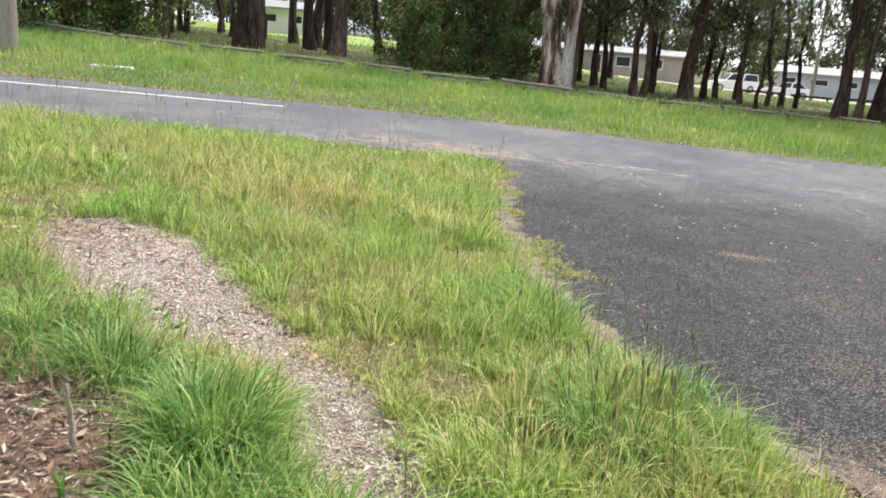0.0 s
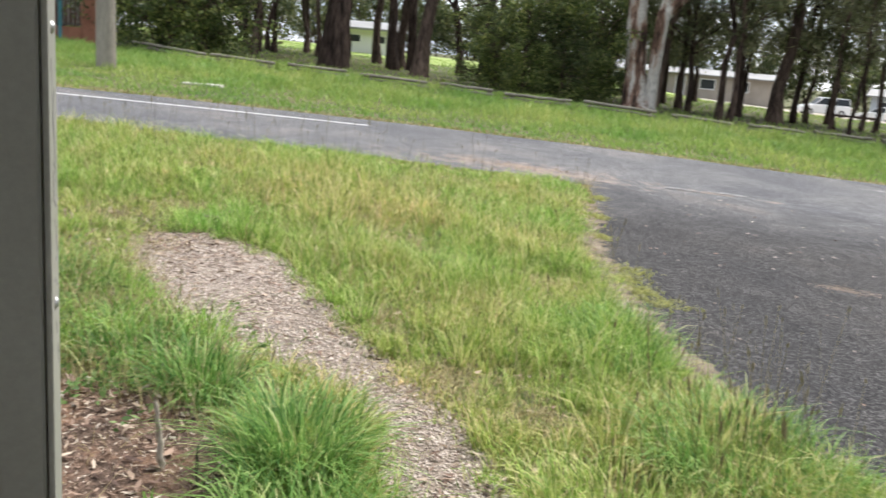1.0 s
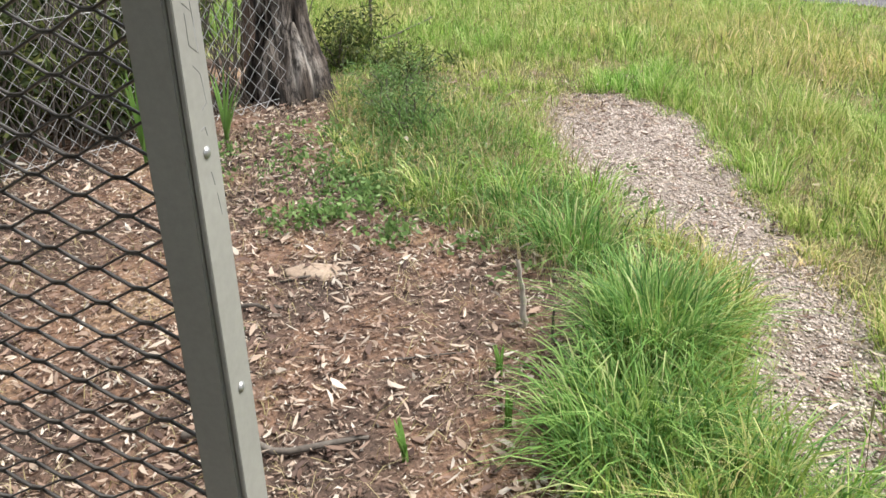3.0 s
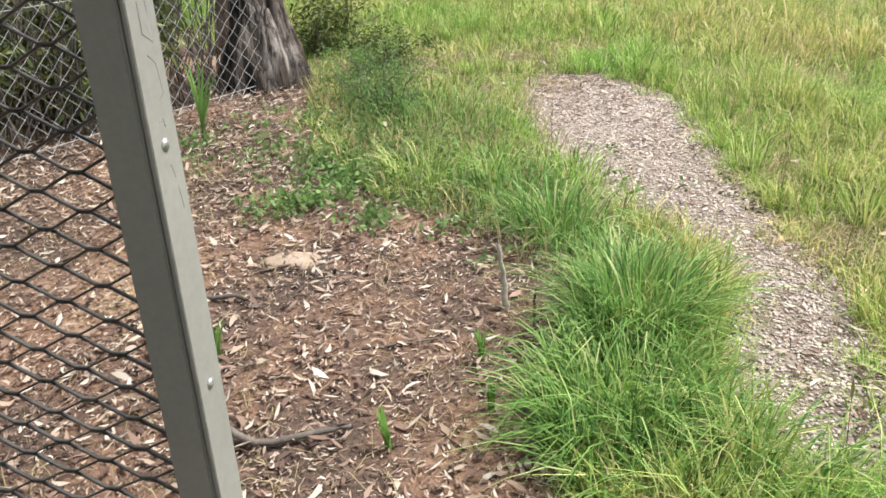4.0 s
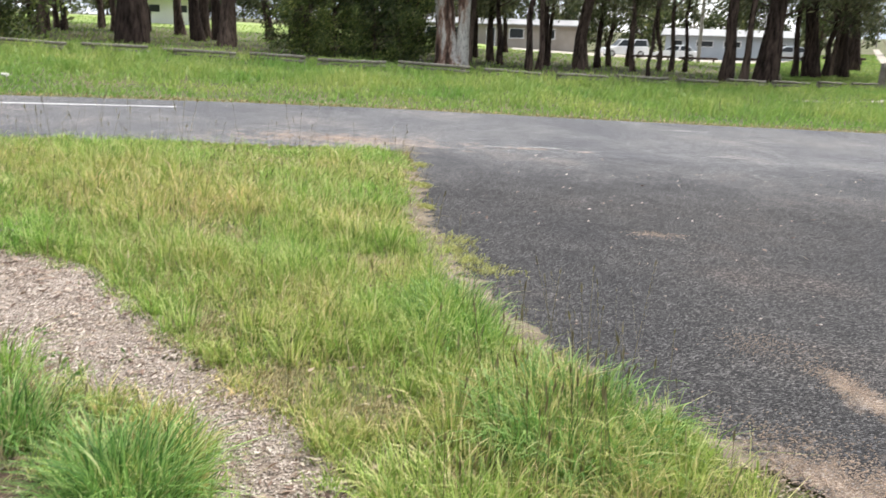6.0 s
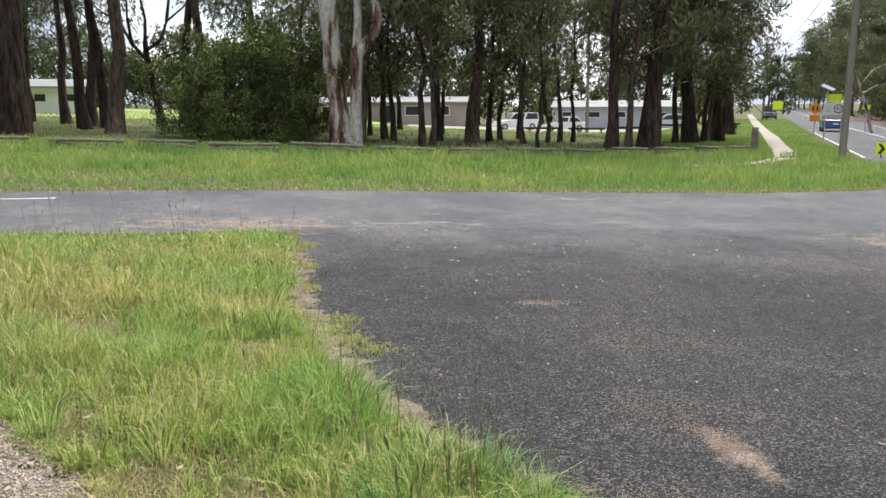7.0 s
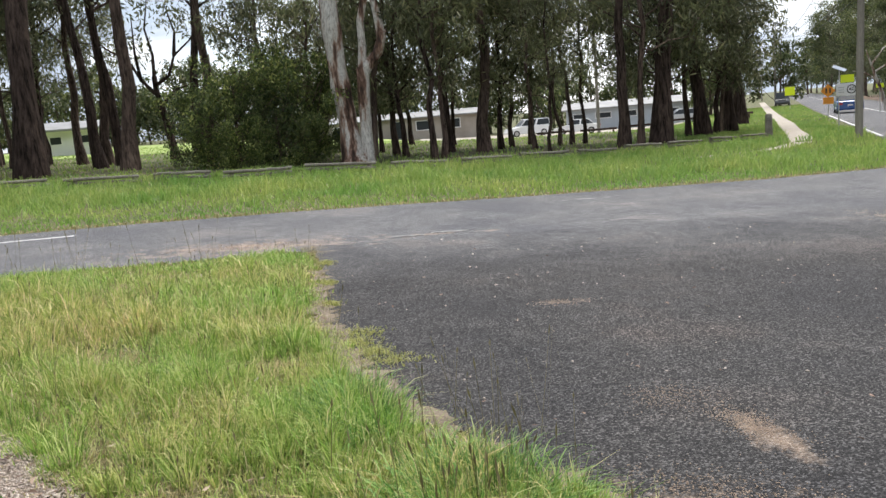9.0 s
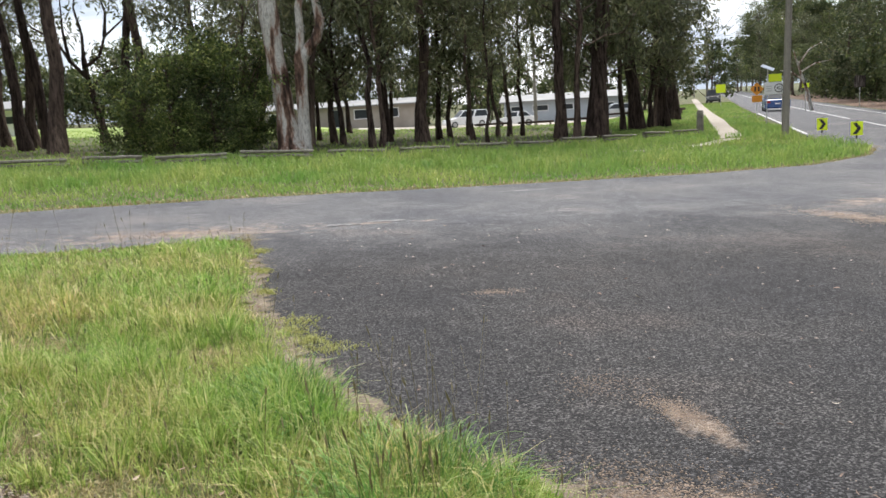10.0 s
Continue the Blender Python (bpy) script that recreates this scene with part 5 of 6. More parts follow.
for a0, ln in ((-1.5, 0.22), (-0.4, 0.14), (-2.3, 0.25)):
    s = np.linspace(0, 1, 6)
    child("buttress", Pile().tube(np.column_stack([np.cos(a0) * (0.12 + ln * s), np.sin(a0) * (0.12 + ln * s), 0.55 * (1 - s) ** 1.6 - 0.05]), np.array([0.012, 0.055, 0.075, 0.07, 0.05, 0.015]), 8).mesh("buttress", M_WOOD_GREY), stump)

FA, FB = np.array([-4.05, 3.95]), np.array([-3.75, -2.2])
fl = float(np.linalg.norm(FB - FA))
fturn = math.degrees(math.atan2(*(FB - FA)[::-1]))
link_fence = empty("wire_fence", FA[0], FA[1], rz=fturn, label="galvanised chain-link wire fence tied to the timber post", category="fence")
wire = Pile()
P = 0.05
cols = int(fl / P)
for k in range(cols):
    z = np.arange(0.02, 1.45, P)
    x = k * P + np.where((np.arange(len(z)) + k) % 2 == 0, 0, P)
    wire.tube(np.column_stack([x, np.where(np.arange(len(z)) % 2 == 0, 0.004, -0.004), z]), np.full(len(z), 0.0025), 3)
child("chain_link", wire.mesh("chain_link", M_WIRE), link_fence)
for z in (0.06, 0.75, 1.43):
    child("line_wire", Pile().tube([(0, 0, z), (fl / 2, 0, z - 0.02), (fl, 0, z)], [0.0016] * 3, 4).mesh("line_wire", M_WIRE), link_fence)
for q in (2.9, fl):
    child("steel_post", Pile().tube([(q, 0, -0.1), (q, 0, 0.8), (q, 0, 1.5)], [0.024] * 3, 10).mesh("steel_post", M_ZINC), link_fence)

# dead sticks and brush tangled in the fence
M_TWIG = surf("dead_twig", [(0.3, (0.07, 0.055, 0.045)), (0.7, (0.19, 0.165, 0.14))], [(0.3, GREY(0.6)), (0.7, GREY(1.2))], 0.9, 6, 60, 0.3, 0.004)
brush = Pile()
for k in range(520):
    q = rng.uniform(-0.1, 5.5)
    o = np.array([FA[0] - 0.12 - rng.exponential(0.28), FA[1] - q * 0.998, 0])
    o[2] = float(gz(o[0], o[1]))
    a, h = rng.uniform(0, 2 * np.pi), rng.uniform(0.5, 1.6)
    d = np.array([np.cos(a) * 0.3, np.sin(a) * 0.45, 1])
    brush.tube(o + np.linspace(0, 1, 4)[:, None] * d * h + rng.normal(0, 0.03, (4, 3)), np.linspace(rng.uniform(0.004, 0.009), 0.0025, 4), 4)
tagged(new("dead_brush", brush.mesh("dead_brush", M_TWIG)), "tangle of dead grey sticks behind the wire fence", "brush", kind="stuff")
for x, y, r0, h, tx, lab in ((-4.6, 3.4, 0.11, 4.0, (3, -4), "dead brown tree trunk behind the wire fence"), (-4.75, 2.1, 0.05, 3.5, (2, 3), "thin brown sapling trunk behind the wire fence"), (-5.2, 4.6, 0.09, 4.5, (-4, 3), "dead brown tree trunk behind the wire fence")):
    ob = empty("dead_tree", x, y, label=lab, category="tree")
    ob.matrix_world = pose(x, y, float(gz(x, y)) - 0.05, tx[0], tx[1], 0)
    z = np.linspace(0, h, 9)
    child("trunk", Pile().tube(np.column_stack([rng.normal(0, 0.02, 9), rng.normal(0, 0.02, 9), z]), np.linspace(r0, r0 * 0.6, 9), 10).mesh("trunk", M_BARK_BROWN), ob)
    child("limb", Pile().tube([(0, 0, h * 0.55), (0.3, 0.2, h * 0.7), (0.5, 0.5, h * 0.9)], [r0 * 0.4, r0 * 0.3, r0 * 0.15], 6).mesh("limb", M_BARK_BROWN), ob)


def shrub(x, y, h, spread, clumps, leaves, length, width, material, label, stems=9, name="shrub"):
    ob = empty(name, x, y, label=label, category="shrub")
    wood, tips = Pile(), []
    for _ in range(stems):
        a = rng.uniform(0, 2 * np.pi)
        e = np.array([np.cos(a) * spread * rng.uniform(0.2, 1), np.sin(a) * spread * rng.uniform(0.2, 1), h * rng.uniform(0.5, 1)])
        s = np.linspace(0, 1, 5)[:, None]
        pts = s * e + rng.normal(0, 0.015, (5, 3)) * s
        wood.tube(pts, np.linspace(0.008, 0.002, 5), 5)
        tips += [pts[-1], pts[3], pts[2]]
    child("stem", wood.mesh("stem", M_TWIG), ob)
    tips = np.array(tips)
    v, f = leaf_arrays(tips[rng.integers(0, len(tips), clumps)] + rng.normal(0, spread * 0.15, (clumps, 3)), spread * 0.3, leaves, length, width, 0.1)
    v[:, 2] = np.maximum(v[:, 2], 0.01)
    child("foliage", quads_mesh("foliage", v, f, material), ob)
    return ob


shrub(-2.95, 3.9, 0.32, 0.28, 40, 46, 0.04, 0.007, M_LEAF_FERN, "feathery dark green shrub beside the timber post", 14)
shrub(-3.3, 4.1, 0.3, 0.3, 36, 46, 0.04, 0.007, M_LEAF_FERN, "feathery dark green shrub beside the timber post", 12)
shrub(-3.75, 4.75, 0.34, 0.35, 36, 45, 0.05, 0.012, M_LEAF_BUSH, "bushy green weeds behind the timber post", 12)
shrub(-4.5, 4.85, 0.4, 0.4, 40, 45, 0.06, 0.016, M_LEAF_BUSH, "bushy green weeds behind the timber post", 12)
for x, y, h in ((-4.9, 3.5, 1.0), (-4.45, 3.0, 0.7), (-4.5, 2.0, 0.8), (-4.5, 0.9, 0.8), (-5.0, 2.9, 1.2), (-4.7, 2.5, 1.0), (-4.6, 1.4, 0.9), (-4.9, 0.5, 1.1), (-5.3, 3.0, 1.6), (-5.5, 1.8, 1.5)):
    shrub(x, y, h, 0.55, 60, 50, 0.09, 0.022, M_LEAF_BUSH, "dark green undergrowth behind the wire fence", 12)
# small trees added beside the view so their crowns shade the leaf litter
for x, y, sc in ((-5.6, 1.3, 0.85), (-6.2, -2.0, 0.9), (-5.4, -0.3, 0.7)):
    plant_tree("small_tree", LOW[0], x, y, sc, x * 40, "leafy tree in the scrub behind the wire fence")
for k in range(6):
    plant_tree("small_tree", LOW[k % 2], -9 - 1.1 * k * (k % 2) - 0.5 * k, 5.6 - 2.2 * k, 0.55, 60 * k, "leafy tree in the scrub behind the wire fence")
for x, y, v, sc, w in ((-6.4, 2.6, 2, 0.75, 40), (-6.0, -0.6, 0, 0.8, 200), (-8.2, 4.4, 1, 0.8, 110)):
    plant_tree("gum_tree", TALL[v], x, y, sc, w, "rough-barked gum tree behind the wire fence")
# low broad-leaved weeds on the litter's edge
for x, y, rr, n in ((-2.5, 2.6, 0.16, 26), (-2.41, 3.5, 0.4, 60), (-2.82, 3.35, 0.35, 40), (-2.04, 2.75, 0.14, 18), (-3.1, 3.0, 0.3, 26), (-3.55, 2.95, 0.2, 20), (-2.0, 3.2, 0.4, 60), (-2.7, 3.6, 0.5, 90), (-3.2, 3.7, 0.4, 70), (-1.7, 3.0, 0.25, 30), (-2.3, 3.3, 0.5, 140), (-2.6, 3.15, 0.3, 90), (-2.45, 2.78, 0.14, 40), (-3.0, 4.2, 0.5, 90), (-1.8, 3.5, 0.4, 60)):
    c = np.column_stack([rng.normal(x, rr * 0.5, n), rng.normal(y, rr * 0.5, n), np.zeros(n)])
    c[:, 2] = gz(c[:, 0], c[:, 1]) + 0.05
    v, f = leaf_arrays(c, 0.045, 7, 0.036, 0.017, 0.0)
    v[:, 2] = np.maximum(v[:, 2], gz(v[:, 0], v[:, 1]) + 0.008)
    tagged(new("ground_weeds", quads_mesh("ground_weeds", v, f, M_LEAF_FERN)), "low bright green broad-leaved weeds on soil", "weeds", kind="stuff")


def strap_plant(x, y, n, h, label):
    """A tuft of strap leaves."""
    ob = empty("strap_plant", x, y, label=label, category="plant")
    for k in range(n):
        a, t = rng.uniform(0, 2 * np.pi), rng.uniform(0.05, 0.4)
        s = np.linspace(0, 1, 6)
        hh = h * rng.uniform(0.7, 1.1)
        px, py, pz = np.cos(a) * t * hh * s ** 1.6, np.sin(a) * t * hh * s ** 1.6, hh * s * (1 - 0.15 * t * s)
        w = 0.011 * (1 - s) ** 0.5 + 0.0008
        ux, uy = -np.sin(a) * w, np.cos(a) * w
        v = np.concatenate([np.stack([px - ux, py - uy, pz], 1), np.stack([px + ux, py + uy, pz], 1)])
        f = [[q, q + 6, q + 7, q + 1] for q in range(5)]
        child("leaf", quads_mesh("leaf", v, f, M_GRASS_LUSH, True), ob)
    return ob


for x, y, h in ((-1.11, 2.2, 0.13), (-1.07, 1.72, 0.15), (-1.79, 1.74, 0.15), (-0.95, 2.02, 0.11)):
    strap_plant(x, y, 6, h, "small bright green strap-leaved sprout in litter")
strap_plant(-3.65, 3.15, 16, 0.42, "arching pale green strap-leaved plant by the fence")
strap_plant(-3.75, 2.7, 14, 0.5, "dark green strap-leaved plant by the fence")


def stick(points, r, label, name="stick", material=None):
    """A dead stick on the ground; points are x, y and height over the land."""
    p = np.array([(x, y, float(gz(x, y)) + h) for x, y, h in points], float)
    t = np.linspace(0, 1, 12)
    q = np.column_stack([np.interp(t, np.linspace(0, 1, len(p)), p[:, k]) for k in range(3)])
    q += rng.normal(0, r * 0.25, q.shape)
    return tagged(new(name, Pile().tube(q, np.linspace(r, r * 0.5, 12), 7).mesh(name, material or M_TWIG)), label, "stick")


stick([(-2.25, 1.9, 0.02), (-1.95, 2.07, 0.025)], 0.012, "dead grey stick lying on leaf litter")
stick([(-1.62, 1.42, 0.02), (-1.49, 1.5, 0.04), (-1.34, 1.52, 0.02), (-1.25, 1.66, 0.025), (-1.2, 1.72, 0.03)], 0.014, "crooked brown stick lying on leaf litter")
stick([(-1.85, 1.58, 0.015), (-1.64, 1.64, 0.02)], 0.009, "dead grey stick lying on leaf litter")
stick([(-1.46, 2.04, 0.01), (-1.27, 2.25, 0.015)], 0.005, "thin dead twig lying on leaf litter")
stick([(-2.15, 2.2, 0.01), (-1.95, 2.5, 0.02)], 0.006, "thin dead twig lying on leaf litter")
stick([(-0.17, 2.75, 0.012), (-0.08, 2.87, 0.014)], 0.008, "short dark twig lying on the gravel")
stick([(-1.235, 2.51, 0), (-1.24, 2.52, 0.1), (-1.25, 2.5, 0.24)], 0.014, "short pale dead stake standing in the soil", "stake", M_PATH)
stick([(-1.08, 2.45, 0), (-1.075, 2.45, 0.16)], 0.007, "thin dark dead stem standing in the soil", "stake")
stick([(-4.7, 4.9, 0.1), (-4.75, 5.3, 0.08), (-4.72, 5.7, 0.1), (-4.8, 6.3, 0.16)], 0.013, "bare fallen branch leaning from the timber post")
stick([(-3.1, 3.4, 0.01), (-2.6, 2.85, 0.02), (-2.3, 2.6, 0.02)], 0.006, "long thin straw stem on leaf litter")
sap = empty("dead_sapling", -4.78, 5.47, label="thin bare dead sapling with a forked top", category="sapling")
child("stem", Pile().tube([(0, 0, -0.05), (0.02, 0.02, 0.3), (0.04, 0.03, 0.62), (0.02, 0.04, 0.98)], [0.018, 0.016, 0.014, 0.006], 7).mesh("stem", M_TWIG), sap)
child("fork", Pile().tube([(0.04, 0.03, 0.66), (0.1, 0.03, 0.7), (0.14, 0.06, 0.74)], [0.016, 0.014, 0.012], 6).mesh("fork", M_TWIG), sap)
child("twig", Pile().tube([(0.03, 0.03, 0.74), (-0.05, 0.0, 0.84), (-0.09, 0.0, 0.92)], [0.006, 0.004, 0.002], 5).mesh("twig", M_TWIG), sap)
slab = empty("concrete_slab", -2.5, 5.92, rz=14, label="small flat concrete cover slab sunk in the grass", category="slab")
part("slab_top", box(0.34, 0.3, 0.1, (0, 0, -0.055), 0.012), M_GRAVEL_BED, slab)
rock = empty("flat_rock", -2.1, 2.36, rz=30, label="flat sandy rock half buried in soil", category="rock")
bm = bmesh.new()
bmesh.ops.create_icosphere(bm, subdivisions=3, radius=1.0)
for vert in bm.verts:
    k = 1 + 0.22 * noise.noise(vert.co * 1.6) + 0.08 * noise.noise(vert.co * 5)
    vert.co = Vector((vert.co.x * 0.12 * k, vert.co.y * 0.07 * k, vert.co.z * 0.03 * k))
part("stone", bm, M_ROCK, rock, smooth=True)

# ---- small loose stuff: leaves, stones ----


def fallen_leaves(name, x, y, length, label, lift=0.012):
    n = len(x)
    L = length * rng.uniform(0.4, 1.5, n)
    w = L * rng.uniform(0.12, 0.3, n)
    a, tilt, roll = rng.uniform(0, 2 * np.pi, n), rng.normal(0, 0.22, n), rng.normal(0, 0.4, n)
    d = np.stack([np.cos(a) * np.cos(tilt), np.sin(a) * np.cos(tilt), np.sin(tilt)], 1)
    e = np.stack([-np.sin(a) * np.cos(roll), np.cos(a) * np.cos(roll), np.sin(roll)], 1)
    up = np.cross(d, e)
    c = np.stack([x, y, gz(x, y) + lift + np.abs(np.sin(tilt)) * L * 0.4 + rng.exponential(0.006, n)], 1)
    curl = (rng.uniform(-0.12, 0.25, n) * L)[:, None]
    L, w = L[:, None], w[:, None]
    bend = e * (rng.normal(0, 0.12, n)[:, None] * L)
    v = np.stack([c - d * L / 2 + up * curl, c - d * L * 0.15 + e * w / 2 + bend + up * curl * 0.2, c - d * L * 0.15 - e * w / 2 + bend, c + d * L * 0.2 + e * w * 0.4 + bend + up * curl * 0.2, c + d * L * 0.2 - e * w * 0.4 + bend, c + d * L / 2 + up * curl], 1).reshape(-1, 3)
    base = (np.arange(n) * 6)[:, None]
    loops = (base + np.array([[0, 2, 1, 1, 2, 4, 3, 3, 4, 5]])).ravel()
    starts = (np.arange(n)[:, None] * 10 + np.array([[0, 3, 7]])).ravel()
    return tagged(new(name, raw_mesh(name, v, loops, starts, M_DEAD_LEAF)), label, "leaves", kind="stuff")


def pebbles(name, x, y, size, material, label, lift=0.0):
    n = len(x)
    s = size * rng.uniform(0.45, 1.5, n)[:, None, None] * rng.uniform(0.6, 1.3, (n, 6, 1))
    o = np.array([[1, 0, 0], [0, 1, 0], [-1, 0, 0], [0, -1, 0], [0.1, 0.1, 0.62], [0, 0, -0.3]])[None]
    a = rng.uniform(0, 2 * np.pi, n)
    rot = np.zeros((n, 3, 3))
    rot[:, 0, 0], rot[:, 0, 1], rot[:, 1, 0], rot[:, 1, 1], rot[:, 2, 2] = np.cos(a), -np.sin(a), np.sin(a), np.cos(a), 1
    v = np.einsum("nij,nkj->nki", rot, o * s * np.array([1.2, 0.85, 1.0])) + np.stack([x, y, gz(x, y) + lift], 1)[:, None]
    tri = np.array([[0, 1, 4], [1, 2, 4], [2, 3, 4], [3, 0, 4], [1, 0, 5], [2, 1, 5], [3, 2, 5], [0, 3, 5]])
    f = (np.arange(n)[:, None, None] * 6 + tri[None]).reshape(-1, 3)
    return tagged(new(name, quads_mesh(name, v.reshape(-1, 3), f, material)), label, "stones", kind="stuff")


x, y = scatter(GRAVEL, 9500)
k = rng.uniform(0, 1, len(x)) < 0.35 + 0.9 * wave(x, y, 1.6)
x, y = x[k], y[k]
pebbles("gravel", x, y, 0.0074, M_STONE, "pale crushed gravel stones of the footpath", 0.008)
x, y = scatter([(-3.6, 5.2), (-0.4, 2.3), (1.2, 1.7), (1.8, 3.1), (0.2, 3.1), (-2.2, 5.6)], 260)
pebbles("gravel", x, y, 0.009, M_STONE, "loose gravel stones strayed into the grass", 0.004)
x, y = scatter(GRAVEL, 600)
fallen_leaves("fallen_leaves", x, y, 0.022, "brown bark and leaf crumbs on the gravel", 0.014)
x, y = scatter([(-2.1, 4.6), (-2.7, 4.7), (-3.4, 5.2), (-3.3, 5.7), (-2.5, 5.5), (-1.9, 5.1)], 700)
fallen_leaves("fallen_leaves", x, y, 0.035, "brown bark and leaf crumbs at the path's end", 0.012)
x, y = scatter(GRAVEL, 420)
fallen_leaves("fallen_leaves", x, y, 0.04, "dry gum leaves scattered on the gravel", 0.016)
x, y = scatter([(1.0, 3.4), (1.6, 3.6), (2.6, 2.6), (2.2, 1.4), (0.6, 2.2)], 900)
pebbles("gravel", x, y, 0.008, M_STONE, "fine gravel at the asphalt edge", 0.006)
NEAR_LITTER = [(-0.3, 0.6), (-0.6, 1.8), (-0.86, 2.3), (-1.1, 2.72), (-1.3, 3.0), (-2.2, 3.05), (-2.99, 3.4), (-3.58, 3.9), (-4.2, 4.3), (-4.2, 0), (-1, 0)]
x, y = scatter(NEAR_LITTER, 1400)
k = rng.uniform(0, 1, len(x)) < 0.2 + 1.0 * wave(x, y, 1.2) ** 1.5
fallen_leaves("fallen_leaves", x[k], y[k], 0.05, "thick dry brown and tan gum leaf litter")
x, y = scatter(NEAR_LITTER, 4600)
fallen_leaves("fallen_leaves", x, y, 0.021, "broken bits of dry leaf litter", 0.006)
x, y = scatter([(-4.3, 4.2), (-6.5, 4.4), (-6.5, -2), (-3.9, -2)], 320)
fallen_leaves("fallen_leaves", x, y, 0.075, "dry leaf litter behind the wire fence")
x, y = scatter(NEAR_LITTER, 900)
k = rng.uniform(0, 1, len(x)) < wave(x + 3, y, 1.7) ** 2
blades("straw", x[k], y[k], 0.07, 0.003, 2.4, M_GRASS_DRY, "matted dry straw on the bare soil", "straw")
x, y = scatter([(-1.2, 2.8), (-2.2, 3.0), (-3.6, 3.9), (-4.1, 4.4), (-3.6, 5.4), (-2.4, 5.6), (-2.4, 4.6), (-1.4, 3.5)], 360)
fallen_leaves("fallen_leaves", x, y, 0.05, "dry leaves among the thin grass", 0.014)
x, y = scatter([(-1.2, 2.8), (-2.2, 3.0), (-3.6, 3.9), (-4.1, 4.4), (-2.4, 4.6), (-1.4, 3.5)], 700)
blades("dry_grass", x, y, 0.17, 0.004, 1.0, M_GRASS_DRY, "thin dry stems in the rough grass", "grass")
x, y = scatter(LAWN, 16, [GRAVEL])
fallen_leaves("fallen_leaves", x, y, 0.05, "dry leaves fallen in the lawn", 0.03)
x, y = scatter([(0.3, 10.5), (0.4, 6.5), (1.2, 4), (2.3, 2.8), (7.4, 3), (7.4, 8.5), (8.5, 10.5)], 4.5)
fallen_leaves("fallen_leaves", x, y, 0.035, "few pale dry leaves on the asphalt", 0.026)
x, y = scatter([(0.3, 10.5), (0.4, 6.5), (1.2, 4), (2.3, 2.8), (7.4, 3), (7.4, 8.5), (8.5, 10.5)], 2.5)
pebbles("pebbles", x, y, 0.01, M_STONE, "few pale pebbles on the asphalt", 0.02)


def sand_patch(cx, cy, rx, ry, turn, n, size, label):
    u, v = rng.normal(0, 0.45, n), rng.normal(0, 0.45, n)
    u += 0.25 * np.sin(v * 7) * rng.uniform(0, 1, n)
    c, s = math.cos(radians(turn)), math.sin(radians(turn))
    x, y = cx + u * rx * c - v * ry * s, cy + u * rx * s + v * ry * c
    k = ~inside(LAWN, x, y)
    return pebbles("sand", x[k], y[k], size, M_SAND, label, 0.018)


sand_patch(-0.7, 10.9, 1.3, 0.42, 3, 1200, 0.006, "orange sand drift washed onto the road edge")
sand_patch(1.75, 3.05, 0.6, 0.4, -38, 4500, 0.0042, "orange sand drift beside the gravel path")
sand_patch(2.25, 3.95, 0.14, 0.34, 10, 1700, 0.0034, "small orange sand patch on dark asphalt")
sand_patch(2.0, 4.45, 0.3, 0.22, 30, 600, 0.0032, "faint sand dust on dark asphalt")
sand_patch(2.1, 6.8, 0.26, 0.14, 0, 230, 0.0042, "faint sand dust on dark asphalt")
sand_patch(7.6, 9.4, 0.4, 1.2, 14, 1500, 0.006, "orange sand beside the corner of grass")

# ---- road signs ----
M_LIME = surf("lime_sheeting", [(0.3, (0.74, 0.88, 0.02)), (0.7, (0.78, 0.9, 0.03))], [(0.3, GREY(0.95)), (0.7, GREY(1.03))], 0.4, 1, 30, 0.03, 0.001)
M_ORANGE = surf("orange_sheeting", [(0.3, (0.72, 0.27, 0.02)), (0.7, (0.78, 0.31, 0.03))], [(0.3, GREY(0.95)), (0.7, GREY(1.03))], 0.4, 1, 30, 0.03, 0.001)
M_BLACK = surf("black_print", [(0.3, GREY(0.02)), (0.7, GREY(0.03))], [(0.3, GREY(0.95)), (0.7, GREY(1.03))], 0.5, 1, 30, 0.03, 0.001)
M_PANEL = surf("solar_cell", [(0.3, (0.25, 0.28, 0.33)), (0.7, (0.3, 0.33, 0.38))], [(0.3, GREY(0.95)), (0.7, GREY(1.03))], 0.15, 1, 30, 0.0, 0.001, spec=0.8)


def pole_tube(z0, z1, r, x=0.0, y=0.0, sides=10):
    return Pile().tube([(x, y, z0), (x, y, (z0 + z1) / 2), (x, y, z1)], [r] * 3, sides)


def face_turn(x, y):
    return math.degrees(math.atan2(y, x)) - 90


school = empty("speed_sign", 25.0, 37.83, rz=face_turn(25, 37.8) - 6, label="white 40 speed zone sign with lime panel and solar cell", category="sign")
for q in (-0.36, 0.36):
    child("post", pole_tube(-0.1, 2.0, 0.03, q, 0.05).mesh("post", M_ZINC), school)
child("mast", pole_tube(1.4, 2.72, 0.025, -0.32, 0.06).mesh("mast", M_ZINC), school)
brd = part("board", box(0.92, 0.03, 0.58, (0, 0, 1.45), 0.006), M_WHITE, school)
part("lime_panel", box(0.58, 0.03, 0.36, (0.03, 0, 2.06), 0.006), M_LIME, school)
bm = bmesh.new()
ringn = 28
for r0 in (0.21, 0.165):
    for k in range(ringn):
        a = 2 * math.pi * k / ringn
        bm.verts.new((0.21 + r0 * math.cos(a), -0.019, 1.74 + r0 * math.sin(a)))
bm.verts.ensure_lookup_table()
for k in range(ringn):
    bm.faces.new([bm.verts[k], bm.verts[(k + 1) % ringn], bm.verts[ringn + (k + 1) % ringn], bm.verts[ringn + k]])
part("ring", bm, M_BLACK, brd)
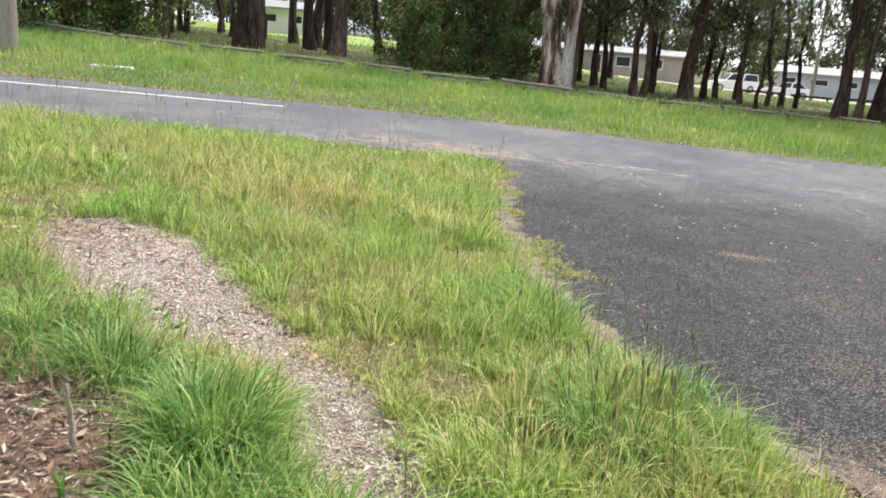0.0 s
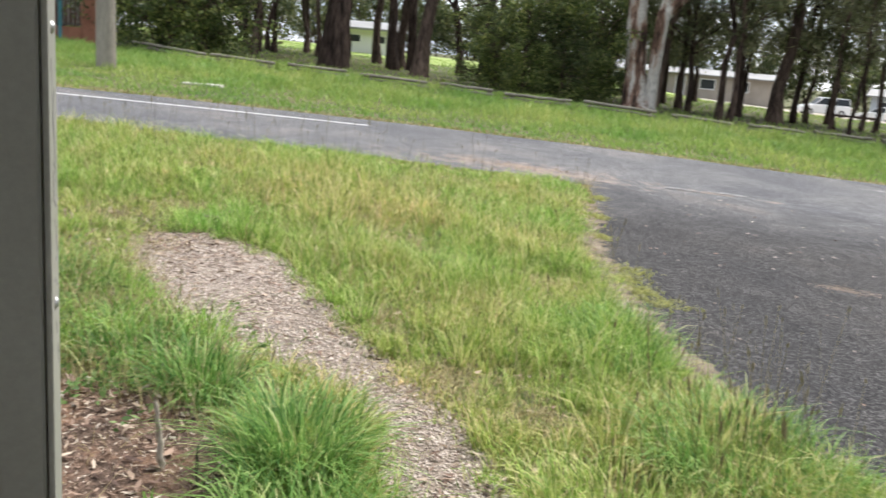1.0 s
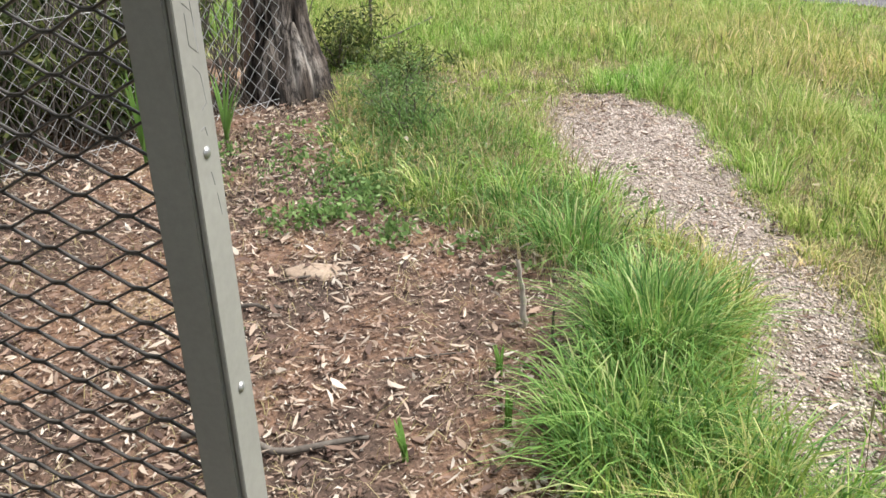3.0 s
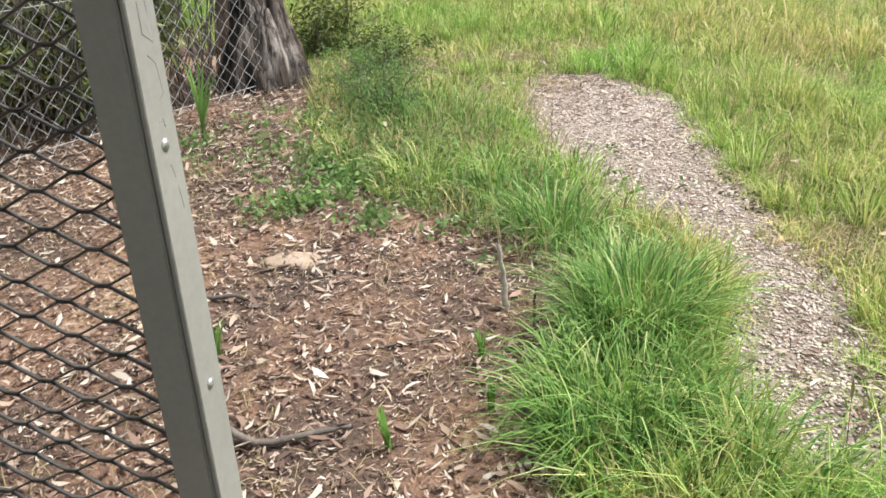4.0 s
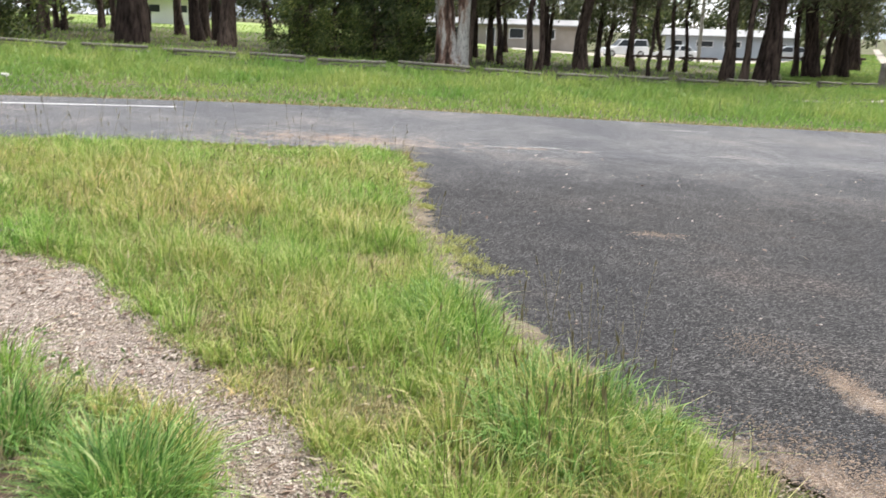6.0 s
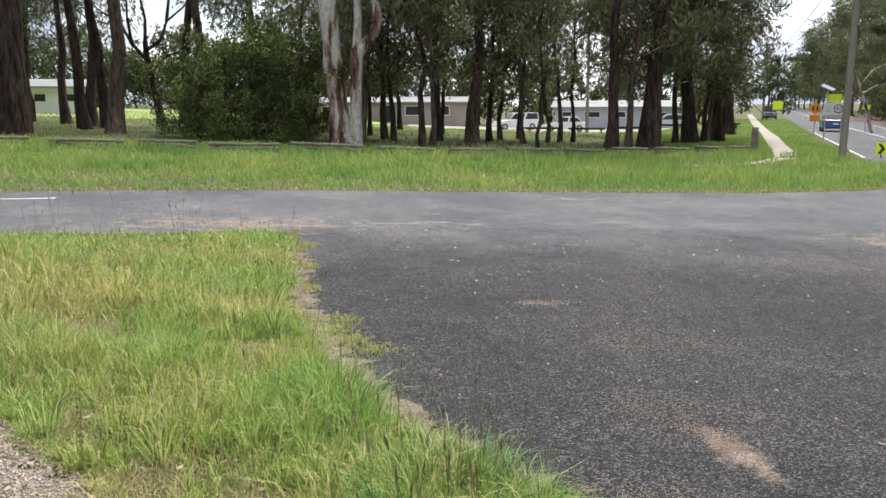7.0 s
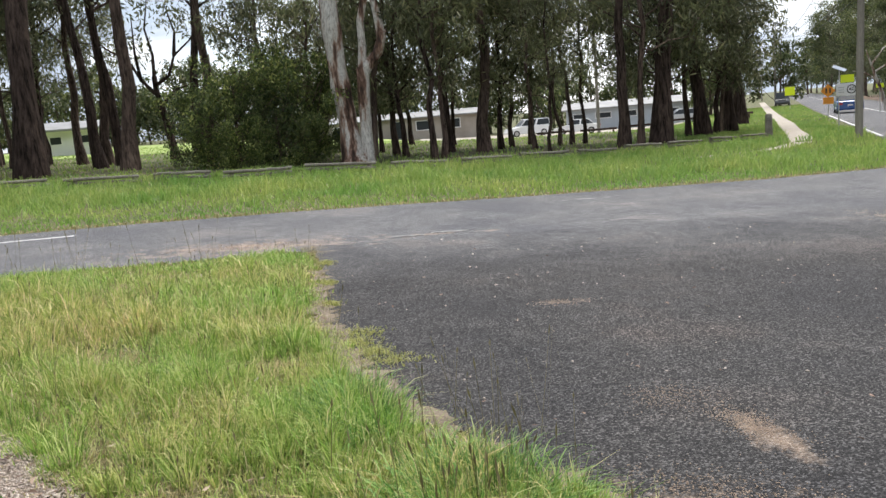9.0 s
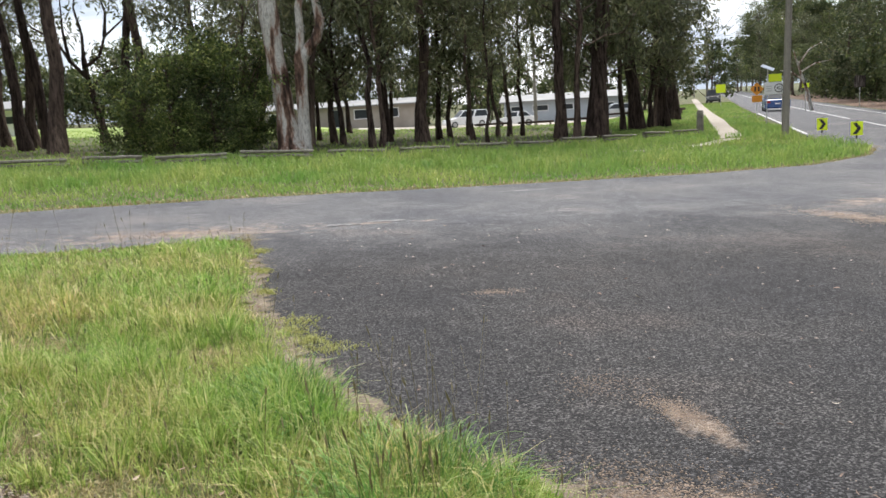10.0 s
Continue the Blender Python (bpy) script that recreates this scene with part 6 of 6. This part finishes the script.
for k in range(3):
    part("text_bar", box(0.26, 0.004, 0.04, (-0.24, -0.017, 1.6 + k * 0.11)), M_ZINC, brd)
txt = bpy.data.curves.new("number", "FONT")
txt.body, txt.size, txt.align_x, txt.align_y, txt.extrude = "40", 0.26, "CENTER", "CENTER", 0.002
txt.materials.append(M_BLACK)
num = new("number", txt)
num.parent = brd
num.matrix_local = pose(0.21, -0.02, 1.74, 90, 0, 0)
part("solar_panel", box(0.62, 0.5, 0.03, (-0.32, 0.05, 2.72), 0.006, Matrix.Rotation(radians(24), 4, "Y") @ Matrix.Rotation(radians(14), 4, "X")), M_PANEL, school)

warn = empty("warning_sign", 32.3, 50.9, rz=face_turn(32, 51), label="orange diamond crossing sign with plate below", category="sign")
child("post", pole_tube(-0.1, 2.3, 0.03, 0, 0.04).mesh("post", M_ZINC), warn)
dia = part("diamond", box(0.6, 0.025, 0.6, (0, 0, 0), 0.02, Matrix.Translation((0, 0, 1.75)) @ Matrix.Translation((-0.212, 0, -0.212)) @ Matrix.Rotation(radians(45), 4, "Y")), M_ORANGE, warn)
for q in (-0.1, 0.12):
    part("symbol", box(0.1, 0.006, 0.3, (q, -0.018, 1.6), 0.002), M_BLACK, dia)
part("plate", box(0.62, 0.025, 0.42, (0.02, 0, 0.92), 0.01), M_ORANGE, warn)
for x, y, w, h, z, mat, lab in ((50.5, 86.7, 1.0, 0.9, 1.5, M_LIME, "small lime and white sign beside the main road"), (40.5, 57.5, 0.5, 0.32, 1.7, M_LIME, "small lime sign at the edge of the woods"), (46.5, 59.3, 0.8, 0.9, 1.5, M_WOOD_GREY, "grey sign back at the edge of the woods")):
    ob = empty("road_sign", x, y, rz=face_turn(x, y), label=lab, category="sign")
    child("post", pole_tube(-0.1, z + h * 0.5, 0.035, 0, 0.05).mesh("post", M_ZINC), ob)
    part("board", box(w, 0.03, h, (0, 0, z), 0.006), mat, ob)
for x, y in ((20.88, 28.52), (19.35, 24.66)):
    ob = empty("chevron_marker", x, y, rz=face_turn(x, y), label="yellow chevron marker on a short post", category="sign", group="chevron markers")
    child("post", pole_tube(-0.1, 0.6, 0.025, 0, 0.04).mesh("post", M_BLACK), ob)
    plate = part("plate", box(0.36, 0.02, 0.44, (0, 0, 0.12), 0.004), M_LIME, ob)
    bm = bmesh.new()
    for sgn in (1, -1):
        vs = [bm.verts.new(q) for q in ((-0.12, -0.013, 0.34 + sgn * 0.18), (0.0, -0.013, 0.34 + sgn * 0.18), (0.13, -0.013, 0.34), (0.01, -0.013, 0.34))]
        bm.faces.new(vs if sgn < 0 else vs[::-1])
    part("chevron", bm, M_BLACK, plate)

# ---- vehicles ----
M_TYRE = surf("tyre_rubber", [(0.3, GREY(0.02)), (0.7, GREY(0.035))], [(0.3, GREY(0.8)), (0.7, GREY(1.2))], 0.8, 5, 60, 0.2, 0.002)
M_GLASS_DARK = surf("tinted_glass", [(0.3, (0.02, 0.025, 0.03)), (0.7, (0.03, 0.035, 0.04))], [(0.3, GREY(0.95)), (0.7, GREY(1.05))], 0.3, 2, 30, 0, spec=0.3)
M_RED = surf("tail_lens", [(0.3, (0.4, 0.02, 0.02)), (0.7, (0.5, 0.03, 0.03))], [(0.3, GREY(0.9)), (0.7, GREY(1.1))], 0.2, 5, 60, 0)


def car_paint(name, c):
    return surf(name, [(0.3, c), (0.7, tuple(v * 1.12 for v in c))], [(0.3, GREY(0.96)), (0.7, GREY(1.03))], 0.25, 1.5, 40, 0, spec=0.6)


def vehicle(name, x, y, rz, paint, label, length=4.5, width=1.78, belt=0.85, roof=1.42, boxy=False):
    """A parked or rolling car; its nose points along local +x."""
    ob = empty(name, x, y, z=float(gz(x, y)) + 0.025, rz=rz, label=label, category="car")
    L, w = length / 2, width / 2
    prof = [(-L, 0.35), (-L + 0.03, belt), (-L + 0.4, belt + 0.06), (L - 1.3, belt + 0.06), (L - 0.15, belt - 0.16), (L, 0.5), (L - 0.05, 0.25), (-L + 0.05, 0.25)]
    bm = bmesh.new()
    rows = []
    for s, t in ((-1, 0.93), (-0.96, 1.0), (0.96, 1.0), (1, 0.93)):
        rows.append([bm.verts.new((px * (0.985 if abs(s) == 1 else 1), s * w, 0.55 + (pz - 0.55) * t)) for px, pz in prof])
    for a, b in zip(rows, rows[1:]):
        for k in range(8):
            bm.faces.new([a[k], a[(k + 1) % 8], b[(k + 1) % 8], b[k]])
    bm.faces.new(rows[0][::-1])
    bm.faces.new(rows[-1])
    bmesh.ops.recalc_face_normals(bm, faces=bm.faces)
    body = part("body", bm, paint, ob, smooth=False)
    back, front = (-L + (0.08 if boxy else 0.55), L - 1.25)
    tb, tf = (back + (0.12 if boxy else 0.55), front - 0.7)
    bm = bmesh.new()
    lo = [bm.verts.new((px, s * w * 0.95, belt + 0.05)) for px, s in ((back, -1), (front, -1), (front, 1), (back, 1))]
    hi = [bm.verts.new((px, s * w * 0.78, roof)) for px, s in ((tb, -1), (tf, -1), (tf, 1), (tb, 1))]
    for k in range(4):
        bm.faces.new([lo[k], lo[(k + 1) % 4], hi[(k + 1) % 4], hi[k]])
    bm.faces.new(hi)
    bmesh.ops.bevel(bm, geom=list(bm.edges), offset=0.04, segments=2, affect="EDGES")
    part("cabin", bm, paint, ob)

    def pane(p, q, r, s, nm):
        b2 = bmesh.new()
        c = [Vector(p), Vector(q), Vector(r), Vector(s)]
        mid = sum(c, Vector()) / 4
        nrm = (c[1] - c[0]).cross(c[3] - c[0]).normalized()
        vs = [b2.verts.new(mid + (v - mid) * 0.86 + nrm * 0.012) for v in c]
        b2.faces.new(vs)
        part(nm, b2, M_GLASS_DARK, ob, "dark tinted glass")

    z0, z1 = belt + 0.07, roof - 0.02
    pane((back, w * .95, z0), (back, -w * .95, z0), (tb, -w * .78, z1), (tb, w * .78, z1), "rear_window")
    pane((front, -w * .95, z0), (front, w * .95, z0), (tf, w * .78, z1), (tf, -w * .78, z1), "windscreen")
    m0, m1 = (back + front) / 2, (tb + tf) / 2
    for s in (-1, 1):
        for a0, b0, a1, b1 in ((back, m0, tb, m1), (m0, front, m1, tf)):
            c = [(a0, s * w * .95, z0), (b0, s * w * .95, z0), (b1, s * w * .78, z1), (a1, s * w * .78, z1)]
            c = c if s < 0 else [c[1], c[0], c[3], c[2]]
            pane(*c, "side_window")
        part("tail_light", box(0.05, 0.3, 0.14, (-L + 0.0, s * w * 0.75, belt - 0.2), 0.01), M_RED, ob, "red tail light")
        part("headlight", box(0.06, 0.32, 0.13, (L - 0.1, s * w * 0.72, belt - 0.28), 0.01), M_ZINC, ob, "clear headlight")
        for px in (-L + 0.85, L - 0.85):
            bm = bmesh.new()
            bmesh.ops.create_cone(bm, cap_ends=True, segments=20, radius1=0.32, radius2=0.32, depth=0.2, matrix=Matrix.Translation((px, s * (w - 0.09), 0.32)) @ Matrix.Rotation(radians(90), 4, "X"))
            tyre = part("wheel", bm, M_TYRE, ob, "black tyre with grey rim")
            bm = bmesh.new()
            bmesh.ops.create_cone(bm, cap_ends=True, segments=16, radius1=0.2, radius2=0.2, depth=0.02, matrix=Matrix.Translation((px, s * (w + 0.02), 0.32)) @ Matrix.Rotation(radians(90), 4, "X"))
            part("rim", bm, M_ZINC, tyre)
    part("rear_plate", box(0.015, 0.36, 0.1, (-L - 0.005, 0, 0.55)), M_WHITE, ob, "plain pale number plate")
    return ob


AWAY = math.degrees(math.atan2(0.872, 0.49))
vehicle("sedan", *along(31, 1.7), AWAY, car_paint("blue_paint", (0.02, 0.07, 0.25)), "dark blue sedan driving on the main road")
vehicle("wagon", *along(84, -2.6), AWAY + 180, car_paint("dark_paint", (0.06, 0.06, 0.065)), "dark four-wheel-drive wagon on the main road", 4.7, 1.85, 1.0, 1.8, True)
P_WHITE = car_paint("white_paint", (0.7, 0.7, 0.7))
vehicle("parked_car", 25.2, 81.4, 160, P_WHITE, "white parked sedan in front of the pale building")
vehicle("parked_car", 21.3, 85.6, 185, P_WHITE, "white parked car in front of the pale building", 4.6, 1.8, 0.95, 1.7, True)
vehicle("parked_car", 34.6, 78.5, 165, car_paint("silver_paint", (0.45, 0.46, 0.48)), "silver parked car in front of the pale building")

# ---- buildings beyond the park ----
M_CREAM = surf("cream_wall", [(0.3, (0.27, 0.235, 0.2)), (0.7, (0.36, 0.32, 0.275))], [(0.3, GREY(0.9)), (0.7, GREY(1.06))], 0.85, 0.6, 20, 0.1, 0.01)
M_PALEBLUE = surf("pale_blue_wall", [(0.3, (0.38, 0.41, 0.46)), (0.7, (0.46, 0.5, 0.54))], [(0.3, GREY(0.9)), (0.7, GREY(1.06))], 0.8, 0.6, 20, 0.1, 0.01)
M_ROOF = surf("metal_roof", [(0.3, (0.2, 0.2, 0.2)), (0.7, (0.3, 0.3, 0.3))], [(0.3, GREY(0.85)), (0.7, GREY(1.1))], 0.6, 0.5, 20, 0.1, 0.01)
M_TILE = surf("roof_tile", [(0.3, (0.075, 0.06, 0.052)), (0.7, (0.13, 0.105, 0.092))], [(0.3, GREY(0.7)), (0.7, GREY(1.2))], 0.85, 1.2, 12, 0.4, 0.02)
M_BRICK_DARK = surf("dark_brick", [(0.3, (0.09, 0.055, 0.045)), (0.7, (0.15, 0.09, 0.07))], [(0.3, GREY(0.7)), (0.7, GREY(1.2))], 0.9, 1.2, 25, 0.2, 0.01)


def low_building(name, x, y, rz, w, d, h, wall, label, windows, rise=0.9):
    ob = empty(name, x, y, rz=rz, label=label, category="building")
    part("wall", box(w, d, h + 0.4, (0, 0, -0.4), 0.02), wall, ob)
    bm = bmesh.new()
    e = 0.5
    A = [bm.verts.new(q) for q in ((-w / 2 - e, -d / 2 - e, h), (w / 2 + e, -d / 2 - e, h), (w / 2 + e, d / 2 + e, h), (-w / 2 - e, d / 2 + e, h), (-w / 2 - e, 0, h + rise), (w / 2 + e, 0, h + rise))]
    for q in ((0, 1, 5, 4), (2, 3, 4, 5), (0, 4, 3), (1, 2, 5), (3, 2, 1, 0)):
        bm.faces.new([A[k] for k in q])
    roof = part("roof", bm, M_ROOF, ob)
    part("gutter", box(w + 1.0, 0.1, 0.14, (0, -d / 2 - 0.52, h - 0.12), 0.01), M_ROOF, roof)
    for q, zz, ww, hh in windows:
        win = part("window", box(ww, 0.08, hh, (q, -d / 2 - 0.02, zz), 0.01), M_WHITE, ob)
        part("pane", box(ww - 0.16, 0.03, hh - 0.16, (q, -d / 2 - 0.06, zz + 0.08)), M_GLASS_DARK, win)
    return ob


low_building("clubhouse", 9.5, 99.5, -3, 19, 8, 2.3, M_CREAM, "long low cream building with a grey roof", [(-6.5, 0.8, 1.6, 1.1), (-3.5, 0.8, 1.6, 1.1), (-0.2, 0.0, 1.0, 2.0), (2.6, 0.8, 1.6, 1.1), (6.0, 0.8, 1.6, 1.1)], 0.6)
low_building("pale_building", 35.5, 96, -20, 13, 8, 2.5, M_PALEBLUE, "low pale blue-grey building with a light roof", [(-5.2, 0.0, 1.1, 2.0), (-2.4, 1.3, 1.8, 0.7), (0.4, 1.3, 1.8, 0.7), (4.6, 0.3, 2.4, 1.6)], 0.7)
low_building("white_building", -15.8, 60, 14, 3.6, 3, 1.7, M_WHITE, "small white building beyond the trees", [(-0.9, 0.7, 0.8, 0.6), (0.8, 0.7, 0.8, 0.6)], 0.5)
sheet("car_park", [(10, 84), (20, 79), (30, 73), (35, 70)], [(12, 98), (24, 94), (34, 90), (41, 86)], 20, 6, 0.03, M_PATH, 0, "pale concrete car park before the buildings", "pavement")
power_pole(25.6, 76.0, 9, 0.17, (0, 0), "grey timber power pole beside the car park")
power_pole(-6.6, 62, 6.5, 0.1, (0, 0), "slim pale lamp pole beside the sports field")
# rail fence of the car park
for k in range(5):
    ob = empty("rail_fence", 20.0 + k * 3.3, 70.5 - 1.3 * k, rz=-21, label="low dark timber rail fence before the car park", category="fence", group="car park rail fence")
    child("rail", Pile().tube([(-1.5, 0, 0.5), (0, 0, 0.5), (1.5, 0, 0.5)], [0.09] * 3, 8).mesh("rail", M_BARK_DARK), ob)
    for q in (-1.2, 1.2):
        child("post", pole_tube(-0.1, 0.46, 0.08, q).mesh("post", M_BARK_DARK), ob)

# ---- the tiled house behind the brick fence ----
house = empty("house", -31.5, 38.5, rz=40, label="dark brick house with a brown tiled hip roof", category="house")
HW, HD, HE = 13.0, 9.0, 2.25
part("wall", box(HW - 1.2, HD - 1.2, HE + 0.5, (0, 0, -0.5), 0.02), M_BRICK_DARK, house)
rows = 15
for face in range(4):
    for k in range(rows):
        def corner(t, lift):
            w2, d2 = HW / 2 - t * HD / 2, HD / 2 * (1 - t)
            z = HE + t * 2.0 + lift
            return {0: ((-w2, -d2, z), (w2, -d2, z)), 1: ((w2, -d2, z), (w2, d2, z)), 2: ((w2, d2, z), (-w2, d2, z)), 3: ((-w2, d2, z), (-w2, -d2, z))}[face]
        bm = bmesh.new()
        a, b = corner(k / rows, 0.05)
        c, d2 = corner((k + 1) / rows, 0.0)
        e0, e1 = corner(k / rows, 0.0)
        va, vb, vc, vd, ve, vf = [bm.verts.new(q) for q in (a, b, d2, c, e0, e1)]
        bm.faces.new([va, vb, vc, vd])
        bm.faces.new([ve, vf, vb, va])
        part("tile_course", bm, M_TILE, house)
part("gutter", box(HW, 0.12, 0.16, (0, -HD / 2 - 0.05, HE - 0.1), 0.02), M_BRICK_DARK, house)
# ---- unseen wall and roof added behind and over the eye to shade the gate ----
wall = empty("shade_wall", 0.3, -1.9, label="unseen plain grey wall added to shade the gate", category="wall", kind="structure")
part("wall_body", box(4.4, 0.15, 2.5, (0, 0, 0), 0.01), M_CONCRETE, wall)
roof = empty("shade_roof", 0.3, -0.75, z=float(gz(0.3, -0.75)) + 2.45, label="unseen plain roof added to shade the gate", category="roof", kind="structure")
part("roof_sheet", box(4.6, 2.5, 0.06, (0, 0, 0), 0.01), M_CONCRETE, roof)
# made-up post, there only to carry the added roof
for k, px in enumerate((2.3,)):
    post = empty("shade_roof_post", px, 0.35, label="unseen grey steel post added under the shading roof", category="post")
    part("shaft", box(0.08, 0.08, 2.47 + float(gz(0.3, -0.75) - gz(px, 0.35)), (0, 0, 0), 0.006), M_STEEL, post)

# a pale dead tree leaning at the edge of the woods
dead = empty("dead_tree", 39.4, 56.0, label="pale leaning dead tree at the edge of the woods", category="tree")
child("trunk", Pile().tube([(0.6, 0, -0.1), (0.2, 0, 1.4), (-0.4, 0, 2.8), (-1.0, 0, 4.4)], [0.14, 0.12, 0.09, 0.04], 8).mesh("trunk", M_BARK_PALE), dead)
for pts in ([(-0.4, 0, 2.8), (0.8, 0, 3.4), (2.4, 0.2, 3.6)], [(-0.1, 0, 2.2), (-1.2, 0, 2.9), (-2.0, 0, 3.0)], [(-0.6, 0, 3.3), (0.3, 0, 4.4), (1.4, 0, 4.9)]):
    child("limb", Pile().tube(np.array(pts), [0.07, 0.05, 0.02], 6).mesh("limb", M_BARK_PALE), dead)

pale = empty("pale_slab", -7.4, 15.9, rz=15, label="flat pale concrete slab in the verge grass", category="slab")
part("slab_top", box(0.8, 0.45, 0.16, (0, 0, -0.13), 0.02), M_CONCRETE, pale)
# overhead lines between the roadside poles
M_CABLE = surf("cable", [(0.3, GREY(0.03)), (0.7, GREY(0.05))], [(0.3, GREY(0.9)), (0.7, GREY(1.1))], 0.6, 5, 50, 0)
for k, off in enumerate((-0.9, -0.4, 0.4, 0.9)):
    a = np.array([18.5 + off * 0.9, 26.9 - off * 0.42, 5.45])
    e = np.array([*(np.array(along(88, -3.4)) + NV * off), 9.5])
    s = np.linspace(0, 1, 24)[:, None]
    pts = a + (e - a) * s - np.array([0, 0, 1.6]) * (s * (1 - s) * 4)
    tagged(new("overhead_cable", Pile().tube(pts, np.full(24, 0.012), 5).mesh("overhead_cable", M_CABLE)), "thin black overhead cable between power poles", "cable", group="overhead cables")
